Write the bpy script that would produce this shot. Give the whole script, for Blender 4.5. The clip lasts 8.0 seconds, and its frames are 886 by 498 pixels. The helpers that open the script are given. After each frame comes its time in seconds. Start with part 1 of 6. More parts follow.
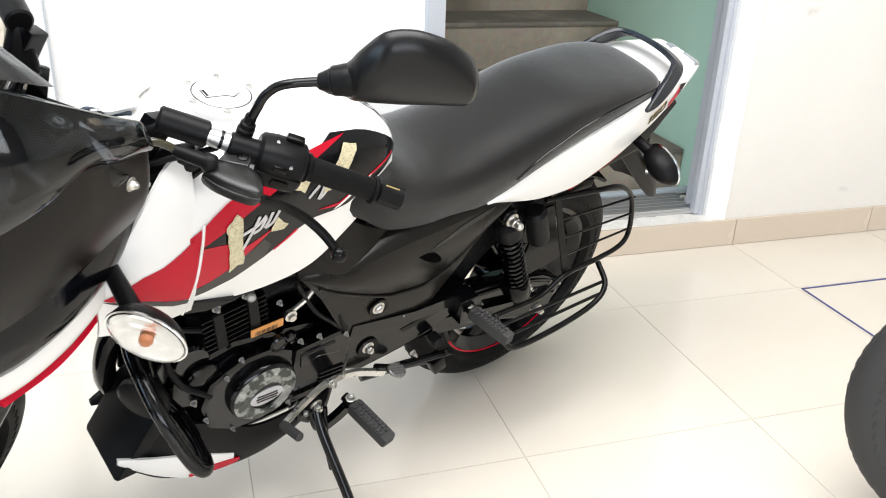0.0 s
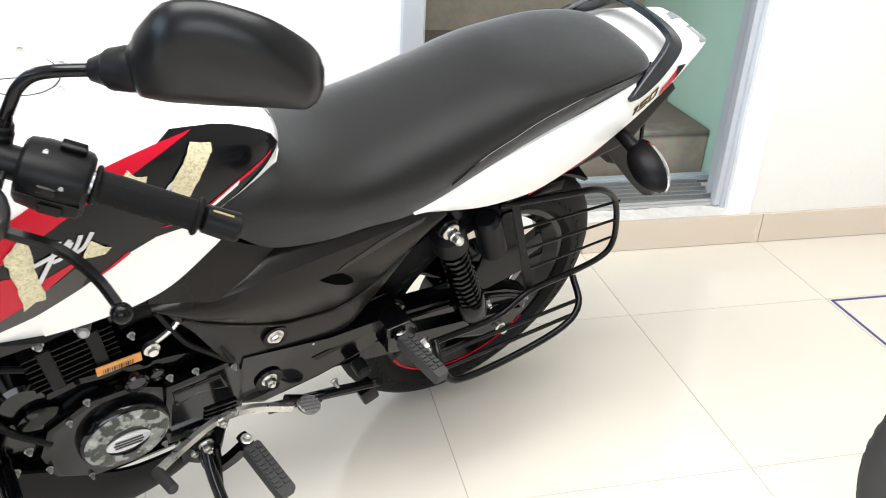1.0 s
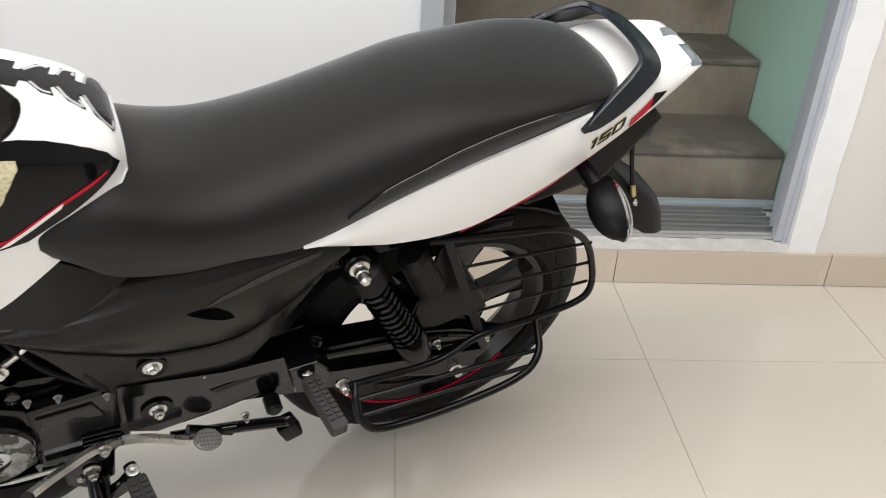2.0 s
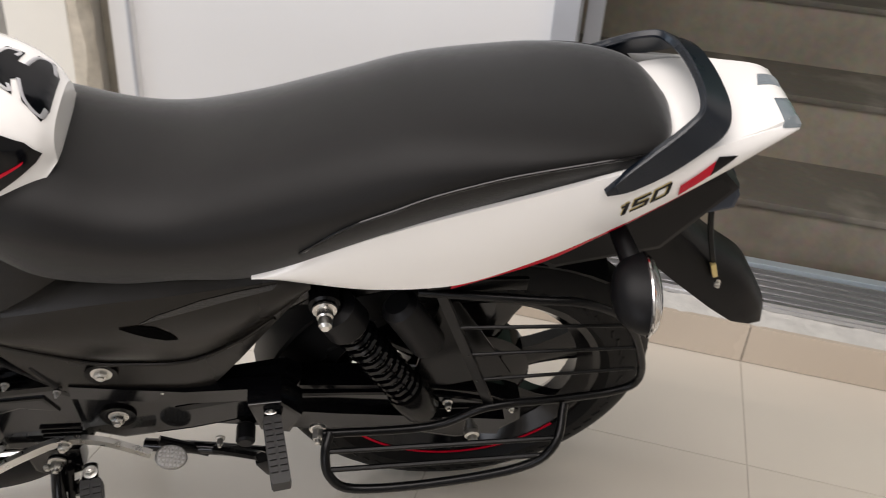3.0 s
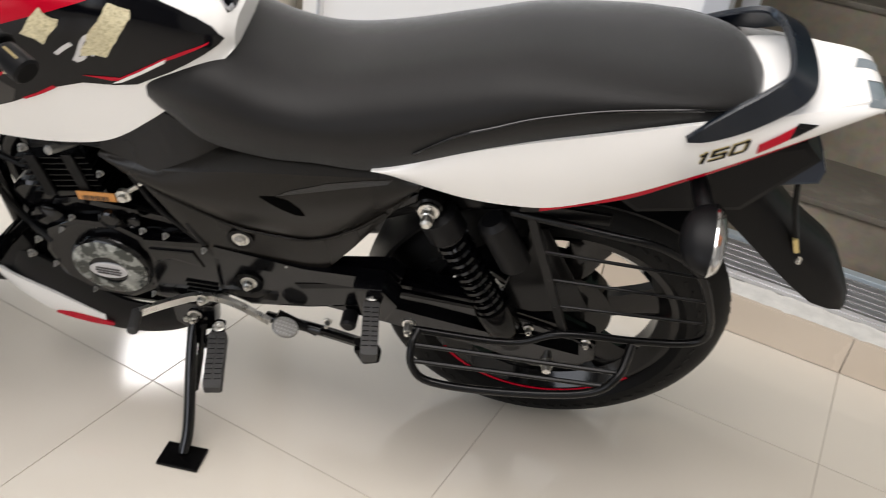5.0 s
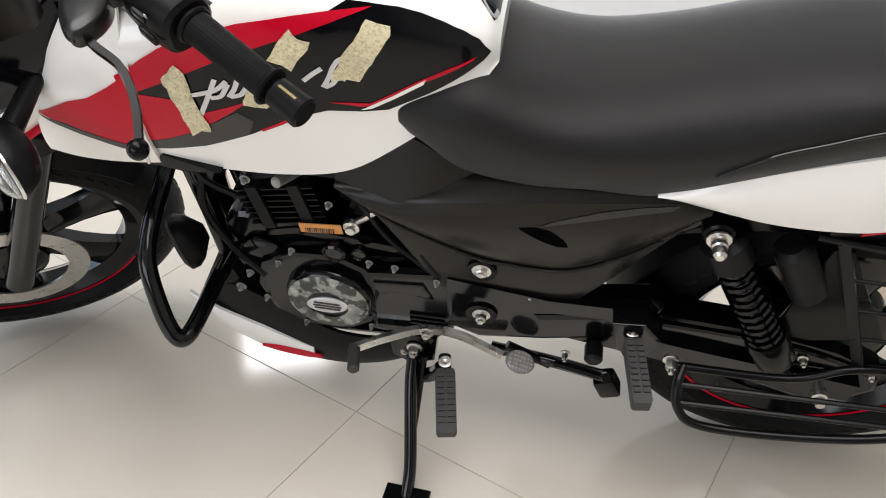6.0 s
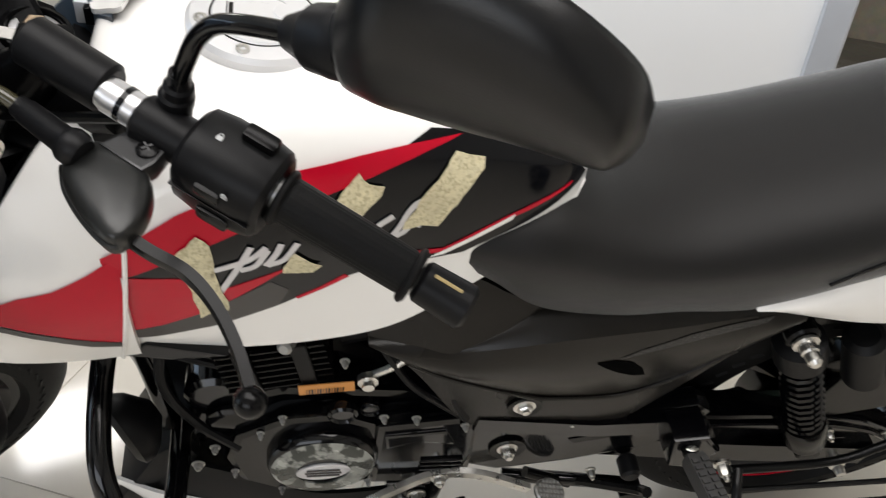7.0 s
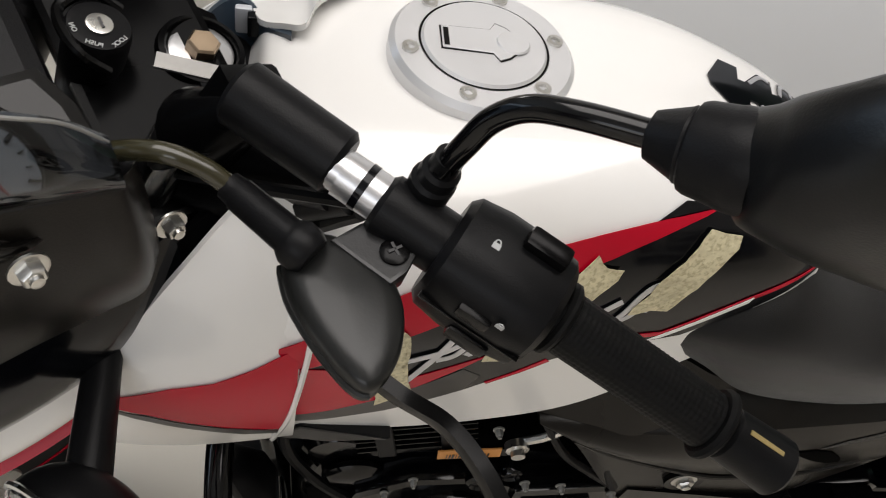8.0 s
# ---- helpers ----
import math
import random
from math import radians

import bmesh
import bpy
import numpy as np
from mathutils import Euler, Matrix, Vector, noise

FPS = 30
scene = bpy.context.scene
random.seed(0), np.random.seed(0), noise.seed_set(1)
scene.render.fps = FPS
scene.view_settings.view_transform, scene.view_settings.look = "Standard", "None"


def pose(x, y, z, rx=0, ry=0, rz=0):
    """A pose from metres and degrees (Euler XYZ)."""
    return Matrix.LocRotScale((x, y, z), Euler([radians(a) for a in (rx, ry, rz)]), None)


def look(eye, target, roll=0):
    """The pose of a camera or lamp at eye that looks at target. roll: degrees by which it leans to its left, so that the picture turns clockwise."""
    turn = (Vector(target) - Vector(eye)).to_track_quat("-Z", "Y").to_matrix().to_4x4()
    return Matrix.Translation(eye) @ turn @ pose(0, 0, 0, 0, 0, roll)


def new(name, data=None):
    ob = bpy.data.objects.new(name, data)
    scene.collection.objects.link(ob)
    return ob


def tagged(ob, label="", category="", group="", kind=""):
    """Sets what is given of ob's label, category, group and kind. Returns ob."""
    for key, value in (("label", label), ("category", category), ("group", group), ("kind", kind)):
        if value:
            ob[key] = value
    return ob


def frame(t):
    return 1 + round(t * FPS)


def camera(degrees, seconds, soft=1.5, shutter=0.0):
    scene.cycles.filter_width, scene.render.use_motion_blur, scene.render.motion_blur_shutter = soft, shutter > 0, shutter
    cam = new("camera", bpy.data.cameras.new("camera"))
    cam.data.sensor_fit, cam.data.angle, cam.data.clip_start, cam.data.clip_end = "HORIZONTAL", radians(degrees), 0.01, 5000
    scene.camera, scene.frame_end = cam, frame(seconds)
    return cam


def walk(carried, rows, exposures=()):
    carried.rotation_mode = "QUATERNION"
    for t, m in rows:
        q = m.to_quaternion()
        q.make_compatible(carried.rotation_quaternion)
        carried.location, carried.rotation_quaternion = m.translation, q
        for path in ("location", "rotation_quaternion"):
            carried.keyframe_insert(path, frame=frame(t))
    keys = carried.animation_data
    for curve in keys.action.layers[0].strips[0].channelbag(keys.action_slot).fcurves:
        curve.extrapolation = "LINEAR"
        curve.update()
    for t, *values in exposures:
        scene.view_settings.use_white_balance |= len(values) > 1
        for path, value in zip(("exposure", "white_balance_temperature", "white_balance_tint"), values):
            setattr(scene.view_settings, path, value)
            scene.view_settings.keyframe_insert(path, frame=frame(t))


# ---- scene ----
cam = camera(55.3, 8.0, soft=1.0, shutter=0.2)
PATH = [
    (0, (-0.674, 1.382, 1.198), (-0.111, 3.121, 0.385), 2.3),
    (0.5, (-0.554, 1.571, 1.187), (-0.029, 3.292, 0.315), 3.5),
    (1, (-0.382, 1.648, 1.17), (0.065, 3.369, 0.253), 3.2),
    (1.5, (-0.166, 1.674, 1.18), (0.034, 3.423, 0.23), 2.7),
    (1.7, (-0.105, 1.71, 1.184), (0.058, 3.458, 0.225), 3.0),
    (2.8, (0.19, 1.997, 1.159), (0.021, 3.728, 0.171), 5.0),
    (3, (0.263, 2.021, 1.163), (-0.124, 3.713, 0.17), 4.6),
    (3.5, (0.4, 2.064, 1.169), (-0.243, 3.69, 0.199), 4.7),
    (4, (0.44, 2.045, 1.15), (-0.215, 3.666, 0.179), 6.0),
    (4.5, (0.46, 1.938, 1.166), (-0.168, 3.559, 0.176), 7.7),
    (5, (0.402, 1.875, 1.144), (-0.312, 3.439, 0.123), 8.5),
    (5.2, (0.364, 1.947, 1.154), (-0.627, 3.303, 0.069), 3.8),
    (6.3, (-0.055, 1.899, 1.094), (-0.727, 3.418, -0.019), 4.8),
    (6.5, (-0.158, 1.93, 1.086), (-0.628, 3.548, 0.009), 8.7),
    (6.7, (-0.237, 1.979, 1.1), (-0.611, 3.624, 0.028), 9.9),
    (7, (-0.326, 1.996, 1.104), (-0.64, 3.677, 0.067), 6.8),
    (7.2, (-0.388, 2.035, 1.111), (-0.708, 3.714, 0.072), 6.5),
    (7.5, (-0.473, 2.1, 1.105), (-0.759, 3.764, 0.032), 7.6),
    (8, (-0.523, 2.112, 1.095), (-0.82, 3.73, -0.042), 10.3),
]
EXPOSURES = [(0.0, 0.53, 6250, 10), (1.0, 0.64, 6200, 9), (1.7, 0.15, 6300, 10), (3.0, -0.25, 6600, 15), (3.5, -0.35, 6600, 15), (4.5, -0.05, 6550, 15), (5.0, -0.02, 6500, 13), (6.5, 0.0, 6350, 12), (7.0, -0.2, 6450, 11), (7.5, -0.54, 6500, 12), (8.0, -0.70, 6550, 12)]
walk(cam, [(t, look(eye, target, roll)) for t, eye, target, roll in PATH], EXPOSURES)

# ---- light ----
world = bpy.data.worlds.new("world")
scene.world = world
world.use_nodes = True
wn = world.node_tree
sky = wn.nodes.new("ShaderNodeTexSky")
sky.sky_type = "NISHITA"
sky.sun_disc = False
sky.sun_elevation, sky.sun_rotation = radians(50), radians(200)
wn.nodes["Background"].inputs["Strength"].default_value = 0.12
wn.links.new(sky.outputs["Color"], wn.nodes["Background"].inputs["Color"])


def area(name, eye, target, sx, sy, power, color):
    lamp = bpy.data.lights.new(name, "AREA")
    lamp.shape, lamp.size, lamp.size_y, lamp.energy, lamp.color = "RECTANGLE", sx, sy, power, color
    ob = new(name, lamp)
    ob.matrix_world = look(eye, target)
    return ob


# unseen lamps: daylight through the side window and the shop front, and an added overhead lamp for the showroom's
# ceiling lighting
area("side_window_daylight", (-4.9, 1.6, 1.6), (0.0, 1.6, 1.3), 3.4, 2.2, 72, (0.66, 0.83, 1.0))
area("shop_front_daylight", (-0.6, -2.9, 1.75), (-0.4, 3.0, 0.9), 4.2, 2.0, 86, (0.97, 0.98, 1.0))
area("overhead_stand_in_lamp", (-0.3, 2.0, 2.93), (-0.3, 2.0, 0.0), 3.0, 1.6, 104, (1.0, 0.965, 0.93))

# ---- materials ----


def material(name, color, rough=0.5, metal=0.0, coat=0.0, vary=0.08, scale=6.0, grain=0.0, grain_scale=300.0, bump=0.0, bump_scale=200.0, rough_vary=0.08, spec=0.5, sheen=0.0):
    m = bpy.data.materials.new(name)
    m.use_nodes = True
    nt = m.node_tree
    b = nt.nodes["Principled BSDF"]
    b.inputs["Roughness"].default_value = rough
    b.inputs["Metallic"].default_value = metal
    b.inputs["Specular IOR Level"].default_value = spec
    if sheen:
        b.inputs["Sheen Weight"].default_value = sheen
        b.inputs["Sheen Roughness"].default_value = 0.40
    if coat:
        b.inputs["Coat Weight"].default_value = coat
        b.inputs["Coat Roughness"].default_value = 0.06
    co = nt.nodes.new("ShaderNodeTexCoord")
    n1 = nt.nodes.new("ShaderNodeTexNoise")
    n1.inputs["Scale"].default_value = scale
    n1.inputs["Detail"].default_value = 4
    nt.links.new(co.outputs["Object"], n1.inputs["Vector"])
    n2 = nt.nodes.new("ShaderNodeTexNoise")
    n2.inputs["Scale"].default_value = grain_scale
    n2.inputs["Detail"].default_value = 2
    nt.links.new(co.outputs["Object"], n2.inputs["Vector"])
    mix = nt.nodes.new("ShaderNodeMix")
    mix.data_type = "RGBA"
    c = np.array(color)
    mix.inputs["A"].default_value = (*np.clip(c * (1 - vary), 0, 1), 1)
    mix.inputs["B"].default_value = (*np.clip(c * (1 + vary), 0, 1), 1)
    nt.links.new(n1.outputs["Fac"], mix.inputs["Factor"])
    out = mix.outputs["Result"]
    if grain:
        g = nt.nodes.new("ShaderNodeMix")
        g.data_type = "RGBA"
        g.blend_type = "MULTIPLY"
        g.inputs["Factor"].default_value = grain
        nt.links.new(out, g.inputs["A"])
        nt.links.new(n2.outputs["Color"], g.inputs["B"])
        out = g.outputs["Result"]
    nt.links.new(out, b.inputs["Base Color"])
    if rough_vary:
        mr = nt.nodes.new("ShaderNodeMapRange")
        mr.inputs["To Min"].default_value = max(rough - rough_vary, 0.02)
        mr.inputs["To Max"].default_value = min(rough + rough_vary, 1.0)
        nt.links.new(n1.outputs["Fac"], mr.inputs["Value"])
        nt.links.new(mr.outputs["Result"], b.inputs["Roughness"])
    if bump:
        n3 = nt.nodes.new("ShaderNodeTexNoise")
        n3.inputs["Scale"].default_value = bump_scale
        n3.inputs["Detail"].default_value = 3
        nt.links.new(co.outputs["Object"], n3.inputs["Vector"])
        bp = nt.nodes.new("ShaderNodeBump")
        bp.inputs["Strength"].default_value = bump
        bp.inputs["Distance"].default_value = 0.002
        nt.links.new(n3.outputs["Fac"], bp.inputs["Height"])
        nt.links.new(bp.outputs["Normal"], b.inputs["Normal"])
    return m


def glass(name, color, rough=0.02):
    m = material(name, color, rough, rough_vary=0)
    b = m.node_tree.nodes["Principled BSDF"]
    b.inputs["Transmission Weight"].default_value = 1.0
    b.inputs["IOR"].default_value = 1.45
    return m


WHITE = material("white_paint", (0.80, 0.79, 0.77), 0.22, coat=0.6, vary=0.015, rough_vary=0.03)
RED = material("red_decal", (0.45, 0.002, 0.018), 0.24, vary=0.06, rough_vary=0.04, spec=0.22)
DECAL_BLACK = material("black_decal", (0.002, 0.0022, 0.0032), 0.12, vary=0.1, rough_vary=0.04, spec=0.25)
DARK_EDGE = material("charcoal_decal", (0.011, 0.0095, 0.009), 0.3, coat=0.1, vary=0.1)
SILVER_DECAL = material("silver_decal", (0.55, 0.55, 0.57), 0.3, metal=0.5, vary=0.06)
GOLD_DECAL = material("gold_edge_decal", (0.62, 0.50, 0.22), 0.3, metal=0.6, vary=0.06)
PANEL = material("charcoal_plastic", (0.0075, 0.0065, 0.0053), 0.26, vary=0.1, bump=0.08, bump_scale=900, spec=0.22)
FLANK = material("warm_grey_plastic", (0.0070, 0.0060, 0.0050), 0.32, vary=0.1, bump=0.08, bump_scale=900, spec=0.20)
PLASTIC = material("matt_black_plastic", (0.0045, 0.0045, 0.005), 0.40, vary=0.12, bump=0.08, bump_scale=900, spec=0.14)
GLOSS = material("gloss_black_metal", (0.0016, 0.0016, 0.002), 0.11, vary=0.2, rough_vary=0.05, spec=0.36)
CLAMP = material("black_cast_metal", (0.0018, 0.0018, 0.002), 0.24, vary=0.2, spec=0.06)
RACK = material("black_powder_coat", (0.002, 0.002, 0.0022), 0.30, vary=0.2, spec=0.22)
SATIN = material("satin_black_metal", (0.0026, 0.0025, 0.0026), 0.23, vary=0.2, spec=0.15)
CABLE = material("olive_sheath", (0.030, 0.027, 0.014), 0.16, vary=0.15, spec=0.6)
NAVY = material("navy_black_plastic", (0.006, 0.009, 0.014), 0.26, vary=0.1, spec=0.4)
TRIM = material("blue_grey_plastic", (0.026, 0.040, 0.058), 0.32, vary=0.1, spec=0.4)
LAMP_BOX = material("blue_black_plastic", (0.008, 0.018, 0.038), 0.30, vary=0.1, spec=0.35)
SEAT = material("black_vinyl", (0.0030, 0.0027, 0.0025), 0.42, vary=0.10, scale=9, bump=0.22, bump_scale=1400, rough_vary=0.05, spec=0.18, sheen=0.58)
MIRROR_SHELL = material("matt_black_shell", (0.0045, 0.0047, 0.0052), 0.30, vary=0.1, bump=0.06, bump_scale=900, spec=0.30)
RUBBER = material("black_rubber", (0.005, 0.005, 0.005), 0.55, vary=0.2, grain=0.25, grain_scale=500, bump=0.12, bump_scale=700, spec=0.12)
DUSTY_RUBBER = material("dusty_rubber", (0.034, 0.033, 0.032), 0.7, vary=0.25, grain=0.3, grain_scale=300, bump=0.2, bump_scale=500)
STEEL = material("zinc_steel", (0.62, 0.61, 0.58), 0.3, metal=1.0, vary=0.1, scale=60, rough_vary=0.12)
DULL = material("dull_aluminium", (0.33, 0.33, 0.32), 0.5, metal=0.8, vary=0.1, scale=60)
CHROME = material("chrome", (0.72, 0.72, 0.72), 0.14, metal=1.0, vary=0.05)
ALU = material("brushed_aluminium", (0.62, 0.62, 0.63), 0.32, metal=0.9, vary=0.05, scale=40)
CAP_ALU = material("silver_cap", (0.72, 0.72, 0.73), 0.36, metal=0.6, vary=0.03, scale=30)
TAPE = material("masking_tape", (0.62, 0.56, 0.37), 0.5, vary=0.32, scale=95, bump=1.0, bump_scale=140)
ORANGE_GOLD = material("ochre_strip", (0.36, 0.27, 0.10), 0.5, vary=0.15, scale=90)
ORANGE = material("orange_label", (0.62, 0.27, 0.07), 0.5, vary=0.1, scale=60)
AMBER = material("amber_bulb", (0.75, 0.20, 0.03), 0.3, vary=0.1)
LENS = glass("clear_lens", (0.95, 0.96, 0.96), 0.05)
REFLECTOR = material("faceted_reflector", (0.80, 0.80, 0.80), 0.16, metal=1.0, vary=0.15, scale=90, bump=0.8, bump_scale=160)
SMOKE_LENS = material("grey_lens", (0.16, 0.19, 0.21), 0.12, coat=1.0, vary=0.25, scale=45)
SMOKE = glass("smoked_visor", (0.13, 0.145, 0.165), rough=0.05)
ZINC = material("yellow_zinc", (0.58, 0.44, 0.31), 0.32, metal=1.0, vary=0.12, scale=80)
CAST = material("cast_black_paint", (0.012, 0.012, 0.0125), 0.32, vary=0.12, bump=0.05, bump_scale=700, spec=0.45)
BOOT = material("moulded_black_rubber", (0.0085, 0.0088, 0.0085), 0.34, vary=0.12, bump=0.03, bump_scale=500, spec=0.42)
POD = material("instrument_shell", (0.0040, 0.0036, 0.0033), 0.24, vary=0.1, spec=0.3)
DIAL = material("dial_face", (0.45, 0.46, 0.46), 0.35, vary=0.05)
CAMO = material("grey_film", (0.26, 0.27, 0.25), 0.25, metal=0.2, vary=0.75, scale=38, rough_vary=0.1)
VENT_SHADE = material("vent_shade_black", (0.0008, 0.0008, 0.0008), 0.8, vary=0.2, spec=0.02)
CARBON = material("carbon_weave", (0.010, 0.010, 0.010), 0.3, vary=0.5, scale=420, bump=0.8, bump_scale=420)
# dark colour of the unseen south wall, chosen to dim what the bike reflects
WALL_DIM = material("dimmed_unseen_wall", (0.22, 0.20, 0.18), 0.8, vary=0.08, scale=2)
TREAD_PAD = material("knurled_pad", (0.24, 0.235, 0.225), 0.42, metal=0.9, vary=0.2, scale=120)


def tile_material():
    m = material("cream_porcelain", (0.66, 0.61, 0.53), 0.085, vary=0.05, scale=2.2, rough_vary=0.03, spec=0.5)
    nt = m.node_tree
    b = nt.nodes["Principled BSDF"]
    src = b.inputs["Base Color"].links[0].from_socket
    info = nt.nodes.new("ShaderNodeObjectInfo")
    mr = nt.nodes.new("ShaderNodeMapRange")
    mr.inputs["To Min"].default_value, mr.inputs["To Max"].default_value = 0.985, 1.01
    nt.links.new(info.outputs["Random"], mr.inputs["Value"])
    mul = nt.nodes.new("ShaderNodeMix")
    mul.data_type, mul.blend_type = "RGBA", "MULTIPLY"
    mul.inputs["Factor"].default_value = 1.0
    nt.links.new(src, mul.inputs["A"])
    nt.links.new(mr.outputs["Result"], mul.inputs["B"])
    nt.links.new(mul.outputs["Result"], b.inputs["Base Color"])
    return m


TILE = tile_material()
GROUT = material("grout", (0.46, 0.41, 0.35), 0.8, vary=0.25, scale=9)
SKIRT = material("beige_skirting", (0.60, 0.51, 0.41), 0.25, vary=0.06, scale=5)
PLASTER = material("white_plaster", (0.76, 0.73, 0.68), 0.75, vary=0.05, scale=3, bump=0.25, bump_scale=40, grain=0.05, grain_scale=60)

def blotched(m, color, scale, low, high):
    """Sparse small blotches: scuffs, stains and pattern, and the tape's crease shade."""
    nt = m.node_tree
    b = nt.nodes["Principled BSDF"]
    src = b.inputs["Base Color"].links[0].from_socket
    co = nt.nodes.new("ShaderNodeTexCoord")
    n = nt.nodes.new("ShaderNodeTexNoise")
    n.inputs["Scale"].default_value, n.inputs["Detail"].default_value = scale, 6
    nt.links.new(co.outputs["Object"], n.inputs["Vector"])
    mr = nt.nodes.new("ShaderNodeMapRange")
    mr.inputs["From Min"].default_value, mr.inputs["From Max"].default_value = low, high
    nt.links.new(n.outputs["Fac"], mr.inputs["Value"])
    mix = nt.nodes.new("ShaderNodeMix")
    mix.data_type = "RGBA"
    mix.inputs["B"].default_value = (*color, 1)
    nt.links.new(mr.outputs["Result"], mix.inputs["Factor"])
    nt.links.new(src, mix.inputs["A"])
    nt.links.new(mix.outputs["Result"], b.inputs["Base Color"])


blotched(CAMO, (0.035, 0.04, 0.035), 55.0, 0.46, 0.54)
blotched(PLASTER, (0.45, 0.42, 0.40), 7.0, 0.71, 0.80)
BEIGE = material("beige_plaster", (0.82, 0.78, 0.70), 0.7, vary=0.06, scale=4, bump=0.2, bump_scale=50)
ROUGH_EDGE = material("chipped_plaster", (0.62, 0.57, 0.48), 0.85, vary=0.3, scale=30, bump=1.0, bump_scale=60)
GROOVE = material("dark_grey_strip", (0.12, 0.115, 0.105), 0.7, vary=0.3, scale=40)
CEMENT = material("white_cement", (0.62, 0.60, 0.56), 0.85, vary=0.22, scale=35, bump=1.0, bump_scale=90)
BOARD = material("white_board", (0.76, 0.76, 0.76), 0.4, vary=0.02, scale=2)
FRAME_GREY = material("grey_aluminium", (0.52, 0.54, 0.58), 0.35, metal=0.3, vary=0.05, scale=12)
# the treads' shade is put into a darker colour than the risers have
TREAD_SHADED = material("shaded_tread_concrete", (0.145, 0.128, 0.104), 0.8, vary=0.3, scale=6, grain=0.3, grain_scale=50, bump=0.4, bump_scale=60)
CONCRETE = material("stained_concrete", (0.31, 0.268, 0.21), 0.85, vary=0.35, scale=5, grain=0.35, grain_scale=40, bump=0.6, bump_scale=60)
# darker blotches on the tape stand in for shade in its creases
blotched(TAPE, (0.44, 0.39, 0.24), 300.0, 0.48, 0.62)
blotched(CONCRETE, (0.12, 0.098, 0.075), 3.0, 0.52, 0.75)
blotched(TREAD_SHADED, (0.235, 0.21, 0.175), 5.0, 0.54, 0.72)
GREEN = material("green_wall", (0.46, 0.68, 0.56), 0.6, vary=0.10, scale=3)
BLUE = material("blue_marking", (0.05, 0.06, 0.20), 0.5, vary=0.2, scale=30)
CEIL = material("ceiling_paint", (0.78, 0.78, 0.76), 0.8, vary=0.03)

# ---- mesh helpers ----


def finish(bm, name, mat, angle=38.0):
    bmesh.ops.remove_doubles(bm, verts=bm.verts, dist=1e-5)
    bmesh.ops.recalc_face_normals(bm, faces=bm.faces)
    # large flat faces between narrow bevels stay flat
    area = {f: f.calc_area() for f in bm.faces}
    smooth = [area[f] < 5 * max([area[g] for e in f.edges for g in e.link_faces if g is not f] or [0.0]) for f in bm.faces]
    me = bpy.data.meshes.new(name)
    bm.to_mesh(me)
    bm.free()
    me.materials.append(mat)
    me.set_sharp_from_angle(angle=radians(angle))
    me.polygons.foreach_set("use_smooth", smooth)
    return me


def part(name, bm, mat, parent, label="", angle=38.0):
    ob = new(name, finish(bm, name, mat, angle))
    ob.parent = parent
    if label:
        ob["label"] = label
    return ob


def thing(name, bm, mat, label, category, group="", kind=""):
    return tagged(new(name, finish(bm, name, mat)), label, category, group, kind)


def spline(pts, steps):
    """Points on a smooth curve through pts (tuples of any length)."""
    p = [np.array(q, float) for q in pts]
    p = [2 * p[0] - p[1]] + p + [2 * p[-1] - p[-2]]
    out = []
    for i in range(1, len(p) - 2):
        a, b, c, d = p[i - 1:i + 3]
        for k in range(steps):
            t = k / steps
            out.append(0.5 * (2 * b + (c - a) * t + (2 * a - 5 * b + 4 * c - d) * t * t + (3 * b - a - 3 * c + d) * t ** 3))
    out.append(p[-2])
    return out


def loft(bm, rings, closed=True, caps=True):
    rows = [[bm.verts.new(v) for v in ring] for ring in rings]
    n = len(rows[0])
    for a, b in zip(rows, rows[1:]):
        for i in range(n if closed else n - 1):
            j = (i + 1) % n
            bm.faces.new((a[i], a[j], b[j], b[i]))
    if caps and closed:
        bm.faces.new(rows[0][::-1])
        bm.faces.new(rows[-1])
    return bm


def sweep(pts, profile, steps=5, smooth=True, up=(0, 0, 1), bm=None):
    """A profile (list of (side, up) offsets) carried along the points."""
    bm = bm or bmesh.new()
    q = [Vector(v) for v in (spline(pts, steps) if smooth and len(pts) > 2 else pts)]
    rings = []
    side = None
    for i, c in enumerate(q):
        t = (q[min(i + 1, len(q) - 1)] - q[max(i - 1, 0)]).normalized()
        if side is None:
            side = t.cross(Vector(up))
            if side.length < 0.1:
                side = t.cross(Vector((1, 0, 0)))
        side = (side - t * side.dot(t)).normalized()
        nrm = side.cross(t)
        rings.append([c + side * a + nrm * b for a, b in profile])
    return loft(bm, rings)


def circle(r, n=10):
    return [(r * math.cos(2 * math.pi * i / n), r * math.sin(2 * math.pi * i / n)) for i in range(n)]


def tube(pts, r, n=10, steps=6, smooth=True, bm=None):
    return sweep(pts, circle(r, n), steps, smooth, bm=bm)


def basis(axis):
    a = Vector(axis).normalized()
    u = a.orthogonal().normalized()
    if abs(a.z) < 0.9:
        u = (Vector((0, 0, 1)) - a * a.z).normalized()
    return a, u, a.cross(u)


def lathe(profile, origin, axis, n=24, bm=None, arc=1.0):
    """profile: (radius, along) pairs, turned round the axis."""
    bm = bm or bmesh.new()
    o = Vector(origin)
    a, u, v = basis(axis)
    rings = [[o + a * h + (u * math.cos(2 * math.pi * i / n) + v * math.sin(2 * math.pi * i / n)) * max(r, 1e-4) for i in range(n)] for r, h in profile]
    return loft(bm, rings)


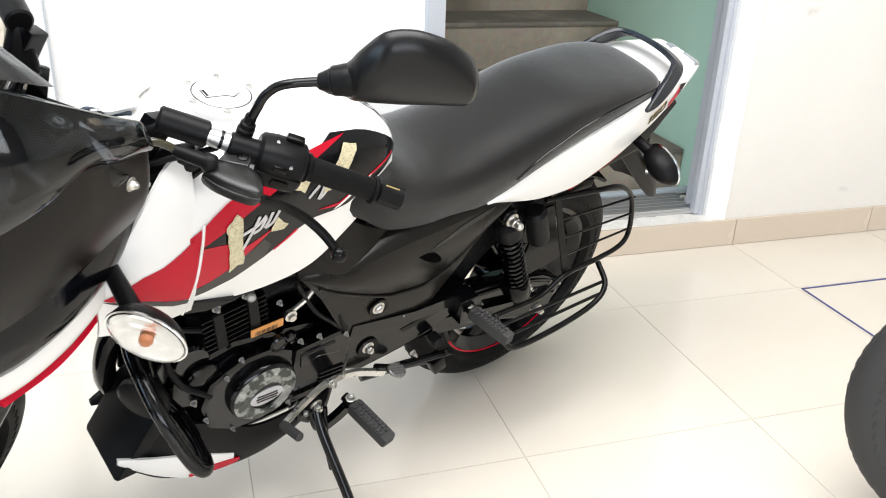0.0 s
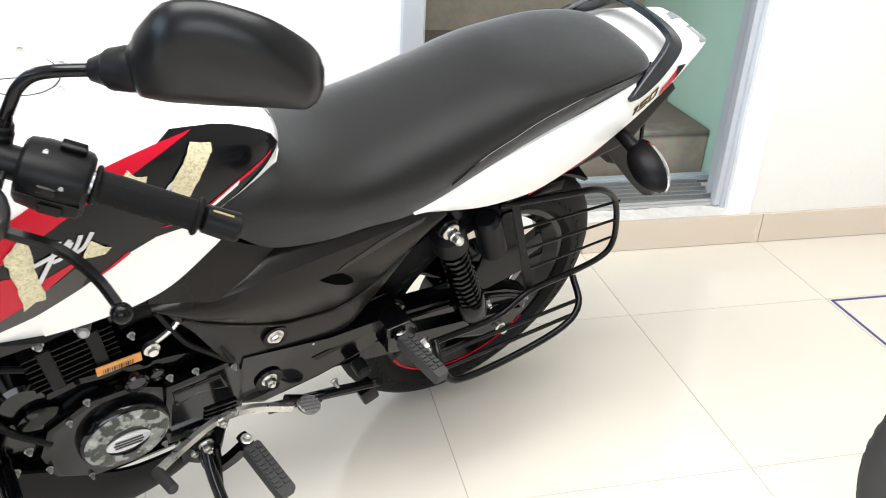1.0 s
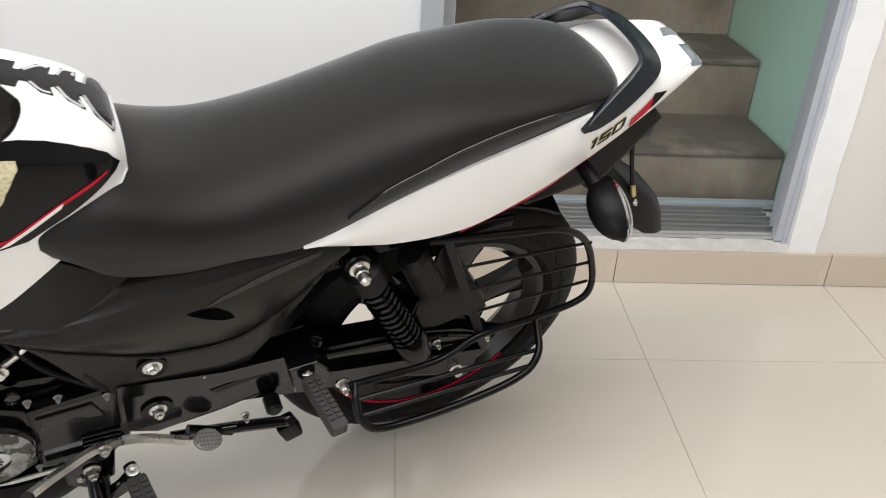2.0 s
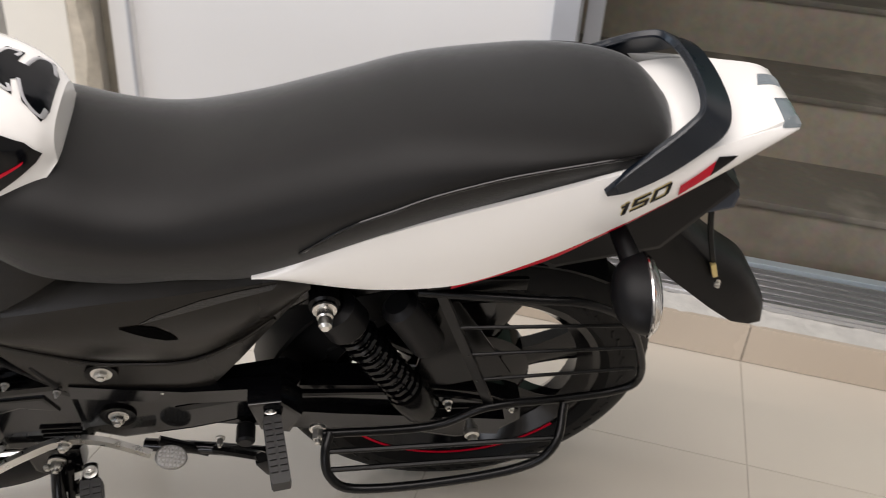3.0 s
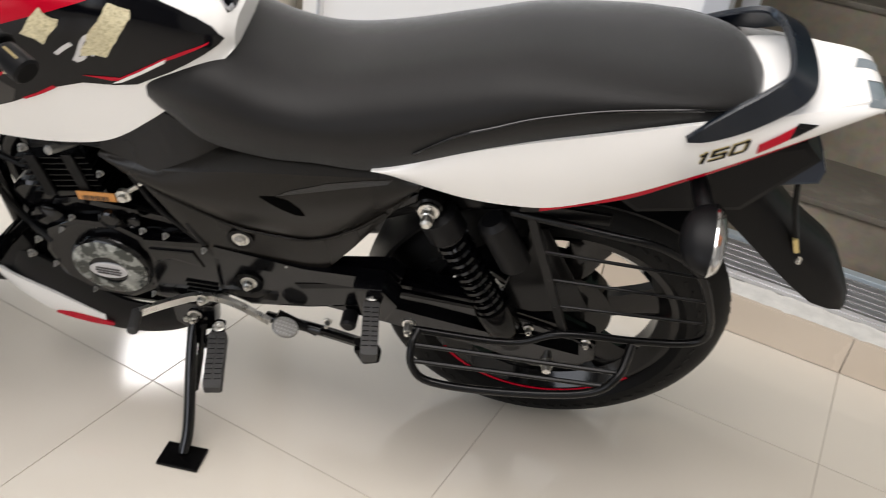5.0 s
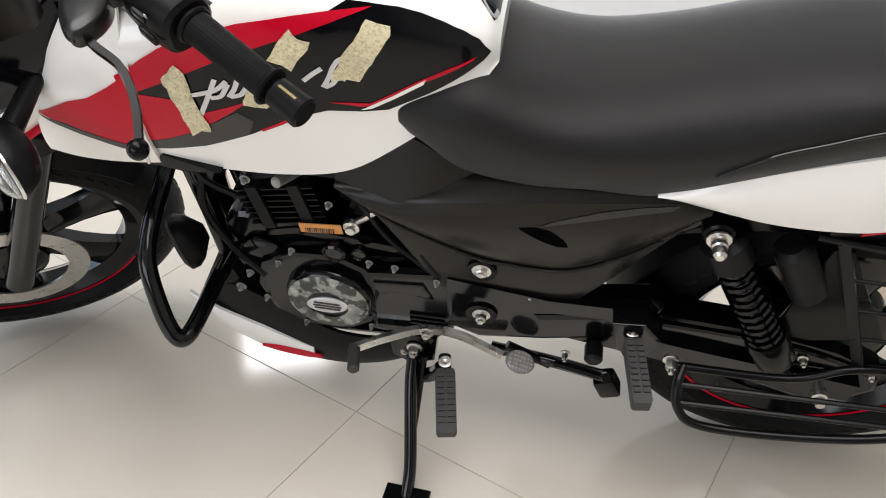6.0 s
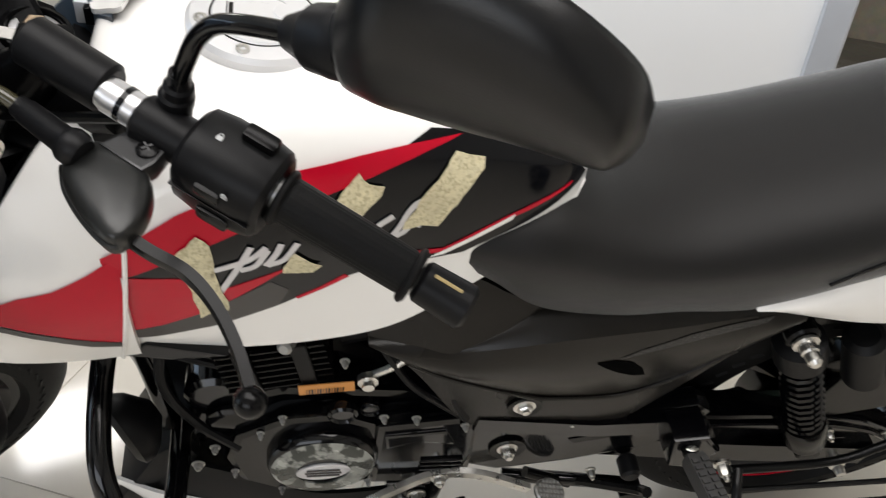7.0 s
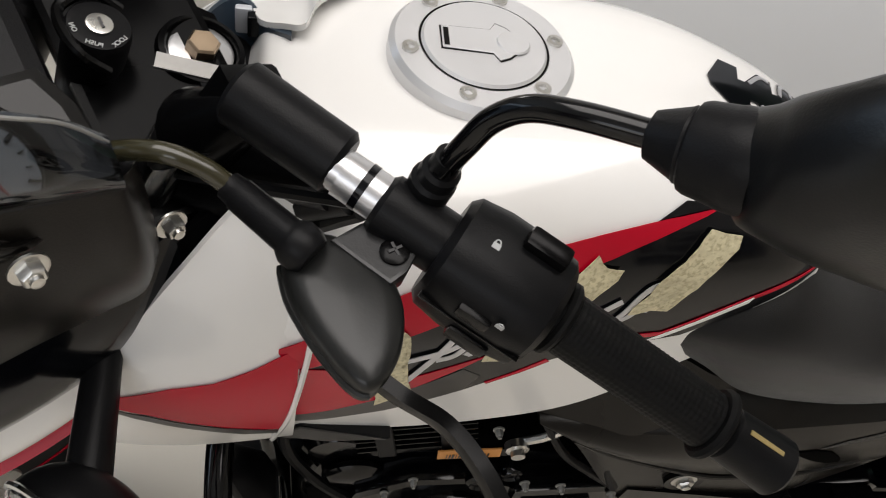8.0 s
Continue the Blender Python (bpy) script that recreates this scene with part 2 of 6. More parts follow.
def rod(p0, p1, r, n=14, r1=None, bev=0.0, bm=None):
    d = Vector(p1) - Vector(p0)
    h = d.length
    r1 = r if r1 is None else r1
    b = min(bev, r * 0.5, r1 * 0.5, h * 0.4)
    prof = [(r - b, 0), (r, b), (r1, h - b), (r1 - b, h)] if b else [(r, 0), (r1, h)]
    return lathe(prof, p0, d, n, bm)


def box(center, size, bev=0.0, m=None, bm=None):
    bm = bm or bmesh.new()
    made = bmesh.ops.create_cube(bm, size=1.0)["verts"]
    bmesh.ops.scale(bm, vec=Vector(size), verts=made)
    if bev:
        edges = list({e for v in made for e in v.link_edges})
        res = bmesh.ops.bevel(bm, geom=edges, offset=bev, segments=2, affect="EDGES", profile=0.6)
        made = list({v for f in res["faces"] for v in f.verts} | {v for v in made if v.is_valid})
    mat = Matrix.Translation(center) @ (m or Matrix.Identity(4))
    bmesh.ops.transform(bm, matrix=mat, verts=made)
    return bm


def plate(outline, y0, y1, bev=0.0, plane="xz", bm=None):
    """A closed outline extruded from y0 to y1."""
    bm = bm or bmesh.new()
    put = (lambda a, b, h: (a, h, b)) if plane == "xz" else (lambda a, b, h: (a, b, h))
    lo = [bm.verts.new(put(a, b, y0)) for a, b in outline]
    hi = [bm.verts.new(put(a, b, y1)) for a, b in outline]
    n = len(outline)
    caps = [bm.faces.new(lo), bm.faces.new(hi[::-1])]
    for i in range(n):
        bm.faces.new((lo[i], lo[(i + 1) % n], hi[(i + 1) % n], hi[i]))
    if bev:
        edges = list({e for f in caps for e in f.edges})
        bmesh.ops.recalc_face_normals(bm, faces=bm.faces)
        bmesh.ops.bevel(bm, geom=edges, offset=bev, segments=2, affect="EDGES", profile=0.6)
    return bm


def skin(stations, steps=5, nv=10, bulge=0.0, thick=0.006, inward=1):
    """A curved panel with depth. Each station: x, low z, high z, y at the low edge, y at the high edge, and its own bulge where given."""
    bm = bmesh.new()
    q = spline(stations, steps)
    grid = []
    for layer in (0, 1):
        rows = []
        for x, zb, zt, yb, yt, *more in q:
            row = []
            swell = more[0] if more else bulge
            for k in range(nv + 1):
                s = k / nv
                y = yb + (yt - yb) * s - inward * swell * 4 * s * (1 - s) + inward * thick * layer
                row.append(bm.verts.new((x, y, zb + (zt - zb) * s)))
            rows.append(row)
        grid.append(rows)
    for layer, rows in enumerate(grid):
        for a, b in zip(rows, rows[1:]):
            for k in range(nv):
                f = (a[k], b[k], b[k + 1], a[k + 1])
                bm.faces.new(f if layer == 0 else f[::-1])
    o, i = grid
    for k in (0, nv):
        for r in range(len(o) - 1):
            bm.faces.new((o[r][k], o[r + 1][k], i[r + 1][k], i[r][k]))
    for r in (0, len(o) - 1):
        for k in range(nv):
            bm.faces.new((o[r][k], o[r][k + 1], i[r][k + 1], i[r][k]))
    return bm


def lid(rows, thick, crown=0.006, nv=6):
    """A curved cover; each row: x, inner y and z, outer y and z."""
    bm = bmesh.new()
    rings = []
    for x, ya, za, yb, zb in spline(rows, 4):
        top = [(ya + (yb - ya) * k / nv, za + (zb - za) * k / nv + crown * math.sin(math.pi * k / nv)) for k in range(nv + 1)]
        rings.append([Vector((x, y, z)) for y, z in top] + [Vector((x, y, z - thick)) for y, z in top[::-1]])
    return loft(bm, rings)


def bolt_mesh(p, r, h, axis=(0, -1, 0)):
    bm = lathe([(r * 1.45, 0), (r * 1.45, h * 0.22), (r * 1.3, h * 0.26)], p, axis, 16)
    a = Vector(axis).normalized()
    lathe([(r, 0), (r, h * 0.7), (r * 0.8, h)], Vector(p) + a * h * 0.22, axis, 6, bm)
    lathe([(r * 0.55, 0), (r * 0.5, h * 0.5), (r * 0.3, h * 0.55)], Vector(p) + a * h * 1.1, axis, 10, bm)
    return bm

# ---- the place ----
X0, X1, Y0, Y1, H = -5.0, 4.0, -3.0, 7.0, 3.0
WALL_Y = 3.765
JAMB = 1.145


def structure(name, bm, mat, label, category):
    return thing(name, bm, mat, label, category, kind="structure")


floor = structure("floor", box(((X0 + X1) / 2, (Y0 + Y1) / 2, -0.0515), (X1 - X0, Y1 - Y0, 0.1)), GROUT, "floor of polished cream porcelain tiles with thin dark joints", "floor")
structure("ceiling", box(((X0 + X1) / 2, (Y0 + Y1) / 2, H + 0.06), (X1 - X0, Y1 - Y0, 0.1)), CEIL, "plain white painted ceiling over the showroom", "ceiling")
structure("wall_east", box((X1 + 0.08, (Y0 + Y1) / 2, H / 2), (0.15, Y1 - Y0, H)), PLASTER, "plain white plaster side wall", "wall")
structure("wall_far", box(((X0 + X1) / 2, Y1 + 0.08, H / 2), (X1 - X0, 0.15, H)), PLASTER, "plain white plaster wall beyond the stairs", "wall")
# unseen plain walls close the place behind the viewer; the west side has a window, the south an opening for its lamp
for nm, c, sz, mt in (("wall_south", (-3.9, Y0 - 0.08, 1.5), (2.2, 0.15, H), WALL_DIM), ("wall_south", (2.8, Y0 - 0.08, 1.5), (2.4, 0.15, H), WALL_DIM), ("wall_south_sill", (-0.6, Y0 - 0.08, 0.3), (4.4, 0.15, 0.6), WALL_DIM), ("wall_south_lintel", (-0.6, Y0 - 0.08, 2.9), (4.4, 0.15, 0.2), WALL_DIM), ("wall_west", (X0 - 0.08, -1.6, 1.5), (0.15, 2.8, H), PLASTER), ("wall_west", (X0 - 0.08, 5.2, 1.5), (0.15, 3.6, H), PLASTER),
                      ("wall_west_sill", (X0 - 0.08, 1.6, 0.2), (0.15, 3.6, 0.4), PLASTER), ("wall_west_lintel", (X0 - 0.08, 1.6, 2.85), (0.15, 3.6, 0.3), PLASTER)):
    structure(nm, box(c, sz), mt, "plain added wall closing the showroom", "wall")

# back wall: plaster right of the stair door, a beige pier left of the white panel
structure("wall_north", box(((JAMB + X1) / 2, WALL_Y + 0.09, H / 2 + 0.05), (X1 - JAMB, 0.18, H - 0.1)), PLASTER, "white plaster wall with small scuffs beside the stair door", "wall")
structure("wall_pier", box((-1.209, 3.96, H / 2), (0.182, 0.36, H), 0.004), BEIGE, "narrow cream plaster pier beside the white panel", "wall")
structure("wall_over_door", box((0.03, 3.96, 2.72), (2.30, 0.30, 0.56)), PLASTER, "white plaster band over the stair door", "wall")
rng = random.Random(3)
bm = bmesh.new()
rows = []
for i in range(60):
    z = i * 0.05
    rows.append([Vector((-1.116 + rng.uniform(-0.006, 0.008), 3.776, z)), Vector((-1.090 + rng.uniform(-0.008, 0.006), 3.79, z)), Vector((-1.090 + rng.uniform(-0.006, 0.004), 3.84, z)), Vector((-1.125, 3.84, z))])
loft(bm, rows)
structure("trim_chipped_edge", bm, ROUGH_EDGE, "chipped raw plaster edge along the pier", "trim")
# the gap's darkness is put into this strip's own colour
structure("trim_gap", box((-1.068, 3.92, 1.5), (0.05, 0.08, 2.9)), material("dark_gap_fill", (0.22, 0.20, 0.16), 0.9, vary=0.2, scale=20), "dark recessed strip filling the gap between pier and panel frame", "trim")

# the white door panel in its grey frame
panel = tagged(new("panel_door"), "white laminate door panel in a pale grey aluminium frame", "door", kind="structure")
part("leaf", box((-0.473, 3.885, 1.25), (1.04, 0.03, 2.30), 0.002), BOARD, panel)
part("stile", box((-1.019, 3.875, 1.25), (0.056, 0.06, 2.30), 0.004), BOARD, panel, "white metal stile with a thin groove")
part("bead", box((-0.994, 3.848, 1.25), (0.006, 0.01, 2.30), 0.001), FRAME_GREY, panel)
part("stile", box((0.074, 3.875, 1.25), (0.056, 0.07, 2.30), 0.004), FRAME_GREY, panel, "pale grey aluminium stile")
part("top_rail", box((-0.485, 3.875, 2.42), (1.15, 0.06, 0.05), 0.004), FRAME_GREY, panel)
part("bottom_rail", box((-0.485, 3.875, 0.125), (1.035, 0.062, 0.05), 0.004), FRAME_GREY, panel)

# sill under the door: cement bed, aluminium track with ribs
sill = tagged(new("door_sill"), "raised sill with rough cement edge and ribbed aluminium sliding track", "door sill", kind="structure")
bm = bmesh.new()
rows = []
for i in range(95):
    x = -1.1 + i * (JAMB + 1.1 + 0.02) / 94
    top = 0.104 + rng.uniform(-0.004, 0.003)
    rows.append([Vector((x, WALL_Y + 0.006, 0.0)), Vector((x, WALL_Y + rng.uniform(-0.004, 0.006), top - 0.006)), Vector((x, WALL_Y + 0.016 + rng.uniform(0, 0.006), top)), Vector((x, WALL_Y + 0.075 + rng.uniform(-0.01, 0.01), top + 0.003)), Vector((x, 4.05, 0.104)), Vector((x, 4.05, 0.0))])
loft(bm, rows)
part("cement_bed", bm, CEMENT, sill, "rough white cement bed")
part("track", box((0.594, 3.915, 0.112), (0.978, 0.175, 0.010), 0.001), ALU, sill, "dull aluminium track")
for y, h, w in ((3.836, 0.010, 0.010), (3.866, 0.013, 0.006), (3.896, 0.011, 0.005), (3.926, 0.013, 0.006), (3.956, 0.011, 0.005), (3.984, 0.013, 0.006)):
    part("rib", box((0.594, y, 0.117 + h / 2), (0.978, w, h), 0.001), ALU, sill)
# a dark strip is laid along each groove between the ribs
for y in (3.851, 3.881, 3.911, 3.941, 3.970):
    part("dark_groove", box((0.594, y, 0.1178), (0.978, 0.013, 0.0015)), GROOVE, sill)

# glass sliding door
slide = tagged(new("door_slider"), "pale aluminium sliding door frame, open onto concrete stairs", "door", kind="structure")
part("bottom_rail", box((0.640, 4.020, 0.1235), (1.07, 0.03, 0.020), 0.003), material("pale_blue_aluminium", (0.42, 0.48, 0.52), 0.35, metal=0.3, vary=0.05), slide, "pale blue aluminium rail")
part("stile", box((1.066, 3.828, 1.27), (0.024, 0.030, 2.32), 0.003), FRAME_GREY, slide, "grey aluminium stile")
part("stile", box((0.122, 4.018, 1.27), (0.04, 0.03, 2.32), 0.003), FRAME_GREY, slide)
part("jamb_strip", box((1.078, 3.853, 1.27), (0.014, 0.10, 2.34), 0.003), FRAME_GREY, slide)
bm = bmesh.new()
rows = []
for i in range(48):
    z = 0.09 + i * 0.05
    rows.append([Vector((1.084 + rng.uniform(-0.003, 0.003), WALL_Y + 0.022, z)), Vector((1.087, 3.905, z)), Vector((1.16, 3.905, z)), Vector((1.150 + rng.uniform(-0.004, 0.004), WALL_Y - 0.004, z))])
loft(bm, rows)
structure("trim_jamb", bm, material("white_jamb", (0.80, 0.79, 0.77), 0.6, vary=0.06, scale=20, bump=0.4, bump_scale=60), "white painted jamb with a chipped foot", "trim")

# the stair behind the glass
stair = tagged(new("staircase"), "stained bare concrete stairs rising behind the glass door", "stairs", kind="structure")
SY, SZ, TREAD, RISE = 4.115, 0.240, 0.314, 0.191
for k in range(8):
    y, z = SY + TREAD * k, SZ + RISE * k
    bm = box((0.3975, y + TREAD / 2 + 0.03, z / 2), (1.555, TREAD + 0.06, z), 0.006)
    step = part("step", bm, CONCRETE, stair)
    part("tread", box((0.3975, y + TREAD / 2 - 0.004, z + 0.008), (1.545, TREAD + 0.012, 0.018), 0.004), TREAD_SHADED, step, "grey-brown concrete tread, coloured darker for shade")
structure("wall_stair_side", box((1.205, 5.348, 1.5), (0.05, 2.80, 3.0)), GREEN, "pale green painted side wall of the stairs", "wall")
structure("wall_stair_inner", box((-0.43, 5.45, 1.5), (0.08, 2.6, 3.0)), CONCRETE, "bare concrete side of the stairs", "wall")
structure("wall_stair_back", box((0.40, 6.80, 1.5), (1.7, 0.1, 3.0)), CONCRETE, "bare concrete wall at the head of the stairs", "wall")

# blue marking on the floor
bm = box((1.76, 3.387, 0.0012), (1.10, 0.007, 0.0016))
box((1.2125, 2.90, 0.0012), (0.007, 0.975, 0.0016), bm=bm)
thing("floor_marking", bm, BLUE, "thin blue marking line drawn on the floor tiles", "marking")

# a table in the space beyond the pier
table = tagged(new("side_table"), "pale grey metal table with square legs beyond the pier", "table")
part("tabletop", box((-3.06, 5.25, 0.74), (1.2, 0.6, 0.03), 0.004), FRAME_GREY, table)
for dx, dy in ((-0.55, -0.26), (0.55, -0.26), (-0.55, 0.26), (0.55, 0.26)):
    part("leg", box((-3.06 + dx, 5.25 + dy, 0.3635), (0.045, 0.045, 0.725), 0.004), FRAME_GREY, table)
part("back_panel", box((-3.06, 5.53, 0.50), (1.05, 0.02, 0.44), 0.003), material("slate_blue_panel", (0.16, 0.20, 0.27), 0.5, vary=0.1), table, "slate blue panel")
lamp_ob = tagged(new("ceiling_light"), "flat white ceiling light panel with a thin aluminium frame", "light")
lamp_ob.matrix_world = Matrix.Translation((-3.31, 5.46, 3.0)) @ Matrix.Rotation(radians(-45), 4, "Z")
for dx, dy, sx, sy in ((-0.315, 0, 0.03, 0.66), (0.315, 0, 0.03, 0.66), (0, -0.315, 0.60, 0.03), (0, 0.315, 0.60, 0.03)):
    part("frame_bar", box((dx, dy, -0.02), (sx, sy, 0.04), 0.003), ALU, lamp_ob)
glow = bpy.data.materials.new("lit_diffuser")
glow.use_nodes = True
glow.node_tree.nodes["Principled BSDF"].inputs["Emission Color"].default_value = (1.0, 0.98, 0.95, 1)
glow.node_tree.nodes["Principled BSDF"].inputs["Emission Strength"].default_value = 22.0
part("diffuser", box((0, 0, -0.03), (0.60, 0.60, 0.012), 0.002), glow, lamp_ob, "lit white diffuser")

# ---- the motorcycle: its own frame has x to the tail, y to its right side, z up, and the rear tyre's foot at the origin ----
from mathutils.bvhtree import BVHTree

BIKE = Matrix.Translation((0.0212, 3.216, 0.0065)) @ pose(0, 0, 0, 0, 0, 23.5) @ pose(0, 0, 0, 17.5, 0, 0)
bike = tagged(new("motorcycle"), "white motorcycle with red and black decals leaning on its side stand", "motorcycle")
bike.matrix_world = BIKE
HEAD = Vector((-1.03, 0, 0.89))
RAKE = 26.0
STEER = Matrix.Translation(HEAD) @ Matrix.Rotation(radians(31), 4, Vector((math.sin(radians(RAKE)), 0, math.cos(radians(RAKE))))) @ Matrix.Translation(-HEAD)


def mid(x):
    """Middle line of the rear parts, shifted to fit the camera's view where the set heading is slightly off."""
    return -0.014 - 0.0222 * x


def bp(name, bm, mat, parent=None, label="", angle=38.0):
    return part(name, bm, mat, parent or bike, label, angle)


def sp(name, bm, mat, parent=None, label="", angle=38.0):
    """A part that turns with the handlebar."""
    bm.transform(STEER)
    return part(name, bm, mat, parent or bike, label, angle)


BARS = STEER @ Matrix.Translation((0.005, -0.001, -0.009))


def hp(name, bm, mat, parent=None, label="", angle=38.0):
    """A part of the handlebar and what is clamped to it."""
    bm.transform(BARS)
    return part(name, bm, mat, parent or bike, label, angle)


def grp(name, label=""):
    ob = new(name)
    ob.parent = bike
    return tagged(ob, label)


def bolt(p, r, h, parent, axis=(0, -1, 0), mat=None):
    return part("bolt", bolt_mesh(p, r, h, axis), mat or STEEL, parent)


# -- wheels --


def tyre_mesh(c, R, w, rim):
    prof = []
    for k in range(15):
        a = math.pi * (k / 14 - 0.5)
        prof.append((R - w * 0.72 * (1 - math.cos(a)), w * 0.5 * math.sin(a) * (1.0 + 0.10 * math.cos(a))))
    prof += [(rim + 0.004, w * 0.40), (rim, w * 0.34), (rim, -w * 0.34), (rim + 0.004, -w * 0.40)]
    bm = bmesh.new()
    o = Vector(c)
    a, u, v = basis((0, 1, 0))
    n = 96
    rings = [[o + a * h + (u * math.cos(2 * math.pi * i / n) + v * math.sin(2 * math.pi * i / n)) * r for r, h in prof] for i in range(n)]
    rows = [[bm.verts.new(q) for q in ring] for ring in rings]
    for i in range(n):
        p, q = rows[i], rows[(i + 1) % n]
        for j in range(len(p)):
            k = (j + 1) % len(p)
            bm.faces.new((p[j], q[j], q[k], p[k]))
    return bm


def tread_mesh(c, R, w):
    """Raised tread blocks across the crown of the tyre."""
    bm = bmesh.new()
    for i in range(60):
        a0 = 2 * math.pi * i / 60
        for side in (-1, 1):
            quad = []
            for da, s in ((0.0, 0.10), (0.065, 0.13), (0.115, 0.82), (0.055, 0.86)):
                t = side * s * math.pi / 2
                r = R - w * 0.72 * (1 - math.cos(t)) + 0.0010
                y = w * 0.5 * math.sin(t) * (1.0 + 0.10 * math.cos(t)) * 1.03
                quad.append((a0 + da, r, y))
            top = [bm.verts.new((c[0] + r * math.cos(a), c[1] + y, c[2] + r * math.sin(a))) for a, r, y in quad]
            low = [bm.verts.new((c[0] + (r - 0.006) * math.cos(a), c[1] + y * 0.95, c[2] + (r - 0.006) * math.sin(a))) for a, r, y in quad]
            bm.faces.new(top)
            for k in range(4):
                bm.faces.new((top[k], low[k], low[(k + 1) % 4], top[(k + 1) % 4]))
    return bm


def ring_mesh(c, prof, n=72):
    bm = bmesh.new()
    rows = []
    for i in range(n):
        a = 2 * math.pi * i / n
        rows.append([bm.verts.new((c[0] + r * math.cos(a), c[1] + y, c[2] + r * math.sin(a))) for r, y in prof])
    for i in range(n):
        p, q = rows[i], rows[(i + 1) % n]
        for j in range(len(p)):
            k = (j + 1) % len(p)
            bm.faces.new((p[j], q[j], q[k], p[k]))
    return bm


def arc_mesh(c, a0, a1, prof, n=40):
    bm = bmesh.new()
    loft(bm, [[Vector((c[0] + r * math.cos(a0 + (a1 - a0) * i / n), c[1] + y, c[2] + r * math.sin(a0 + (a1 - a0) * i / n))) for r, y in prof] for i in range(n + 1)])
    return bm


def build_wheel(name, c, R, w, rim, parent, add, spokes=6, phase=0.0, disc=0.0, tyre_mat=None, stripe=True, carrier=0.0):
    wheel = new(name)
    wheel.parent = parent
    add("tyre", tyre_mesh(c, R, w, rim), tyre_mat or RUBBER, wheel)
    add("tread", tread_mesh(c, R, w), tyre_mat or RUBBER, wheel, "", 20)
    rw = w * 0.36
    add("rim", ring_mesh(c, [(rim + 0.003, rw), (rim - 0.010, rw), (rim - 0.018, rw * 0.8), (rim - 0.032, 0.016), (rim - 0.032, -0.016), (rim - 0.018, -rw * 0.8), (rim - 0.010, -rw), (rim + 0.003, -rw)]), GLOSS, wheel)
    if stripe:
        add("pinstripe", arc_mesh(c, radians(215), radians(322), [(rim - 0.001, -rw - 0.0010), (rim - 0.006, -rw - 0.0010), (rim - 0.006, -rw + 0.001), (rim - 0.001, -rw + 0.001)]), RED, wheel, "red rim stripe")
    add("hub", lathe([(0.03, -0.075), (0.055, -0.06), (0.062, -0.03), (0.062, 0.03), (0.055, 0.06), (0.03, 0.075)], c, (0, 1, 0), 32), GLOSS, wheel)
    if carrier:
        add("sprocket_carrier", lathe([(0.035, -0.030), (carrier - 0.012, -0.026), (carrier, -0.020), (carrier, 0.020), (carrier - 0.012, 0.026), (0.035, 0.030)], c, (0, 1, 0), 40), GLOSS, wheel)
    for k in range(spokes):
        a = phase + 2 * math.pi * k / spokes
        bm = bmesh.new()
        rings = []
        for s in (0.0, 0.25, 0.5, 0.75, 1.0):
            r = 0.05 + (rim - 0.028 - 0.05) * s
            half = 0.029 - 0.004 * math.sin(math.pi * s) + 0.014 * s ** 3
            d = 0.022 - 0.008 * s
            cx, cz = math.cos(a), math.sin(a)
            px, pz = -math.sin(a), math.cos(a)
            rings.append([Vector((c[0] + cx * r + px * t, c[1] + y, c[2] + cz * r + pz * t)) for t, y in ((-half, -d * 0.6), (-half * 0.5, -d), (half * 0.5, -d), (half, -d * 0.6), (half, d * 0.6), (half * 0.5, d), (-half * 0.5, d), (-half, d * 0.6))])
        add("spoke", loft(bm, rings), GLOSS, wheel)
    if disc:
        add("brake_disc", ring_mesh(c, [(disc, -0.074), (disc - 0.035, -0.074), (disc - 0.035, -0.070), (disc, -0.070)]), STEEL, wheel, "steel brake disc")
    return wheel


R_TYRE = 0.306
build_wheel("rear_wheel", (0, 0, R_TYRE), R_TYRE + 0.0055, 0.106, 0.222, bike, bp, phase=0.33, carrier=0.108)
FRONT = (-1.365, 0, 0.296)
build_wheel("front_wheel", FRONT, 0.296, 0.092, 0.220, bike, sp, phase=0.2, disc=0.12)

# -- swing arm, chain case, rear brake side --
arm = bp("swing_arm", sweep([(-0.47, -0.095, 0.375), (-0.22, -0.105, 0.345), (0.045, -0.105, 0.306)], [(-0.014, -0.022), (0.014, -0.022), (0.014, 0.022), (-0.014, 0.022)], smooth=False), GLOSS)
part("right_tube", sweep([(-0.47, 0.095, 0.375), (-0.22, 0.105, 0.345), (0.045, 0.105, 0.306)], [(-0.014, -0.022), (0.014, -0.022), (0.014, 0.022), (-0.014, 0.022)], smooth=False), GLOSS, arm)
part("pivot", rod((-0.47, -0.11, 0.375), (-0.47, 0.11, 0.375), 0.022), GLOSS, arm)
case = bp("chain_case", plate([(-0.40, 0.385), (-0.30, 0.425), (-0.12, 0.412), (0.0, 0.385), (0.075, 0.345), (0.082, 0.300), (0.045, 0.262), (-0.02, 0.252), (-0.14, 0.292), (-0.36, 0.330)], -0.105, -0.062, 0.008), GLOSS)
part("lip", tube([(-0.33, -0.108, 0.409), (-0.12, -0.108, 0.398), (0.0, -0.108, 0.372), (0.068, -0.108, 0.336)], 0.004, 6), GLOSS, case)
part("upper_rib", box((-0.12, -0.106, 0.345), (0.22, 0.006, 0.012), 0.002), GLOSS, case)
part("sticker", box((-0.10, -0.1065, 0.322), (0.055, 0.001, 0.014)), DARK_EDGE, case, "dark grey caution sticker")
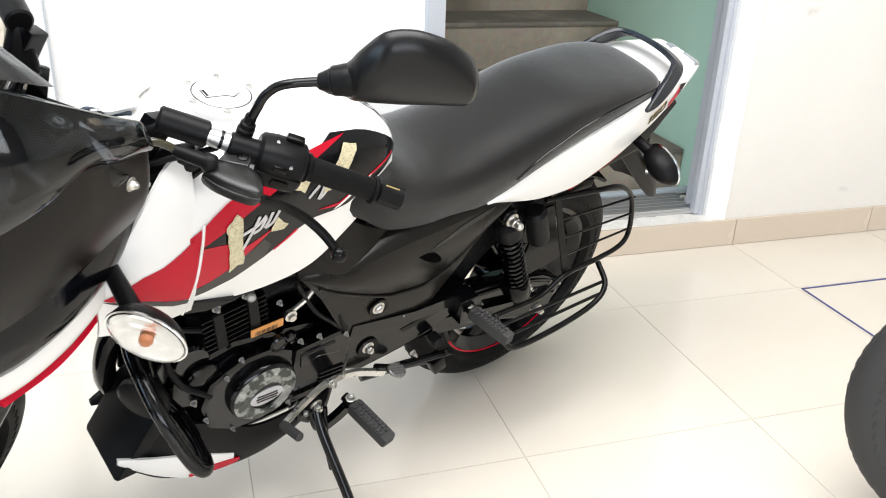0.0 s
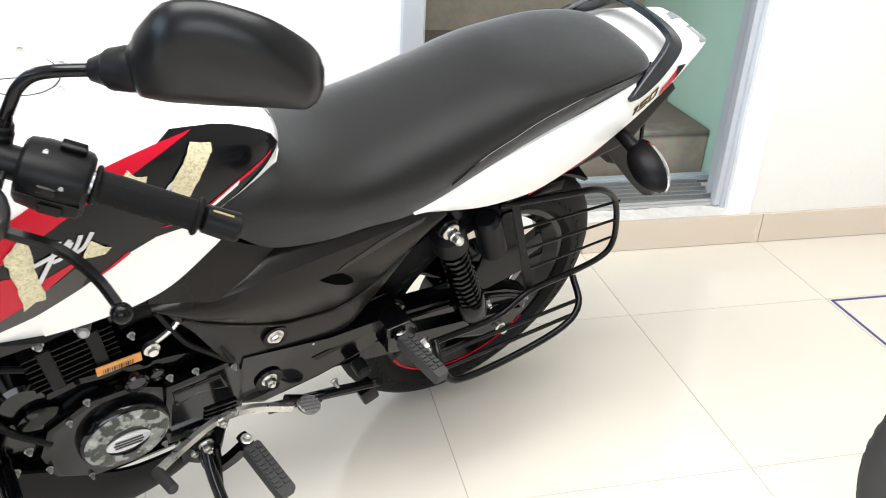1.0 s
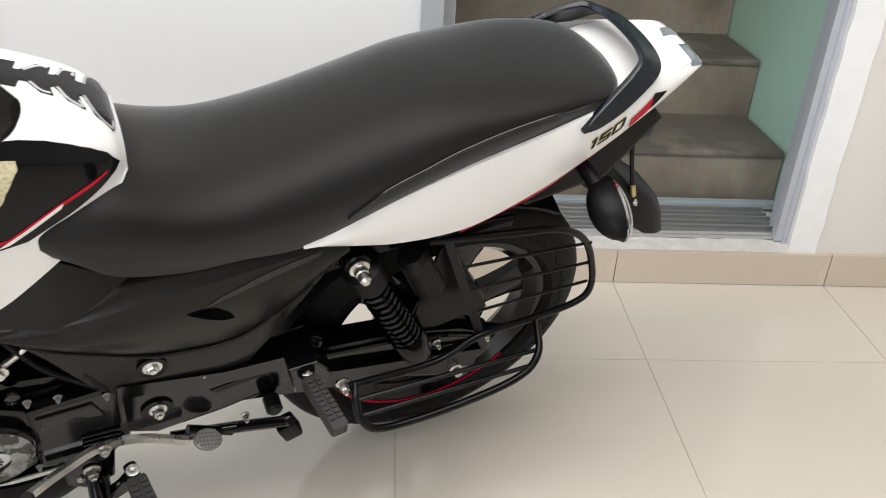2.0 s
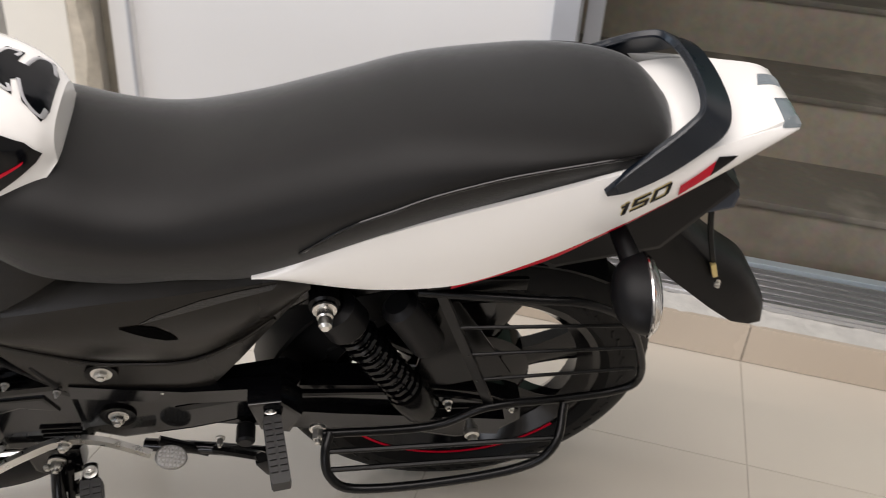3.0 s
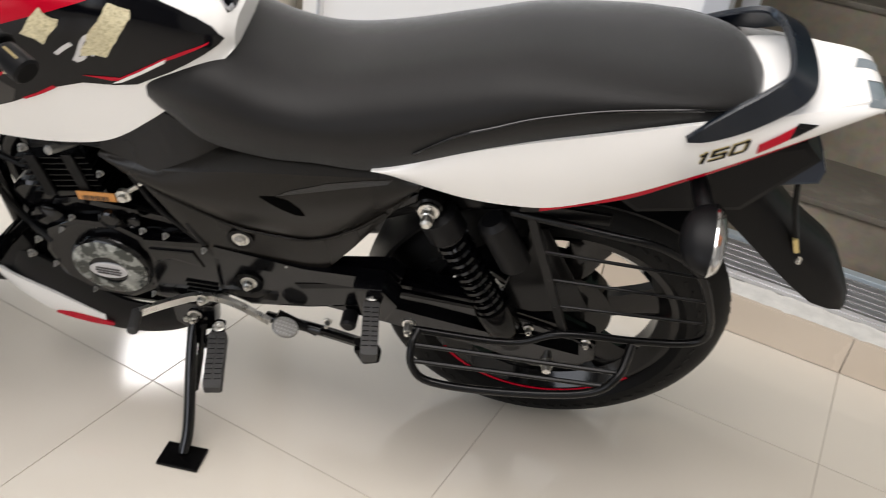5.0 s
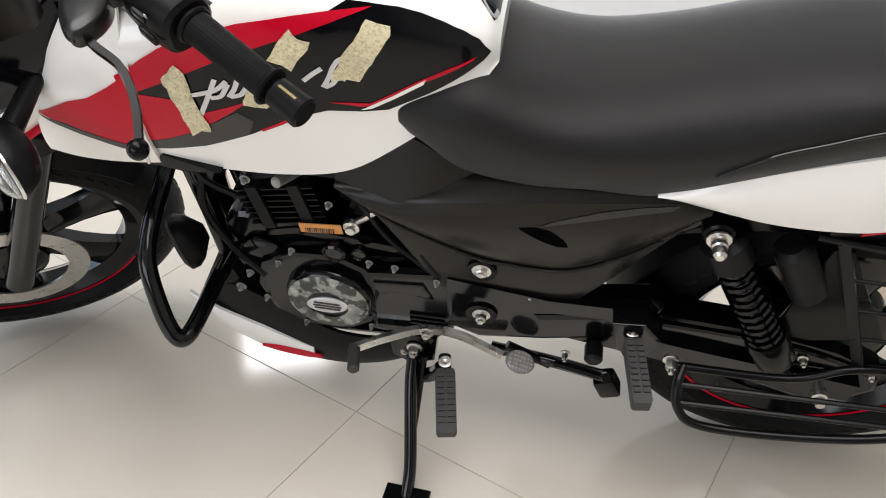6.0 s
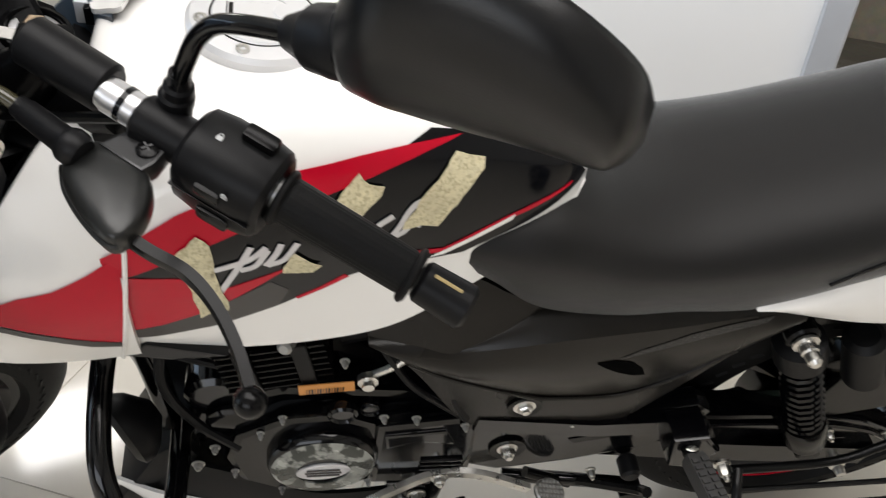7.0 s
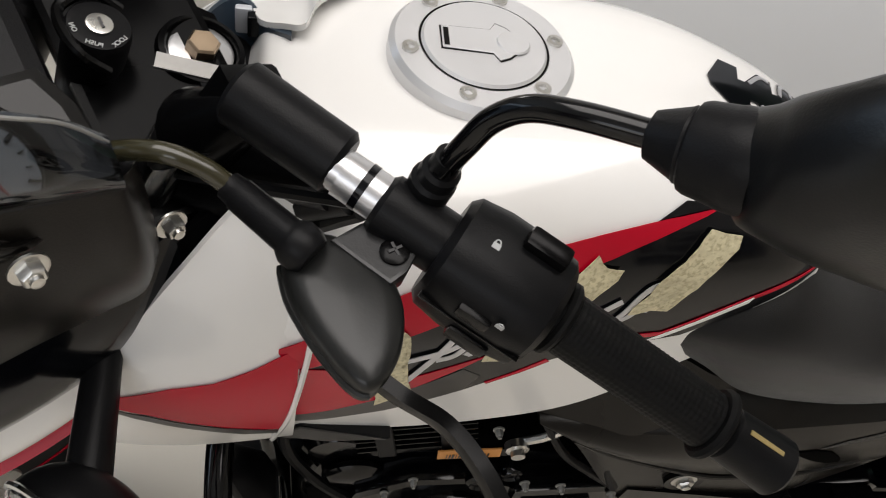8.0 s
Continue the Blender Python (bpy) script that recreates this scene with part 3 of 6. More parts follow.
for x, z in ((-0.055, 0.330), (0.055, 0.352), (-0.045, 0.365)):
    part("bolt", bolt_mesh((x, -0.106, z), 0.0055, 0.010), STEEL, case)
axle = bp("rear_axle", rod((0, -0.135, R_TYRE - 0.012), (0, 0.13, R_TYRE - 0.012), 0.008), STEEL)
part("nut", lathe([(0.017, 0), (0.017, 0.004), (0.012, 0.005), (0.012, 0.02), (0.008, 0.022), (0.007, 0.034)], (0, -0.106, R_TYRE - 0.012), (0, -1, 0), 12), STEEL, axle, "zinc axle nut with washer")
part("adjuster", box((0.015, -0.110, R_TYRE - 0.008), (0.055, 0.006, 0.030), 0.002), SATIN, axle)


def shock(sy):
    top, low = Vector((-0.233, sy * 0.118, 0.636)), Vector((-0.070, sy * 0.113, 0.338))
    d = low - top
    ob = bp("shock_absorber", rod(top + d * 0.10, top + d * 0.90, 0.0165), GLOSS, None, "black twin rear shock absorber")
    pts = []
    turns, n = 12, 12 * 12
    a, u, v = basis(d)
    for i in range(n + 1):
        s = 0.14 + 0.60 * i / n
        ang = 2 * math.pi * turns * i / n
        pts.append(top + d * s + (u * math.cos(ang) + v * math.sin(ang)) * 0.0228)
    part("spring", sweep(pts, circle(0.0046, 6), smooth=False), GLOSS, ob, "gloss black coil spring")
    part("upper_cup", lathe([(0.018, 0), (0.030, 0.006), (0.031, 0.045), (0.027, 0.05)], top + d * 0.055, d, 20), PLASTIC, ob)
    part("lower_cup", lathe([(0.029, 0), (0.031, 0.01), (0.029, 0.06), (0.020, 0.075), (0.014, 0.08)], top + d * 0.72, d, 20), SATIN, ob)
    part("top_eye", rod(top + Vector((0, 0.016, 0)), top - Vector((0, 0.016, 0)), 0.020, 18, bev=0.003), SATIN, ob)
    part("low_eye", rod(low + Vector((0, 0.016, 0)), low - Vector((0, 0.016, 0)), 0.018, 18, bev=0.003), SATIN, ob)
    part("nut", lathe([(0.0155, 0), (0.0155, 0.003), (0.0105, 0.004), (0.0105, 0.014), (0.0085, 0.016), (0.0085, 0.027), (0.005, 0.031)], top + Vector((0, sy * 0.018, 0)), (0, sy, 0), 12), STEEL, ob, "zinc dome nut and washer")
    can = top + d * 0.28 + Vector((0.072, 0, 0.022))
    part("gas_canister", rod(can - d * 0.16, can + d * 0.16, 0.025, 20, bev=0.008), PLASTIC, ob, "matt black gas canister")
    return ob


shock(-1)
shock(1)

# -- frame, side plates --
frame_ob = bp("frame", tube([(-0.99, 0, 0.80), (-0.90, 0.0, 0.74), (-0.66, 0, 0.70), (-0.50, 0, 0.62)], 0.028, 12), GLOSS)
for sy in (-1, 1):
    part("seat_rail", tube([(-0.60, sy * 0.07, 0.66), (-0.40, sy * 0.09, 0.645), (-0.20, sy * 0.095, 0.655), (0.12, sy * 0.085, 0.775), (0.26, sy * 0.06, 0.84)], 0.013, 10), GLOSS, frame_ob)
    part("stay", tube([(-0.50, sy * 0.085, 0.40), (-0.36, sy * 0.095, 0.54), (-0.24, sy * 0.098, 0.640)], 0.012, 10), GLOSS, frame_ob)
    part("down_tube", tube([(-1.0, sy * 0.02, 0.74), (-0.95, sy * 0.05, 0.52), (-0.93, sy * 0.06, 0.36)], 0.015, 10), GLOSS, frame_ob)
plate_ob = bp("frame_plate", plate([(-0.575, 0.455), (-0.50, 0.435), (-0.40, 0.445), (-0.285, 0.470), (-0.262, 0.452), (-0.275, 0.400), (-0.325, 0.362), (-0.42, 0.335), (-0.52, 0.318), (-0.58, 0.345)], -0.116, -0.085, 0.007), GLOSS)
part("slot", plate([(-0.44, 0.398), (-0.33, 0.424), (-0.325, 0.414), (-0.43, 0.386)], -0.1175, -0.100, 0.001), SATIN, plate_ob)
part("beam", sweep([(-0.57, -0.110, 0.448), (-0.42, -0.118, 0.437), (-0.29, -0.126, 0.452)], [(-0.010, -0.014), (0.010, -0.014), (0.010, 0.014), (-0.010, 0.014)], smooth=False), GLOSS, plate_ob)
part("bolt_cup", lathe([(0.024, 0), (0.024, 0.004), (0.017, 0.003)], (-0.518, -0.1165, 0.383), (0, -1, 0), 20), SATIN, plate_ob)
bolt((-0.518, -0.118, 0.383), 0.0095, 0.010, plate_ob)
bolt((-0.30, -0.130, 0.440), 0.006, 0.008, plate_ob)
bolt((-0.45, -0.119, 0.448), 0.004, 0.005, plate_ob)
hug = grp("inner_fender")
bm = bmesh.new()
rings = []
for k in range(20):
    a = radians(60 + 110 * k / 19)
    r0, r1 = 0.322, 0.330
    c, s = math.cos(a), math.sin(a)
    rings.append([Vector((r * c, y, 0.306 + r * s)) for r, y in ((r0, -0.062), (r1, -0.066), (r1 + 0.012, 0.0), (r1, 0.066), (r0, 0.062), (r0 + 0.010, 0.0))])
loft(bm, rings)
part("arch", bm, PLASTIC, hug)
box_ob = bp("under_seat_box", plate([(-0.50, 0.65), (-0.20, 0.67), (0.0, 0.70), (0.10, 0.77), (0.02, 0.66), (-0.16, 0.60), (-0.34, 0.50), (-0.50, 0.46)], -0.060, 0.060, 0.01), PLASTIC)
part("side_cover", plate([(-0.36, 0.66), (-0.10, 0.672), (0.02, 0.70), (-0.02, 0.655), (-0.14, 0.62), (-0.30, 0.585)], -0.098, -0.060, 0.006), SATIN, box_ob)

# -- side panel: a skirt, a main blade and an upper facet that leans in to the seat --
side = bp("side_panel", skin([(-0.700, 0.615, 0.640, -0.112, -0.112), (-0.655, 0.560, 0.640, -0.116, -0.112), (-0.618, 0.500, 0.630, -0.116, -0.112), (-0.585, 0.450, 0.610, -0.116, -0.112), (-0.548, 0.426, 0.600, -0.116, -0.114), (-0.47, 0.424, 0.590, -0.118, -0.116), (-0.40, 0.440, 0.590, -0.120, -0.118), (-0.352, 0.500, 0.610, -0.120, -0.118), (-0.305, 0.575, 0.640, -0.120, -0.118), (-0.262, 0.640, 0.672, -0.118, -0.116)], 5, 8, 0.004), PANEL, None, "charcoal plastic side panel")
BLADE = part("blade", skin([(-0.716, 0.634, 0.640, -0.118, -0.116), (-0.672, 0.600, 0.636, -0.124, -0.128), (-0.622, 0.576, 0.631, -0.130, -0.136), (-0.577, 0.556, 0.643, -0.132, -0.140), (-0.529, 0.538, 0.655, -0.132, -0.142), (-0.484, 0.528, 0.663, -0.130, -0.142), (-0.409, 0.522, 0.671, -0.124, -0.139), (-0.345, 0.558, 0.676, -0.122, -0.133), (-0.295, 0.605, 0.681, -0.120, -0.129), (-0.25, 0.660, 0.686, -0.118, -0.124)], 5, 8, 0.012, 0.014), PANEL, side, "charcoal blade with a vent")
part("upper_facet", lid([(-0.622, -0.132, 0.633, -0.136, 0.631), (-0.577, -0.121, 0.656, -0.140, 0.643), (-0.529, -0.110, 0.678, -0.142, 0.655), (-0.484, -0.106, 0.689, -0.142, 0.663), (-0.409, -0.106, 0.694, -0.139, 0.671), (-0.345, -0.107, 0.694, -0.133, 0.676), (-0.25, -0.115, 0.694, -0.124, 0.686)], 0.008, 0.002), PANEL, side, "upper facet leaning in to the seat", 20)
part("front_facet", skin([(-0.716, 0.640, 0.648, -0.119, -0.116), (-0.672, 0.636, 0.690, -0.128, -0.108), (-0.625, 0.630, 0.716, -0.136, -0.104), (-0.575, 0.652, 0.694, -0.126, -0.110), (-0.535, 0.668, 0.680, -0.112, -0.110)], 5, 5, 0.0, 0.012), PANEL, side)
part("blade_lip", tube([(-0.672, -0.126, 0.599), (-0.622, -0.132, 0.575), (-0.529, -0.134, 0.537), (-0.484, -0.132, 0.527), (-0.409, -0.126, 0.521), (-0.345, -0.124, 0.557), (-0.295, -0.122, 0.604)], 0.003, 8), PANEL, side)
part("bolt_cup", lathe([(0.021, -0.006), (0.021, 0.003), (0.015, 0.002)], (-0.521, -0.122, 0.495), (0, -1, 0), 22), SATIN, side)
bolt((-0.521, -0.123, 0.495), 0.0095, 0.006, side)
bp("side_panel", skin([(-0.715, 0.632, 0.648, 0.116, 0.116), (-0.63, 0.545, 0.712, 0.124, 0.108), (-0.555, 0.430, 0.674, 0.120, 0.116), (-0.40, 0.440, 0.678, 0.122, 0.118), (-0.285, 0.595, 0.690, 0.122, 0.118), (-0.235, 0.662, 0.688, 0.118, 0.116)], 5, 10, 0.018, inward=-1), PANEL)

# -- seat --
SEAT_ROWS = [(-0.662, 0.745, 0.756, 0.768, 0.090), (-0.64, 0.738, 0.760, 0.785, 0.108), (-0.60, 0.722, 0.758, 0.800, 0.122), (-0.55, 0.694, 0.750, 0.811, 0.132), (-0.47, 0.684, 0.735, 0.788, 0.136), (-0.40, 0.688, 0.735, 0.785, 0.136),
             (-0.31, 0.694, 0.748, 0.810, 0.137), (-0.21, 0.743, 0.783, 0.845, 0.138), (-0.115, 0.785, 0.828, 0.874, 0.136), (0.0, 0.826, 0.862, 0.885, 0.133), (0.07, 0.842, 0.872, 0.888, 0.127), (0.12, 0.846, 0.873, 0.888, 0.116), (0.148, 0.848, 0.873, 0.885, 0.098), (0.163, 0.850, 0.871, 0.880, 0.072), (0.171, 0.853, 0.868, 0.876, 0.040)]
bm = bmesh.new()
rings = []
for x, zl, zs, zt, w in spline(SEAT_ROWS, 6):
    c = mid(x)
    w += c
    half = [(w * 0.95, zl), (w * 1.0, zl + (zs - zl) * 0.5), (w, zs)]
    for k in range(1, 13):
        a = math.pi / 2 * k / 12
        half.append((w * math.cos(a) ** 0.70, zs + (zt - zs) * math.sin(a) ** 0.88))
    rings.append([Vector((x, c - y, z)) for y, z in half] + [Vector((x, c + y, z)) for y, z in half[-2::-1]])
loft(bm, rings)
seat = bp("seat", bm, SEAT, None, "black vinyl one-piece stepped seat", 60)
PIPING = [(-0.262, 0.742, 0.139), (-0.21, 0.783, 0.1395), (-0.16, 0.808, 0.139), (-0.115, 0.829, 0.1375), (-0.05, 0.851, 0.136), (0.0, 0.863, 0.1345), (0.07, 0.873, 0.1285), (0.12, 0.874, 0.1175), (0.150, 0.874, 0.099)]
for sy in (-1, 1):
    part("piping", tube([(x, mid(x) + sy * (y + mid(x)), z) for x, z, y in PIPING], 0.0021, 8), GLOSS, seat, "glossy black piping along the seat edge")

# -- tail --
COWL = [(-0.318, 0.694, 0.697, 0.131, 0.130), (-0.256, 0.686, 0.722, 0.136, 0.132), (-0.184, 0.676, 0.757, 0.139, 0.133), (-0.111, 0.678, 0.787, 0.141, 0.134), (-0.054, 0.691, 0.808, 0.142, 0.135), (0.027, 0.731, 0.838, 0.141, 0.136), (0.086, 0.767, 0.857, 0.138, 0.133), (0.142, 0.800, 0.868, 0.131, 0.125), (0.221, 0.843, 0.880, 0.114, 0.104), (0.284, 0.867, 0.887, 0.090, 0.084), (0.316, 0.876, 0.888, 0.074, 0.071)]
tail = bp("tail_cowl", skin([(x, a, b, -y, -z) for x, a, b, y, z in COWL], 5, 10, 0.006), WHITE, None, "glossy white tail cowl")
part("right_side", skin([(x, a, b, y + 2 * mid(x), z + 2 * mid(x)) for x, a, b, y, z in COWL], 5, 10, 0.006, inward=-1), WHITE, tail)
bm = bmesh.new()
rings = []
for x, zt, zs, w in spline([(0.123, 0.852, 0.848, 0.110), (0.165, 0.866, 0.858, 0.114), (0.194, 0.875, 0.866, 0.112), (0.236, 0.884, 0.874, 0.103), (0.278, 0.891, 0.882, 0.089), (0.302, 0.894, 0.885, 0.078), (0.317, 0.888, 0.884, 0.072), (0.321, 0.880, 0.879, 0.070)], 4):
    c = mid(x)
    w += c
    half = [(w * 0.9, zs - 0.014), (w, zs - 0.001), (w * 0.92, zs + (zt - zs) * 0.8), (w * 0.62, zt), (0.0, zt + 0.002)]
    rings.append([Vector((x, c - y, z)) for y, z in half] + [Vector((x, c + y, z)) for y, z in half[-2::-1]])
loft(bm, rings)
deck = part("top_deck", bm, WHITE, tail, "", 30)
part("red_underline", skin([(-0.08, 0.671, 0.684, -0.137, -0.1405), (0.027, 0.717, 0.731, -0.136, -0.1400), (0.086, 0.754, 0.767, -0.132, -0.1365), (0.142, 0.788, 0.800, -0.125, -0.1295), (0.221, 0.834, 0.843, -0.108, -0.1125), (0.274, 0.860, 0.865, -0.088, -0.0915)], 4, 2, 0.0, 0.004), RED, tail, "deep red lower edge")


def figures(text, size, m, mat, parent, depth):
    cu = bpy.data.curves.new(text, "FONT")
    cu.body, cu.size, cu.extrude, cu.offset = text, size, depth, size * 0.012
    tmp = bpy.data.objects.new("figures", cu)
    me = bpy.data.meshes.new_from_object(tmp)
    bpy.data.objects.remove(tmp)
    me.transform(m)
    me.materials.clear()
    me.materials.append(mat)
    ob = new("figures", me)
    ob.parent = parent
    return ob


def band(pts, thick, up, steps=6):
    """A flat band along points x, y, z, half width."""
    q = spline(pts, steps)
    bm = bmesh.new()
    rings = []
    for i, c in enumerate(q):
        t = Vector(q[min(i + 1, len(q) - 1)][:3]) - Vector(q[max(i - 1, 0)][:3])
        t.normalize()
        side = t.cross(Vector(up)).normalized()
        nrm = side.cross(t)
        w = c[3]
        rings.append([Vector(c[:3]) + side * a * thick + nrm * b * w for a, b in ((-1, -0.9), (-0.6, -1), (0.6, -1), (1, -0.9), (1, 0.9), (0.6, 1), (-0.6, 1), (-1, 0.9))])
    return loft(bm, rings)


RAIL = [(0.074, 0.122, 0.838, 0.003), (0.098, 0.118, 0.850, 0.012), (0.136, 0.107, 0.871, 0.018), (0.170, 0.094, 0.892, 0.0195), (0.193, 0.079, 0.905, 0.020), (0.202, 0.055, 0.911, 0.019), (0.205, 0.020, 0.914, 0.018)]
MID = mid(0.17)
grab = bp("grab_rail", band([(x, MID - y, z, w) for x, y, z, w in RAIL] + [(x, MID + y, z, w) for x, y, z, w in RAIL[::-1]], 0.0055, (0.92, 0, -0.3)), NAVY, None, "black grab rail behind the seat")

# rear mudguard, plate holder, indicator
guard = grp("rear_mudguard")
bm = bmesh.new()
rings = []
for cx, cz, ex, ez in spline([(0.12, 0.790, 0.090, 0.700), (0.22, 0.712, 0.180, 0.655), (0.321, 0.622, 0.265, 0.585), (0.400, 0.565, 0.335, 0.527), (0.443, 0.510, 0.370, 0.501), (0.458, 0.478, 0.384, 0.491), (0.462, 0.466, 0.392, 0.488)], 4):
    def at(y, s):
        return Vector((cx + (ex - cx) * s, y, cz + (ez - cz) * s))
    rings.append([at(-0.062, 1.0), at(-0.060, 0.6), at(-0.050, 0.22), at(-0.026, 0.0), at(0.026, 0.0), at(0.050, 0.22), at(0.060, 0.6), at(0.062, 1.0), at(0.058, 1.0), at(0.055, 0.6), at(0.044, 0.28), at(0.022, 0.07), at(-0.022, 0.07), at(-0.044, 0.28), at(-0.055, 0.6), at(-0.058, 1.0)])
loft(bm, rings)
part("flap", bm, PLASTIC, guard, "matt black mud flap", 50)
part("lamp_box", plate([(0.205, 0.800), (0.280, 0.790), (0.298, 0.757), (0.298, 0.733), (0.215, 0.710)], -0.062, 0.062, 0.006), LAMP_BOX, guard, "blue-black lamp housing")
part("plate_stay", tube([(0.272, -0.046, 0.735), (0.288, -0.050, 0.680), (0.312, -0.052, 0.622), (0.330, -0.052, 0.580)], 0.0042, 8), SATIN, guard, "thin plate stay")
part("clip", box((0.318, -0.056, 0.605), (0.008, 0.008, 0.030), 0.002, Matrix.Rotation(radians(-25), 4, "Y")), GOLD_DECAL, guard, "yellow zinc clip")
part("clip", bolt_mesh((0.333, -0.054, 0.574), 0.005, 0.006), STEEL, guard)
part("tail_underside", plate([(-0.02, 0.705), (0.10, 0.765), (0.24, 0.828), (0.27, 0.80), (0.20, 0.69), (0.06, 0.655)], -0.095, 0.095, 0.01), PLASTIC, guard)


def indicator(name, base, tip, face, add, along=None):
    """base: root of the stalk, tip: middle of the head, face: the way the lens looks."""
    ob = add(name, rod(base, Vector(base).lerp(Vector(tip), 0.75), 0.011, 12, 0.014), PLASTIC, None, "turn signal with clear lens in a black housing")
    f = Vector(face).normalized()
    s = Vector(along) if along else Vector(tip) - Vector(base)
    s = (s - f * s.dot(f)).normalized()
    u = f.cross(s)

    def oval(k, h):
        k = max(k, 0.01)
        return [Vector(tip) + f * h + s * (0.052 * k * math.cos(t)) + u * (0.030 * k * math.sin(t)) for t in [2 * math.pi * i / 28 for i in range(28)]]

    dome = [(math.cos(math.pi / 2 * k / 8) ** 0.8, math.sin(math.pi / 2 * k / 8)) for k in range(9)]
    bm = bmesh.new()
    loft(bm, [oval(k, -0.040 * h) for k, h in dome])
    add("housing", bm, PLASTIC, ob, "black housing", 60)
    bm = bmesh.new()
    loft(bm, [oval(k, 0.018 * h) for k, h in dome] + [oval(k * 0.96, 0.0165 * h) for k, h in dome[::-1]], caps=False)
    add("lens", bm, LENS, ob, "clear ribbed lens", 60)
    bm = bmesh.new()
    loft(bm, [oval(k, h) for k, h in ((0.95, 0.003), (0.8, 0.0015), (0.5, 0.0008), (0.0, 0.0006))], caps=False)
    add("reflector", bm, REFLECTOR, ob, "bright faceted reflector")
    add("lens_rim", tube([p for p in oval(1.01, 0.0)] + [oval(1.01, 0.0)[0]], 0.0022, 6, smooth=False), CHROME, ob)
    add("bulb", lathe([(0.006, 0), (0.009, 0.003), (0.009, 0.007), (0.006, 0.011), (0.001, 0.012)], Vector(tip) + f * 0.0012, f, 14), AMBER, ob, "amber bulb")
    return ob


indicator("rear_indicator", (0.118, -0.100, 0.752), (0.138, -0.196, 0.727), (1.0, -0.12, 0.05), bp)
indicator("rear_indicator", (0.118, 0.100, 0.752), (0.138, 0.196, 0.727), (1.0, 0.12, 0.05), bp)

# -- side guard and foot rest rack --
rack = bp("side_guard", tube([(-0.115, -0.115, 0.640), (0.02, -0.135, 0.645), (0.10, -0.140, 0.640), (0.165, -0.138, 0.600), (0.205, -0.140, 0.530), (0.222, -0.142, 0.468), (0.200, -0.144, 0.440), (0.12, -0.150, 0.432), (0.0, -0.158, 0.430), (-0.08, -0.165, 0.395), (-0.235, -0.172, 0.400)], 0.0062, 10, 5), RACK, None, "black tubular side guard beside the rear wheel")
part("lower_loop", tube([(-0.225, -0.172, 0.402), (-0.232, -0.198, 0.392), (-0.226, -0.220, 0.366), (-0.192, -0.230, 0.345), (-0.08, -0.232, 0.352), (0.045, -0.228, 0.378), (0.092, -0.212, 0.410), (0.112, -0.160, 0.432)], 0.0068, 10, 5), RACK, rack)
part("bar", tube([(-0.228, -0.214, 0.373), (0.080, -0.220, 0.396)], 0.004, 8), RACK, rack)
part("bar", tube([(-0.230, -0.196, 0.392), (0.096, -0.204, 0.414)], 0.004, 8), RACK, rack)
part("strut", sweep([(-0.085, -0.122, 0.640), (0.005, -0.155, 0.425)], [(-0.003, -0.007), (0.003, -0.007), (0.003, 0.007), (-0.003, 0.007)], smooth=False), RACK, rack)
for t in (0.26, 0.51, 0.76):
    z = 0.430 + 0.205 * t
    part("bar", tube([(-0.005 - 0.07 * t, -0.154 + 0.028 * t, z), (0.207 - 0.090 * max(t - 0.45, 0), -0.142, z + 0.008)], 0.0027, 8), RACK, rack)
part("bracket", box((-0.04, -0.116, 0.655), (0.13, 0.006, 0.022), 0.002), RACK, rack)
part("bolt", bolt_mesh((-0.242, -0.160, 0.398), 0.008, 0.016), STEEL, rack)
wedge = bp("guard_plate", plate([(-0.08, 0.60), (-0.055, 0.60), (0.045, 0.425), (-0.05, 0.400), (-0.105, 0.405)], -0.100, -0.094, 0.002), SATIN, None, "dark triangular plate behind the guard")

# -- pegs, stands, gear lever --


def peg(p0, p1, w, parent):
    a, b = Vector(p0), Vector(p1)
    d = (b - a)
    ob = bp("foot_peg", rod(a - d * 0.18, a + d * 0.12, 0.010, 12), SATIN, None, "ribbed black rubber foot peg")
    ax, u, v = basis(d)
    bm = bmesh.new()
    sec = [(-w, -0.011), (w, -0.011), (w * 1.05, 0.0), (w, 0.011), (-w, 0.011), (-w * 1.05, 0.0)]
    loft(bm, [[a + d * s + v * p * k + u * q * k for p, q in sec] for s, k in ((0.05, 0.85), (0.10, 1.0), (0.96, 1.0), (1.0, 0.85))])
    part("rubber", bm, DUSTY_RUBBER, ob)
    for k in range(9):
        c = a + d * (0.16 + 0.085 * k)
        for side in (-1, 1):
            bm = bmesh.new()
            loft(bm, [[c + v * side * (w * 0.52) + v * p + u * 0.0105 + u * q + ax * r for p, r in ((-w * 0.36, -0.0028), (w * 0.36, -0.0028), (w * 0.36, 0.0028), (-w * 0.36, 0.0028))] for q in (0.0, 0.0035)])
            part("rib", bm, DUSTY_RUBBER, ob)
    part("pivot_bolt", bolt_mesh(a - d * 0.05 + u * 0.008, 0.007, 0.008, u), STEEL, ob)
    return ob


peg((-0.304, -0.165, 0.442), (-0.289, -0.272, 0.446), 0.0125, bike)
bp("peg_bracket", plate([(-0.335, 0.470), (-0.290, 0.475), (-0.262, 0.440), (-0.280, 0.395), (-0.320, 0.405)], -0.165, -0.120, 0.005), GLOSS)
peg((-0.566, -0.160, 0.286), (-0.546, -0.268, 0.275), 0.0150, bike)
bp("peg_bracket", sweep([(-0.625, -0.115, 0.270), (-0.615, -0.135, 0.215), (-0.590, -0.145, 0.235), (-0.572, -0.158, 0.280)], [(-0.008, -0.009), (0.008, -0.009), (0.008, 0.009), (-0.008, 0.009)], 5), GLOSS)
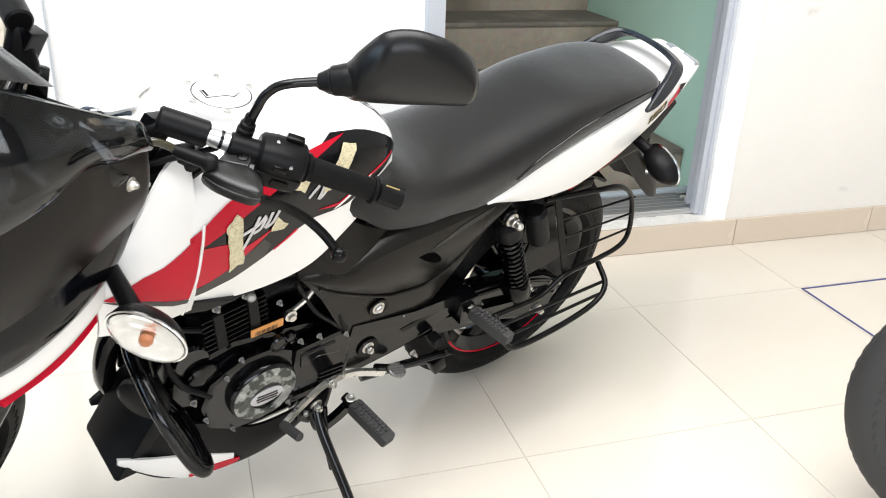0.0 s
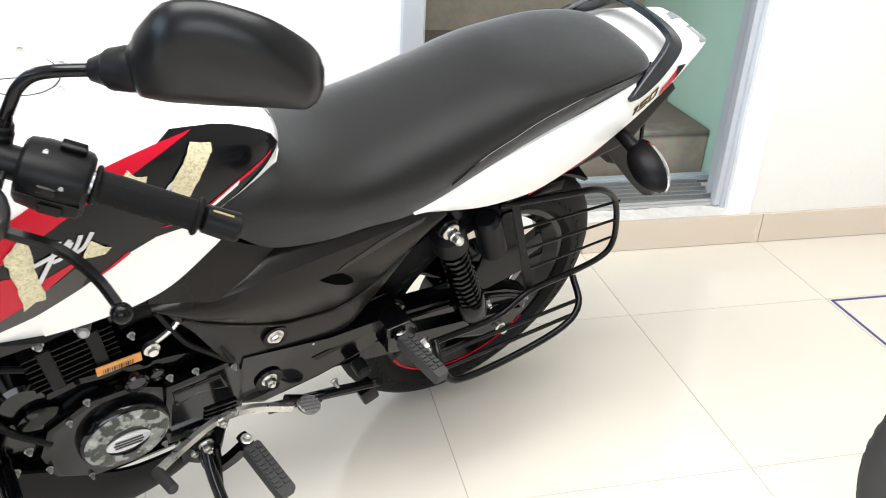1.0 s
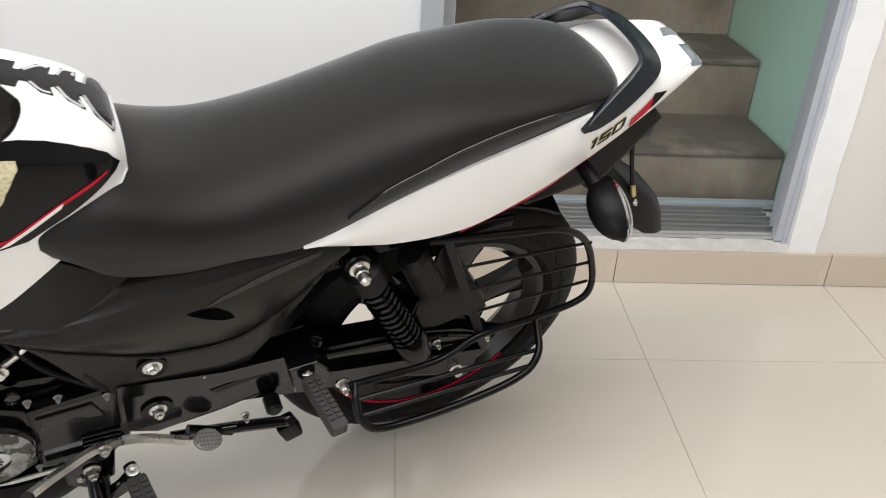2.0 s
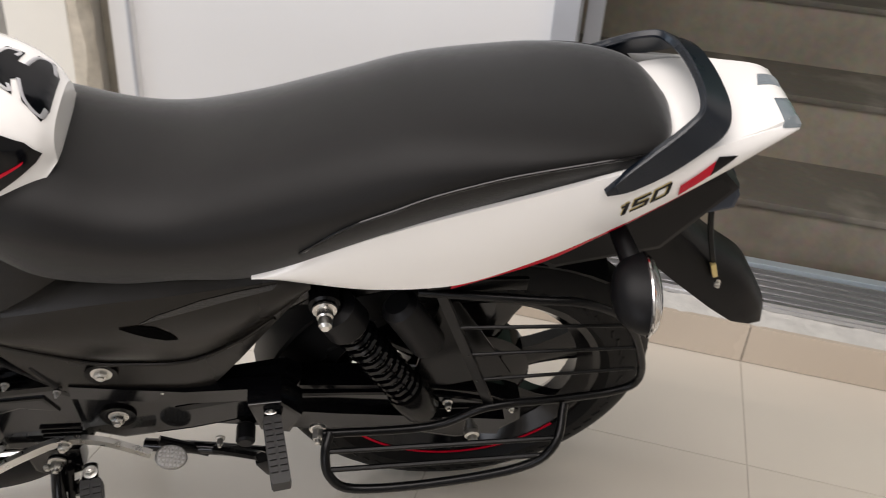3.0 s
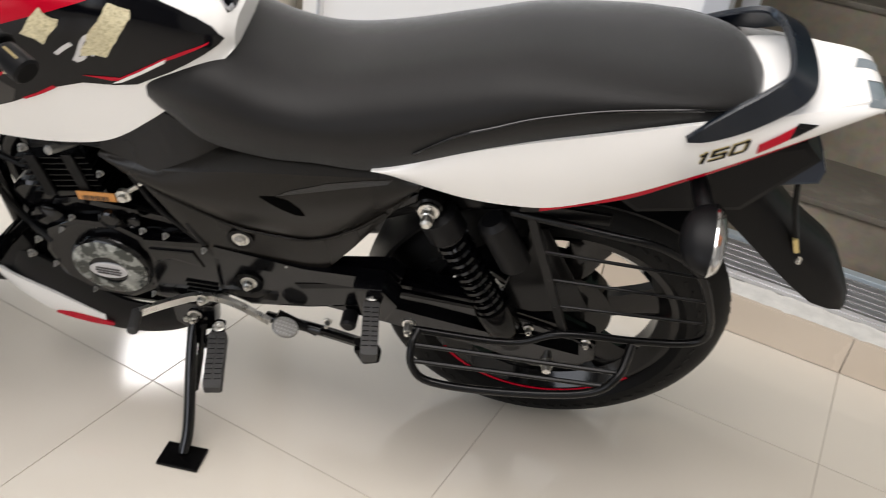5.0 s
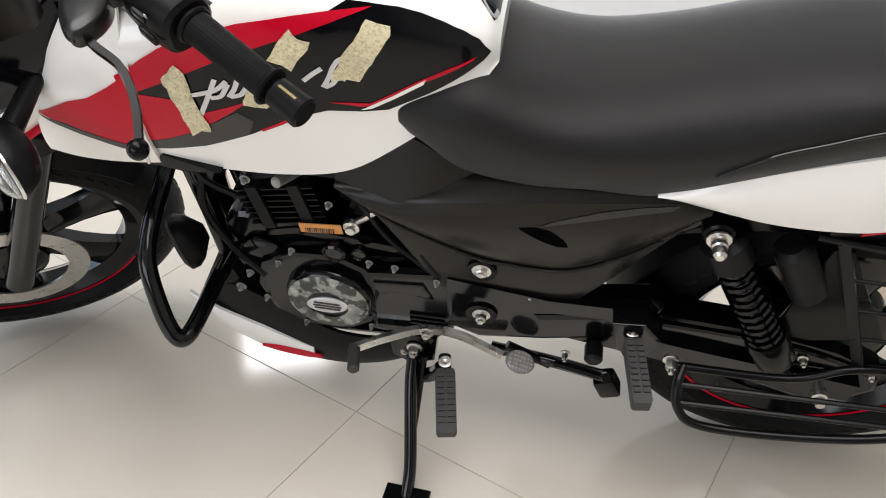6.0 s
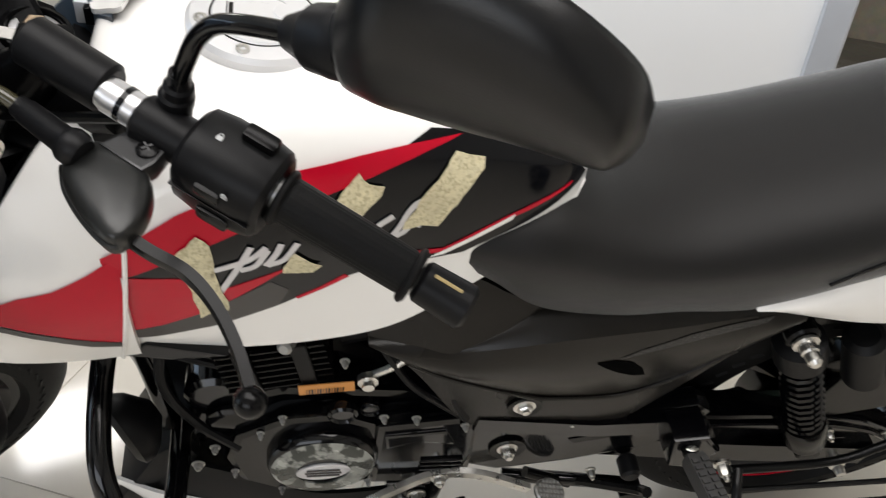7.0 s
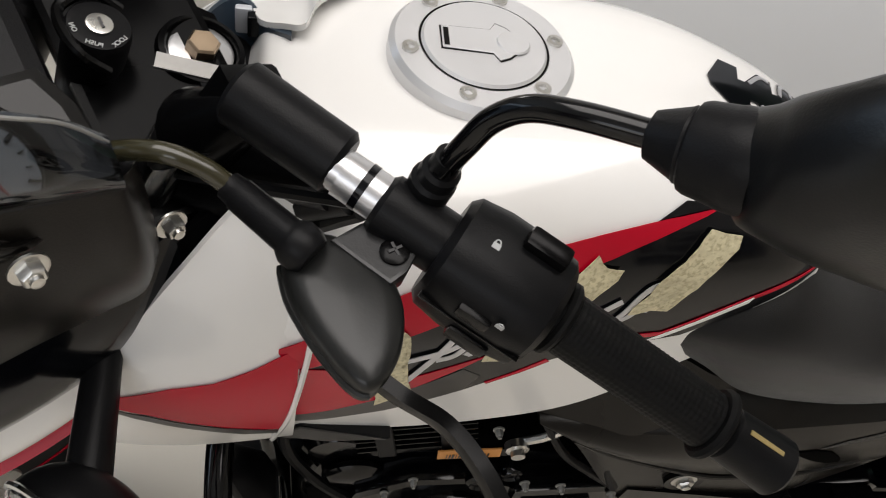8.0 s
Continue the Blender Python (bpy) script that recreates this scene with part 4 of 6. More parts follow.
foot = BIKE.inverted() @ Vector((-0.412, 2.688, 0.008))
stand = bp("side_stand", tube([(-0.622, -0.118, 0.272), (-0.622, -0.160, 0.225), foot + Vector((0, 0.04, 0.035)), foot], 0.0105, 12), GLOSS, None, "black side stand swung out")
part("bracket", plate([(-0.665, 0.300), (-0.585, 0.300), (-0.590, 0.235), (-0.630, 0.215), (-0.660, 0.240)], -0.120, -0.085, 0.004), GLOSS, stand)
part("pivot_bolt", bolt_mesh((-0.622, -0.122, 0.272), 0.009, 0.012), STEEL, stand)
bm = box((0, 0, 0), (0.075, 0.055, 0.006), 0.002)
bm.transform(BIKE.inverted() @ Matrix.Translation((-0.410, 2.682, 0.004)) @ Matrix.Rotation(radians(20), 4, "Z"))
part("foot_plate", bm, SATIN, stand)
part("spring", tube([(-0.605, -0.130, 0.262), (-0.610, -0.165, 0.190), (-0.612, -0.200, 0.150)], 0.006, 8), SATIN, stand)
gear = bp("gear_lever", sweep([(-0.714, -0.148, 0.286), (-0.660, -0.134, 0.310), (-0.605, -0.124, 0.330), (-0.550, -0.128, 0.334), (-0.480, -0.144, 0.318)], [(-0.004, -0.008), (0.004, -0.008), (0.004, 0.008), (-0.004, 0.008)], 5), STEEL, None, "bright steel heel and toe gear lever")
part("toe_rubber", rod((-0.714, -0.144, 0.288), (-0.704, -0.195, 0.296), 0.0095, 12, bev=0.003), DUSTY_RUBBER, gear, "black rubber toe peg")
PAD = Matrix.Translation((-0.452, -0.150, 0.316)) @ Matrix.Rotation(radians(18), 4, "Y") @ Matrix.Rotation(radians(14), 4, "X")
bm = bmesh.new()
loft(bm, [[Vector((0.023 * k * math.cos(t), 0.018 * k * math.sin(t), h)) for t in [2 * math.pi * i / 24 for i in range(24)]] for k, h in ((0.9, -0.004), (1.0, -0.002), (1.0, 0.002), (0.9, 0.004))])
bm.transform(PAD)
part("heel_pad", bm, TREAD_PAD, gear, "oval knurled steel heel pad")
for i in range(7):
    for j in range(5):
        u, v = -0.0165 + 0.0055 * i, -0.0125 + 0.00625 * j
        if (u / 0.021) ** 2 + (v / 0.0165) ** 2 < 1:
            bm = box((0, 0, 0), (0.0032, 0.0036, 0.003), 0.0006)
            bm.transform(PAD @ Matrix.Translation((u, v, 0.0048)))
            part("stud", bm, DULL, gear)
part("pivot", bolt_mesh((-0.600, -0.129, 0.331), 0.008, 0.008), STEEL, gear)
centre = bp("centre_stand", tube([(-0.500, -0.10, 0.270), (-0.40, -0.115, 0.275), (-0.318, -0.120, 0.262)], 0.010, 10), GLOSS, None, "folded black centre stand")
part("lever", tube([(-0.40, -0.115, 0.275), (-0.33, -0.150, 0.310), (-0.322, -0.165, 0.330)], 0.008, 8), SATIN, centre)
part("foot", box((-0.312, -0.128, 0.255), (0.034, 0.030, 0.045), 0.006, Matrix.Rotation(radians(-25), 4, "Y")), SATIN, centre)
part("spring", rod((-0.475, -0.112, 0.300), (-0.405, -0.116, 0.268), 0.008, 10), SATIN, centre)
part("ear", rod((-0.345, -0.118, 0.345), (-0.345, -0.150, 0.345), 0.014, 12, bev=0.004), PLASTIC, centre)
bp("linkage_bolt", bolt_mesh((-0.385, -0.118, 0.310), 0.005, 0.010), STEEL)

# -- engine --
engine = grp("engine", "gloss black single cylinder engine")
EY = -0.112
part("crankcase", plate([(-0.925, 0.36), (-0.90, 0.46), (-0.80, 0.490), (-0.66, 0.475), (-0.57, 0.455), (-0.555, 0.36), (-0.575, 0.275), (-0.66, 0.235), (-0.82, 0.225), (-0.90, 0.265)], -0.085, 0.085, 0.012), GLOSS, engine)
part("left_cover", plate([(-0.868, 0.375), (-0.855, 0.430), (-0.80, 0.465), (-0.735, 0.470), (-0.690, 0.445), (-0.672, 0.385), (-0.690, 0.310), (-0.735, 0.276), (-0.80, 0.275), (-0.850, 0.310)], EY, -0.080, 0.010), GLOSS, engine)
part("sprocket_cover", plate([(-0.690, 0.448), (-0.590, 0.462), (-0.562, 0.440), (-0.558, 0.330), (-0.590, 0.290), (-0.690, 0.300)], -0.118, -0.080, 0.010), GLOSS, engine)
part("cover_rib", plate([(-0.680, 0.432), (-0.605, 0.440), (-0.590, 0.405), (-0.640, 0.415), (-0.675, 0.400)], -0.122, -0.112, 0.004), GLOSS, engine)
for k in range(5):
    part("cooling_rib", box((-0.600, -0.119, 0.318 + 0.011 * k), (0.055, 0.006, 0.004), 0.0012), SATIN, engine)
part("magneto_cover", lathe([(0.068, 0), (0.068, 0.008), (0.064, 0.016), (0.056, 0.020), (0.0, 0.0215)], (-0.751, EY, 0.376), (0, -1, 0), 40), GLOSS, engine)
film_ob = part("protective_film", lathe([(0.0625, -0.001), (0.055, 0.003), (0.032, 0.0042), (0.032, 0.0)], (-0.751, EY - 0.0185, 0.376), (0, -1, 0), 40), CAMO, engine, "crinkled grey film round the engine cover")
bm = bmesh.new()
loft(bm, [[Vector((-0.751 + r * 0.033 * math.cos(t) + 0.0, EY - 0.021 - h, 0.376 + r * 0.019 * math.sin(t))) for t in [2 * math.pi * i / 28 for i in range(28)]] for r, h in ((1.0, 0.0), (1.0, 0.002), (0.92, 0.003))])
bm.transform(Matrix.Translation((-0.751, 0, 0.376)) @ Matrix.Rotation(radians(-8), 4, "Y") @ Matrix.Translation((0.751, 0, -0.376)))
part("badge", bm, SILVER_DECAL, engine, "oval silver badge with dark bars")
for dz, hw in ((0.006, 0.020), (-0.0005, 0.022), (-0.007, 0.020)):
    part("badge_bar", box((-0.751, EY - 0.0245, 0.376 + dz), (hw * 2, 0.001, 0.0032)), DARK_EDGE, engine)
FIN = Matrix.Translation((-0.808, 0, 0.548)) @ Matrix.Rotation(radians(-12), 4, "Y")
bm = box((0, 0, -0.01), (0.10, 0.16, 0.17), 0.012)
bm.transform(FIN)
part("cylinder", bm, GLOSS, engine)
for k in range(7):
    bm = box((0, 0, -0.034 + 0.0115 * k), (0.118, 0.196, 0.0030), 0.001)
    bm.transform(FIN)
    part("fin", bm, SATIN, engine)
for dx in (-0.030, 0.032):
    bm = box((dx, -0.099, 0.002), (0.018, 0.006, 0.084), 0.002)
    bm.transform(FIN)
    part("fin_bridge", bm, PLASTIC, engine)
bm = box((0, 0, 0.115), (0.16, 0.18, 0.06), 0.012)
bm.transform(FIN)
part("cylinder_head", bm, GLOSS, engine)
for p, r in (((-0.733, EY, 0.488), 0.0175), ((-0.700, -0.100, 0.478), 0.013)):
    part("plug", lathe([(r, 0), (r, 0.010), (r * 0.82, 0.013), (r * 0.7, 0.010), (0.0, 0.010)], p, (0, -1, 0), 22), GLOSS, engine)
part("serial_label", box((-0.752, -0.106, 0.522), (0.062, 0.002, 0.018), 0.0005, Matrix.Rotation(radians(-6), 4, "Y")), ORANGE, engine, "orange sticker with a dark bar code")
for k in range(14):
    part("code_bar", box((-0.774 + 0.0031 * k, -0.1076, 0.517 + 0.0003 * k), (0.0008 + 0.0007 * (k % 3), 0.0006, 0.009)), DARK_EDGE, engine)
for p, r in (((-0.879, -0.104, 0.393), 0.007), ((-0.901, -0.104, 0.352), 0.009), ((-0.684, -0.115, 0.470), 0.006), ((-0.646, -0.118, 0.470), 0.006), ((-0.800, EY, 0.472), 0.0055), ((-0.857, EY, 0.345), 0.0055), ((-0.690, -0.118, 0.312), 0.0055), ((-0.585, -0.120, 0.452), 0.0055),
             ((-0.850, -0.100, 0.600), 0.008), ((-0.800, -0.100, 0.610), 0.007), ((-0.735, -0.105, 0.575), 0.006), ((-0.64, -0.105, 0.30), 0.006), ((-0.825, EY, 0.438), 0.005), ((-0.80, EY, 0.290), 0.005)):
    bolt(p, r * 0.64, 0.006, engine, mat=DULL)
part("starter", rod((-0.875, -0.085, 0.47), (-0.875, 0.06, 0.47), 0.036, 20, bev=0.006), GLOSS, engine)
part("starter_cap", lathe([(0.034, 0), (0.034, 0.006), (0.026, 0.012), (0.0, 0.013)], (-0.855, -0.088, 0.430), (0, -1, 0), 20), GLOSS, engine)
part("carburettor", rod((-0.66, -0.03, 0.545), (-0.56, -0.03, 0.555), 0.032, 18, bev=0.005), SATIN, engine)
part("intake_elbow", tube([(-0.735, -0.03, 0.54), (-0.70, -0.03, 0.55), (-0.66, -0.03, 0.547)], 0.026, 14), PLASTIC, engine)
part("float_bowl", box((-0.62, -0.035, 0.505), (0.055, 0.05, 0.05), 0.01), SATIN, engine)
part("throttle_link", tube([(-0.705, -0.100, 0.535), (-0.68, -0.104, 0.560), (-0.655, -0.100, 0.588)], 0.0045, 8), STEEL, engine)
part("banjo", lathe([(0.012, 0), (0.012, 0.008), (0.007, 0.009), (0.007, 0.015)], (-0.707, -0.100, 0.533), (0, -1, 0), 10), STEEL, engine)
for pts, r in (([(-0.84, -0.09, 0.60), (-0.76, -0.10, 0.632), (-0.68, -0.098, 0.622), (-0.62, -0.09, 0.585)], 0.007), ([(-0.92, -0.07, 0.60), (-0.93, -0.09, 0.52), (-0.90, -0.095, 0.44), (-0.85, -0.11, 0.40)], 0.006),
               ([(-0.60, -0.09, 0.60), (-0.61, -0.11, 0.52), (-0.585, -0.115, 0.46)], 0.006), ([(-0.97, -0.03, 0.66), (-0.93, -0.08, 0.58), (-0.86, -0.09, 0.545)], 0.005), ([(-0.70, -0.10, 0.60), (-0.66, -0.108, 0.53), (-0.62, -0.112, 0.49), (-0.57, -0.112, 0.44)], 0.0045)):
    part("hose", tube(pts, r, 8), PLASTIC, engine)
part("spark_plug_cap", rod((-0.80, -0.12, 0.62), (-0.78, -0.07, 0.60), 0.008, 12, bev=0.003), DULL, engine)
part("exhaust_pipe", tube([(-0.90, 0.02, 0.56), (-0.97, 0.03, 0.46), (-0.95, 0.06, 0.30), (-0.80, 0.09, 0.22), (-0.55, 0.12, 0.24)], 0.020, 12), GLOSS, engine)
bp("muffler", rod((-0.45, 0.155, 0.30), (0.22, 0.165, 0.42), 0.048, 24, 0.042, bev=0.01), SATIN, None, "black muffler")
bp("horn", lathe([(0.012, -0.03), (0.036, -0.012), (0.044, 0.0), (0.044, 0.012), (0.034, 0.018), (0.0, 0.016)], (-0.965, -0.105, 0.455), (-0.75, -0.55, -0.15), 24), PLASTIC, None, "round black horn")

# belly cowl
belly = bp("belly_cowl", skin([(-0.985, 0.250, 0.262, -0.085, -0.085), (-0.93, 0.215, 0.345, -0.105, -0.100), (-0.86, 0.190, 0.330, -0.112, -0.108), (-0.76, 0.180, 0.270, -0.115, -0.112), (-0.68, 0.195, 0.262, -0.112, -0.110), (-0.61, 0.235, 0.270, -0.106, -0.106)], 5, 8, 0.006), PLASTIC, None, "black belly cowl with white lower edge")
part("white_edge", skin([(-1.005, 0.284, 0.298, -0.092, -0.092), (-0.95, 0.243, 0.290, -0.110, -0.112), (-0.89, 0.205, 0.270, -0.117, -0.119), (-0.84, 0.192, 0.246, -0.120, -0.121), (-0.795, 0.196, 0.222, -0.120, -0.120)], 5, 4, 0.002, 0.005), WHITE, belly, "white painted edge")
part("red_edge", skin([(-0.885, 0.210, 0.214, -0.1230, -0.1233), (-0.85, 0.202, 0.219, -0.1240, -0.1245), (-0.81, 0.196, 0.213, -0.1237, -0.1242), (-0.782, 0.196, 0.204, -0.1222, -0.1226)], 5, 2, 0.0, 0.003), RED, belly, "red stripe")
part("front_scoop", plate([(-1.01, 0.245), (-0.95, 0.37), (-0.915, 0.40), (-0.90, 0.36), (-0.95, 0.25)], -0.10, 0.045, 0.01), PLASTIC, belly)
part("right_side", skin([(-0.985, 0.250, 0.262, 0.085, 0.085), (-0.86, 0.190, 0.330, 0.112, 0.108), (-0.68, 0.195, 0.262, 0.112, 0.110), (-0.61, 0.235, 0.270, 0.106, 0.106)], 5, 8, 0.006, inward=-1), PLASTIC, belly)
bolt((-0.640, -0.1165, 0.252), 0.007, 0.006, belly)

# crash guard
LOOP = [(-0.972, 0.040, 0.600), (-0.984, 0.085, 0.556), (-0.985, 0.145, 0.530), (-0.979, 0.192, 0.503), (-0.960, 0.228, 0.455), (-0.943, 0.247, 0.423), (-0.929, 0.249, 0.412), (-0.921, 0.222, 0.411), (-0.917, 0.140, 0.409), (-0.921, 0.055, 0.385)]
crash = bp("crash_guard", tube([(x, -y, z) for x, y, z in LOOP], 0.0125, 14, 6), GLOSS, None, "gloss black tubular crash guard")
part("right_loop", tube(LOOP, 0.0125, 14, 6), GLOSS, crash)

# -- tank --
TANK_ROWS = [(-0.981, 0.72, 0.785, 0.822, 0.075, 0.085), (-0.966, 0.688, 0.80, 0.866, 0.122, 0.120), (-0.945, 0.672, 0.800, 0.898, 0.164, 0.150), (-0.87, 0.664, 0.800, 0.918, 0.160, 0.148), (-0.78, 0.652, 0.800, 0.924, 0.142, 0.135), (-0.699, 0.660, 0.795, 0.922, 0.124, 0.124),
             (-0.635, 0.700, 0.79, 0.912, 0.113, 0.114), (-0.571, 0.755, 0.80, 0.888, 0.099, 0.102), (-0.537, 0.79, 0.815, 0.865, 0.079, 0.084), (-0.520, 0.805, 0.815, 0.844, 0.058, 0.062)]
bm = bmesh.new()
rings = []
for x, zb, zm, zt, w, wb in spline(TANK_ROWS, 6):
    fuller = 1.0 + 0.09 * math.exp(-((x + 0.69) / 0.05) ** 2)
    half = [(wb * 0.6, zb), (wb, zb + 0.004), (wb + (w - wb) * 0.45, zb + (zm - zb) * 0.35), (wb + (w - wb) * 0.85, zb + (zm - zb) * 0.7), (w, zm)]
    for k in range(1, 13):
        a = math.pi / 2 * k / 12
        half.append((w * math.cos(a) ** 0.60, zm + (zt - zm) * math.sin(a) ** 0.85))
    rings.append([Vector((x, -y, z)) for y, z in half] + [Vector((x, y * fuller, z)) for y, z in half[-2::-1]])
loft(bm, rings)
tank = bp("fuel_tank", bm, WHITE, None, "glossy white fuel tank with red and black decals", 60)
SHROUD = [(-0.925, 0.676, 0.925, 0.158, 0.120, 0.029), (-0.960, 0.676, 0.915, 0.163, 0.132, 0.025), (-0.995, 0.678, 0.870, 0.167, 0.148, 0.017), (-1.030, 0.682, 0.812, 0.169, 0.158, 0.010), (-1.062, 0.688, 0.745, 0.168, 0.162, 0.005)]
shroud = bp("tank_shroud", skin([(x, a, b, -y, -z, k) for x, a, b, y, z, k in SHROUD], 5, 14), WHITE, None, "white shroud with red decal beside the tank")
part("gap_edge", tube([(-0.919, -0.166, 0.836), (-0.922, -0.171, 0.80), (-0.929, -0.173, 0.74), (-0.940, -0.161, 0.676)], 0.0022, 6), WHITE, shroud)
part("return_lip", plate([(-0.94, 0.672), (-0.90, 0.664), (-0.85, 0.668), (-0.92, 0.690)], -0.158, -0.13, 0.002), DECAL_BLACK, shroud)
bp("tank_shroud", skin([(-0.925, 0.676, 0.868, 0.158, 0.128, 0.024), (-0.960, 0.676, 0.858, 0.163, 0.130, 0.022), (-0.995, 0.678, 0.845, 0.167, 0.132, 0.017), (-1.022, 0.682, 0.815, 0.169, 0.140, 0.010), (-1.062, 0.688, 0.745, 0.168, 0.162, 0.005)], 5, 14, inward=-1), WHITE)


cover = bp("head_cover", plate([(-1.046, 0.700), (-1.036, 0.782), (-1.006, 0.838), (-0.984, 0.862), (-0.955, 0.850), (-0.950, 0.700)], -0.118, 0.085, 0.006), PLASTIC, None, "black plastic cover round the steering head")
part("side_web", skin([(-1.052, 0.700, 0.760, -0.152, -0.135), (-1.022, 0.700, 0.826, -0.152, -0.128), (-0.990, 0.700, 0.872, -0.150, -0.115), (-0.962, 0.700, 0.896, -0.146, -0.100)], 5, 6, 0.0, 0.010), PLASTIC, cover)


def tree_of(*obs):
    verts, polys = [], []
    for o in obs:
        k = len(verts)
        verts += [v.co.copy() for v in o.data.vertices]
        polys += [[k + i for i in p.vertices] for p in o.data.polygons]
    return BVHTree.FromPolygons(verts, polys)


SKIN_TREE = tree_of(tank, shroud)
TANK_TREE = tree_of(tank)


def decal(name, outline, lift, mat, parent, label="", cuts=3, tree=None, thick=0.0006, way=(0, 1, 0), start=-0.5):
    """A sticker: an (x, z) outline laid on the left flank."""
    tree = tree or (TANK_TREE if parent is tank else SKIN_TREE)
    bm = bmesh.new()
    bm.faces.new([bm.verts.new((x, start, z)) for x, z in outline])
    bmesh.ops.triangulate(bm, faces=bm.faces)
    for _ in range(cuts):
        long_edges = [e for e in bm.edges if e.calc_length() > 0.012]
        if long_edges:
            bmesh.ops.subdivide_edges(bm, edges=long_edges, cuts=1)
            bmesh.ops.triangulate(bm, faces=bm.faces)
    for v in list(bm.verts):
        hit, nrm, _, _ = tree.ray_cast(v.co, Vector(way))
        if hit is None:
            hit, nrm, _, _ = tree.find_nearest(Vector((v.co.x, -0.13, v.co.z)))
        out = Vector(nrm) if nrm[1] < 0.05 else -Vector(nrm)
        v.co = Vector(hit) + out * lift
    made = bmesh.ops.extrude_face_region(bm, geom=list(bm.faces))
    for v in [g for g in made["geom"] if isinstance(g, bmesh.types.BMVert)]:
        _, nrm, _, _ = tree.find_nearest(v.co)
        v.co += (Vector(nrm) if nrm[1] < 0.05 else -Vector(nrm)) * thick
    return part(name, bm, mat, parent, label, 60)


BLADE_TREE = tree_of(BLADE)
# the vent is a flat patch; its hollow's shade is painted near black
decal("vent", [(-0.476, 0.624), (-0.455, 0.627), (-0.435, 0.622), (-0.418, 0.607), (-0.411, 0.594), (-0.425, 0.594), (-0.445, 0.603), (-0.462, 0.614)], 0.0008, VENT_SHADE, side, "flat teardrop patch coloured as the vent's dark hollow", 3, BLADE_TREE)
decal("carbon_patch", [(-0.452, 0.629), (-0.41, 0.641), (-0.36, 0.655), (-0.295, 0.672), (-0.288, 0.679), (-0.33, 0.672), (-0.38, 0.661), (-0.43, 0.642)], 0.0006, CARBON, side, "carbon weave patch", 3, BLADE_TREE, 0.0004)
BLACK_OUT = [(-0.684, 0.895), (-0.661, 0.892), (-0.63, 0.887), (-0.605, 0.880), (-0.58, 0.870), (-0.560, 0.860), (-0.543, 0.848), (-0.530, 0.830), (-0.536, 0.824), (-0.556, 0.812), (-0.594, 0.790), (-0.640, 0.767), (-0.671, 0.764), (-0.71, 0.766), (-0.748, 0.757), (-0.805, 0.730), (-0.861, 0.711), (-0.905, 0.703), (-0.938, 0.700), (-0.938, 0.79), (-0.900, 0.808), (-0.855, 0.828), (-0.80, 0.850), (-0.76, 0.861), (-0.72, 0.878)]
decal("decal_black", BLACK_OUT, 0.0011, DECAL_BLACK, tank, "gloss black decal")
decal("decal_red", [(-0.657, 0.889), (-0.695, 0.887), (-0.742, 0.883), (-0.799, 0.877), (-0.848, 0.866), (-0.883, 0.853), (-0.905, 0.840), (-0.938, 0.818), (-0.938, 0.796), (-0.918, 0.799), (-0.887, 0.812), (-0.855, 0.826), (-0.821, 0.840), (-0.777, 0.854), (-0.740, 0.864), (-0.70, 0.876)], 0.0018, RED, tank, "bright red decal")
decal("decal_red", [(-0.938, 0.797), (-0.918, 0.796), (-0.89, 0.791), (-0.872, 0.787), (-0.853, 0.767), (-0.825, 0.775), (-0.796, 0.784), (-0.818, 0.768), (-0.843, 0.752), (-0.872, 0.735), (-0.90, 0.724), (-0.938, 0.714)], 0.0018, RED, tank, "bright red decal")
decal("decal_red", [(-0.790, 0.739), (-0.770, 0.748), (-0.748, 0.761), (-0.744, 0.757), (-0.765, 0.746), (-0.788, 0.736)], 0.0018, RED, tank, "thin red line")
decal("decal_red", [(-0.706, 0.779), (-0.671, 0.772), (-0.657, 0.773), (-0.626, 0.791), (-0.60, 0.806), (-0.572, 0.818), (-0.548, 0.828), (-0.546, 0.831), (-0.574, 0.822), (-0.602, 0.810), (-0.630, 0.794), (-0.660, 0.777)], 0.0022, RED, tank, "thin red line")
decal("decal_white", [(-0.671, 0.768), (-0.635, 0.788), (-0.598, 0.810), (-0.600, 0.804), (-0.630, 0.786), (-0.659, 0.770)], 0.0030, WHITE, tank, "thin white line")
decal("decal_red", [(-1.056, 0.749), (-1.03, 0.764), (-1.005, 0.778), (-0.978, 0.787), (-0.951, 0.803), (-0.926, 0.820), (-0.926, 0.752), (-0.936, 0.712), (-0.96, 0.719), (-0.986, 0.732), (-1.02, 0.745)], 0.0010, RED, shroud, "bright red decal")
decal("decal_edge", [(-1.058, 0.748), (-1.02, 0.744), (-0.986, 0.731), (-0.96, 0.718), (-0.936, 0.711), (-0.937, 0.704), (-0.96, 0.710), (-0.986, 0.723), (-1.02, 0.737)], 0.0016, DARK_EDGE, shroud, "charcoal edge")
decal("decal_edge", [(-0.936, 0.713), (-0.90, 0.723), (-0.872, 0.734), (-0.843, 0.751), (-0.812, 0.768), (-0.796, 0.752), (-0.805, 0.731), (-0.861, 0.712), (-0.905, 0.704), (-0.937, 0.701)], 0.0015, DARK_EDGE, tank, "charcoal edge")
tear = random.Random(8)


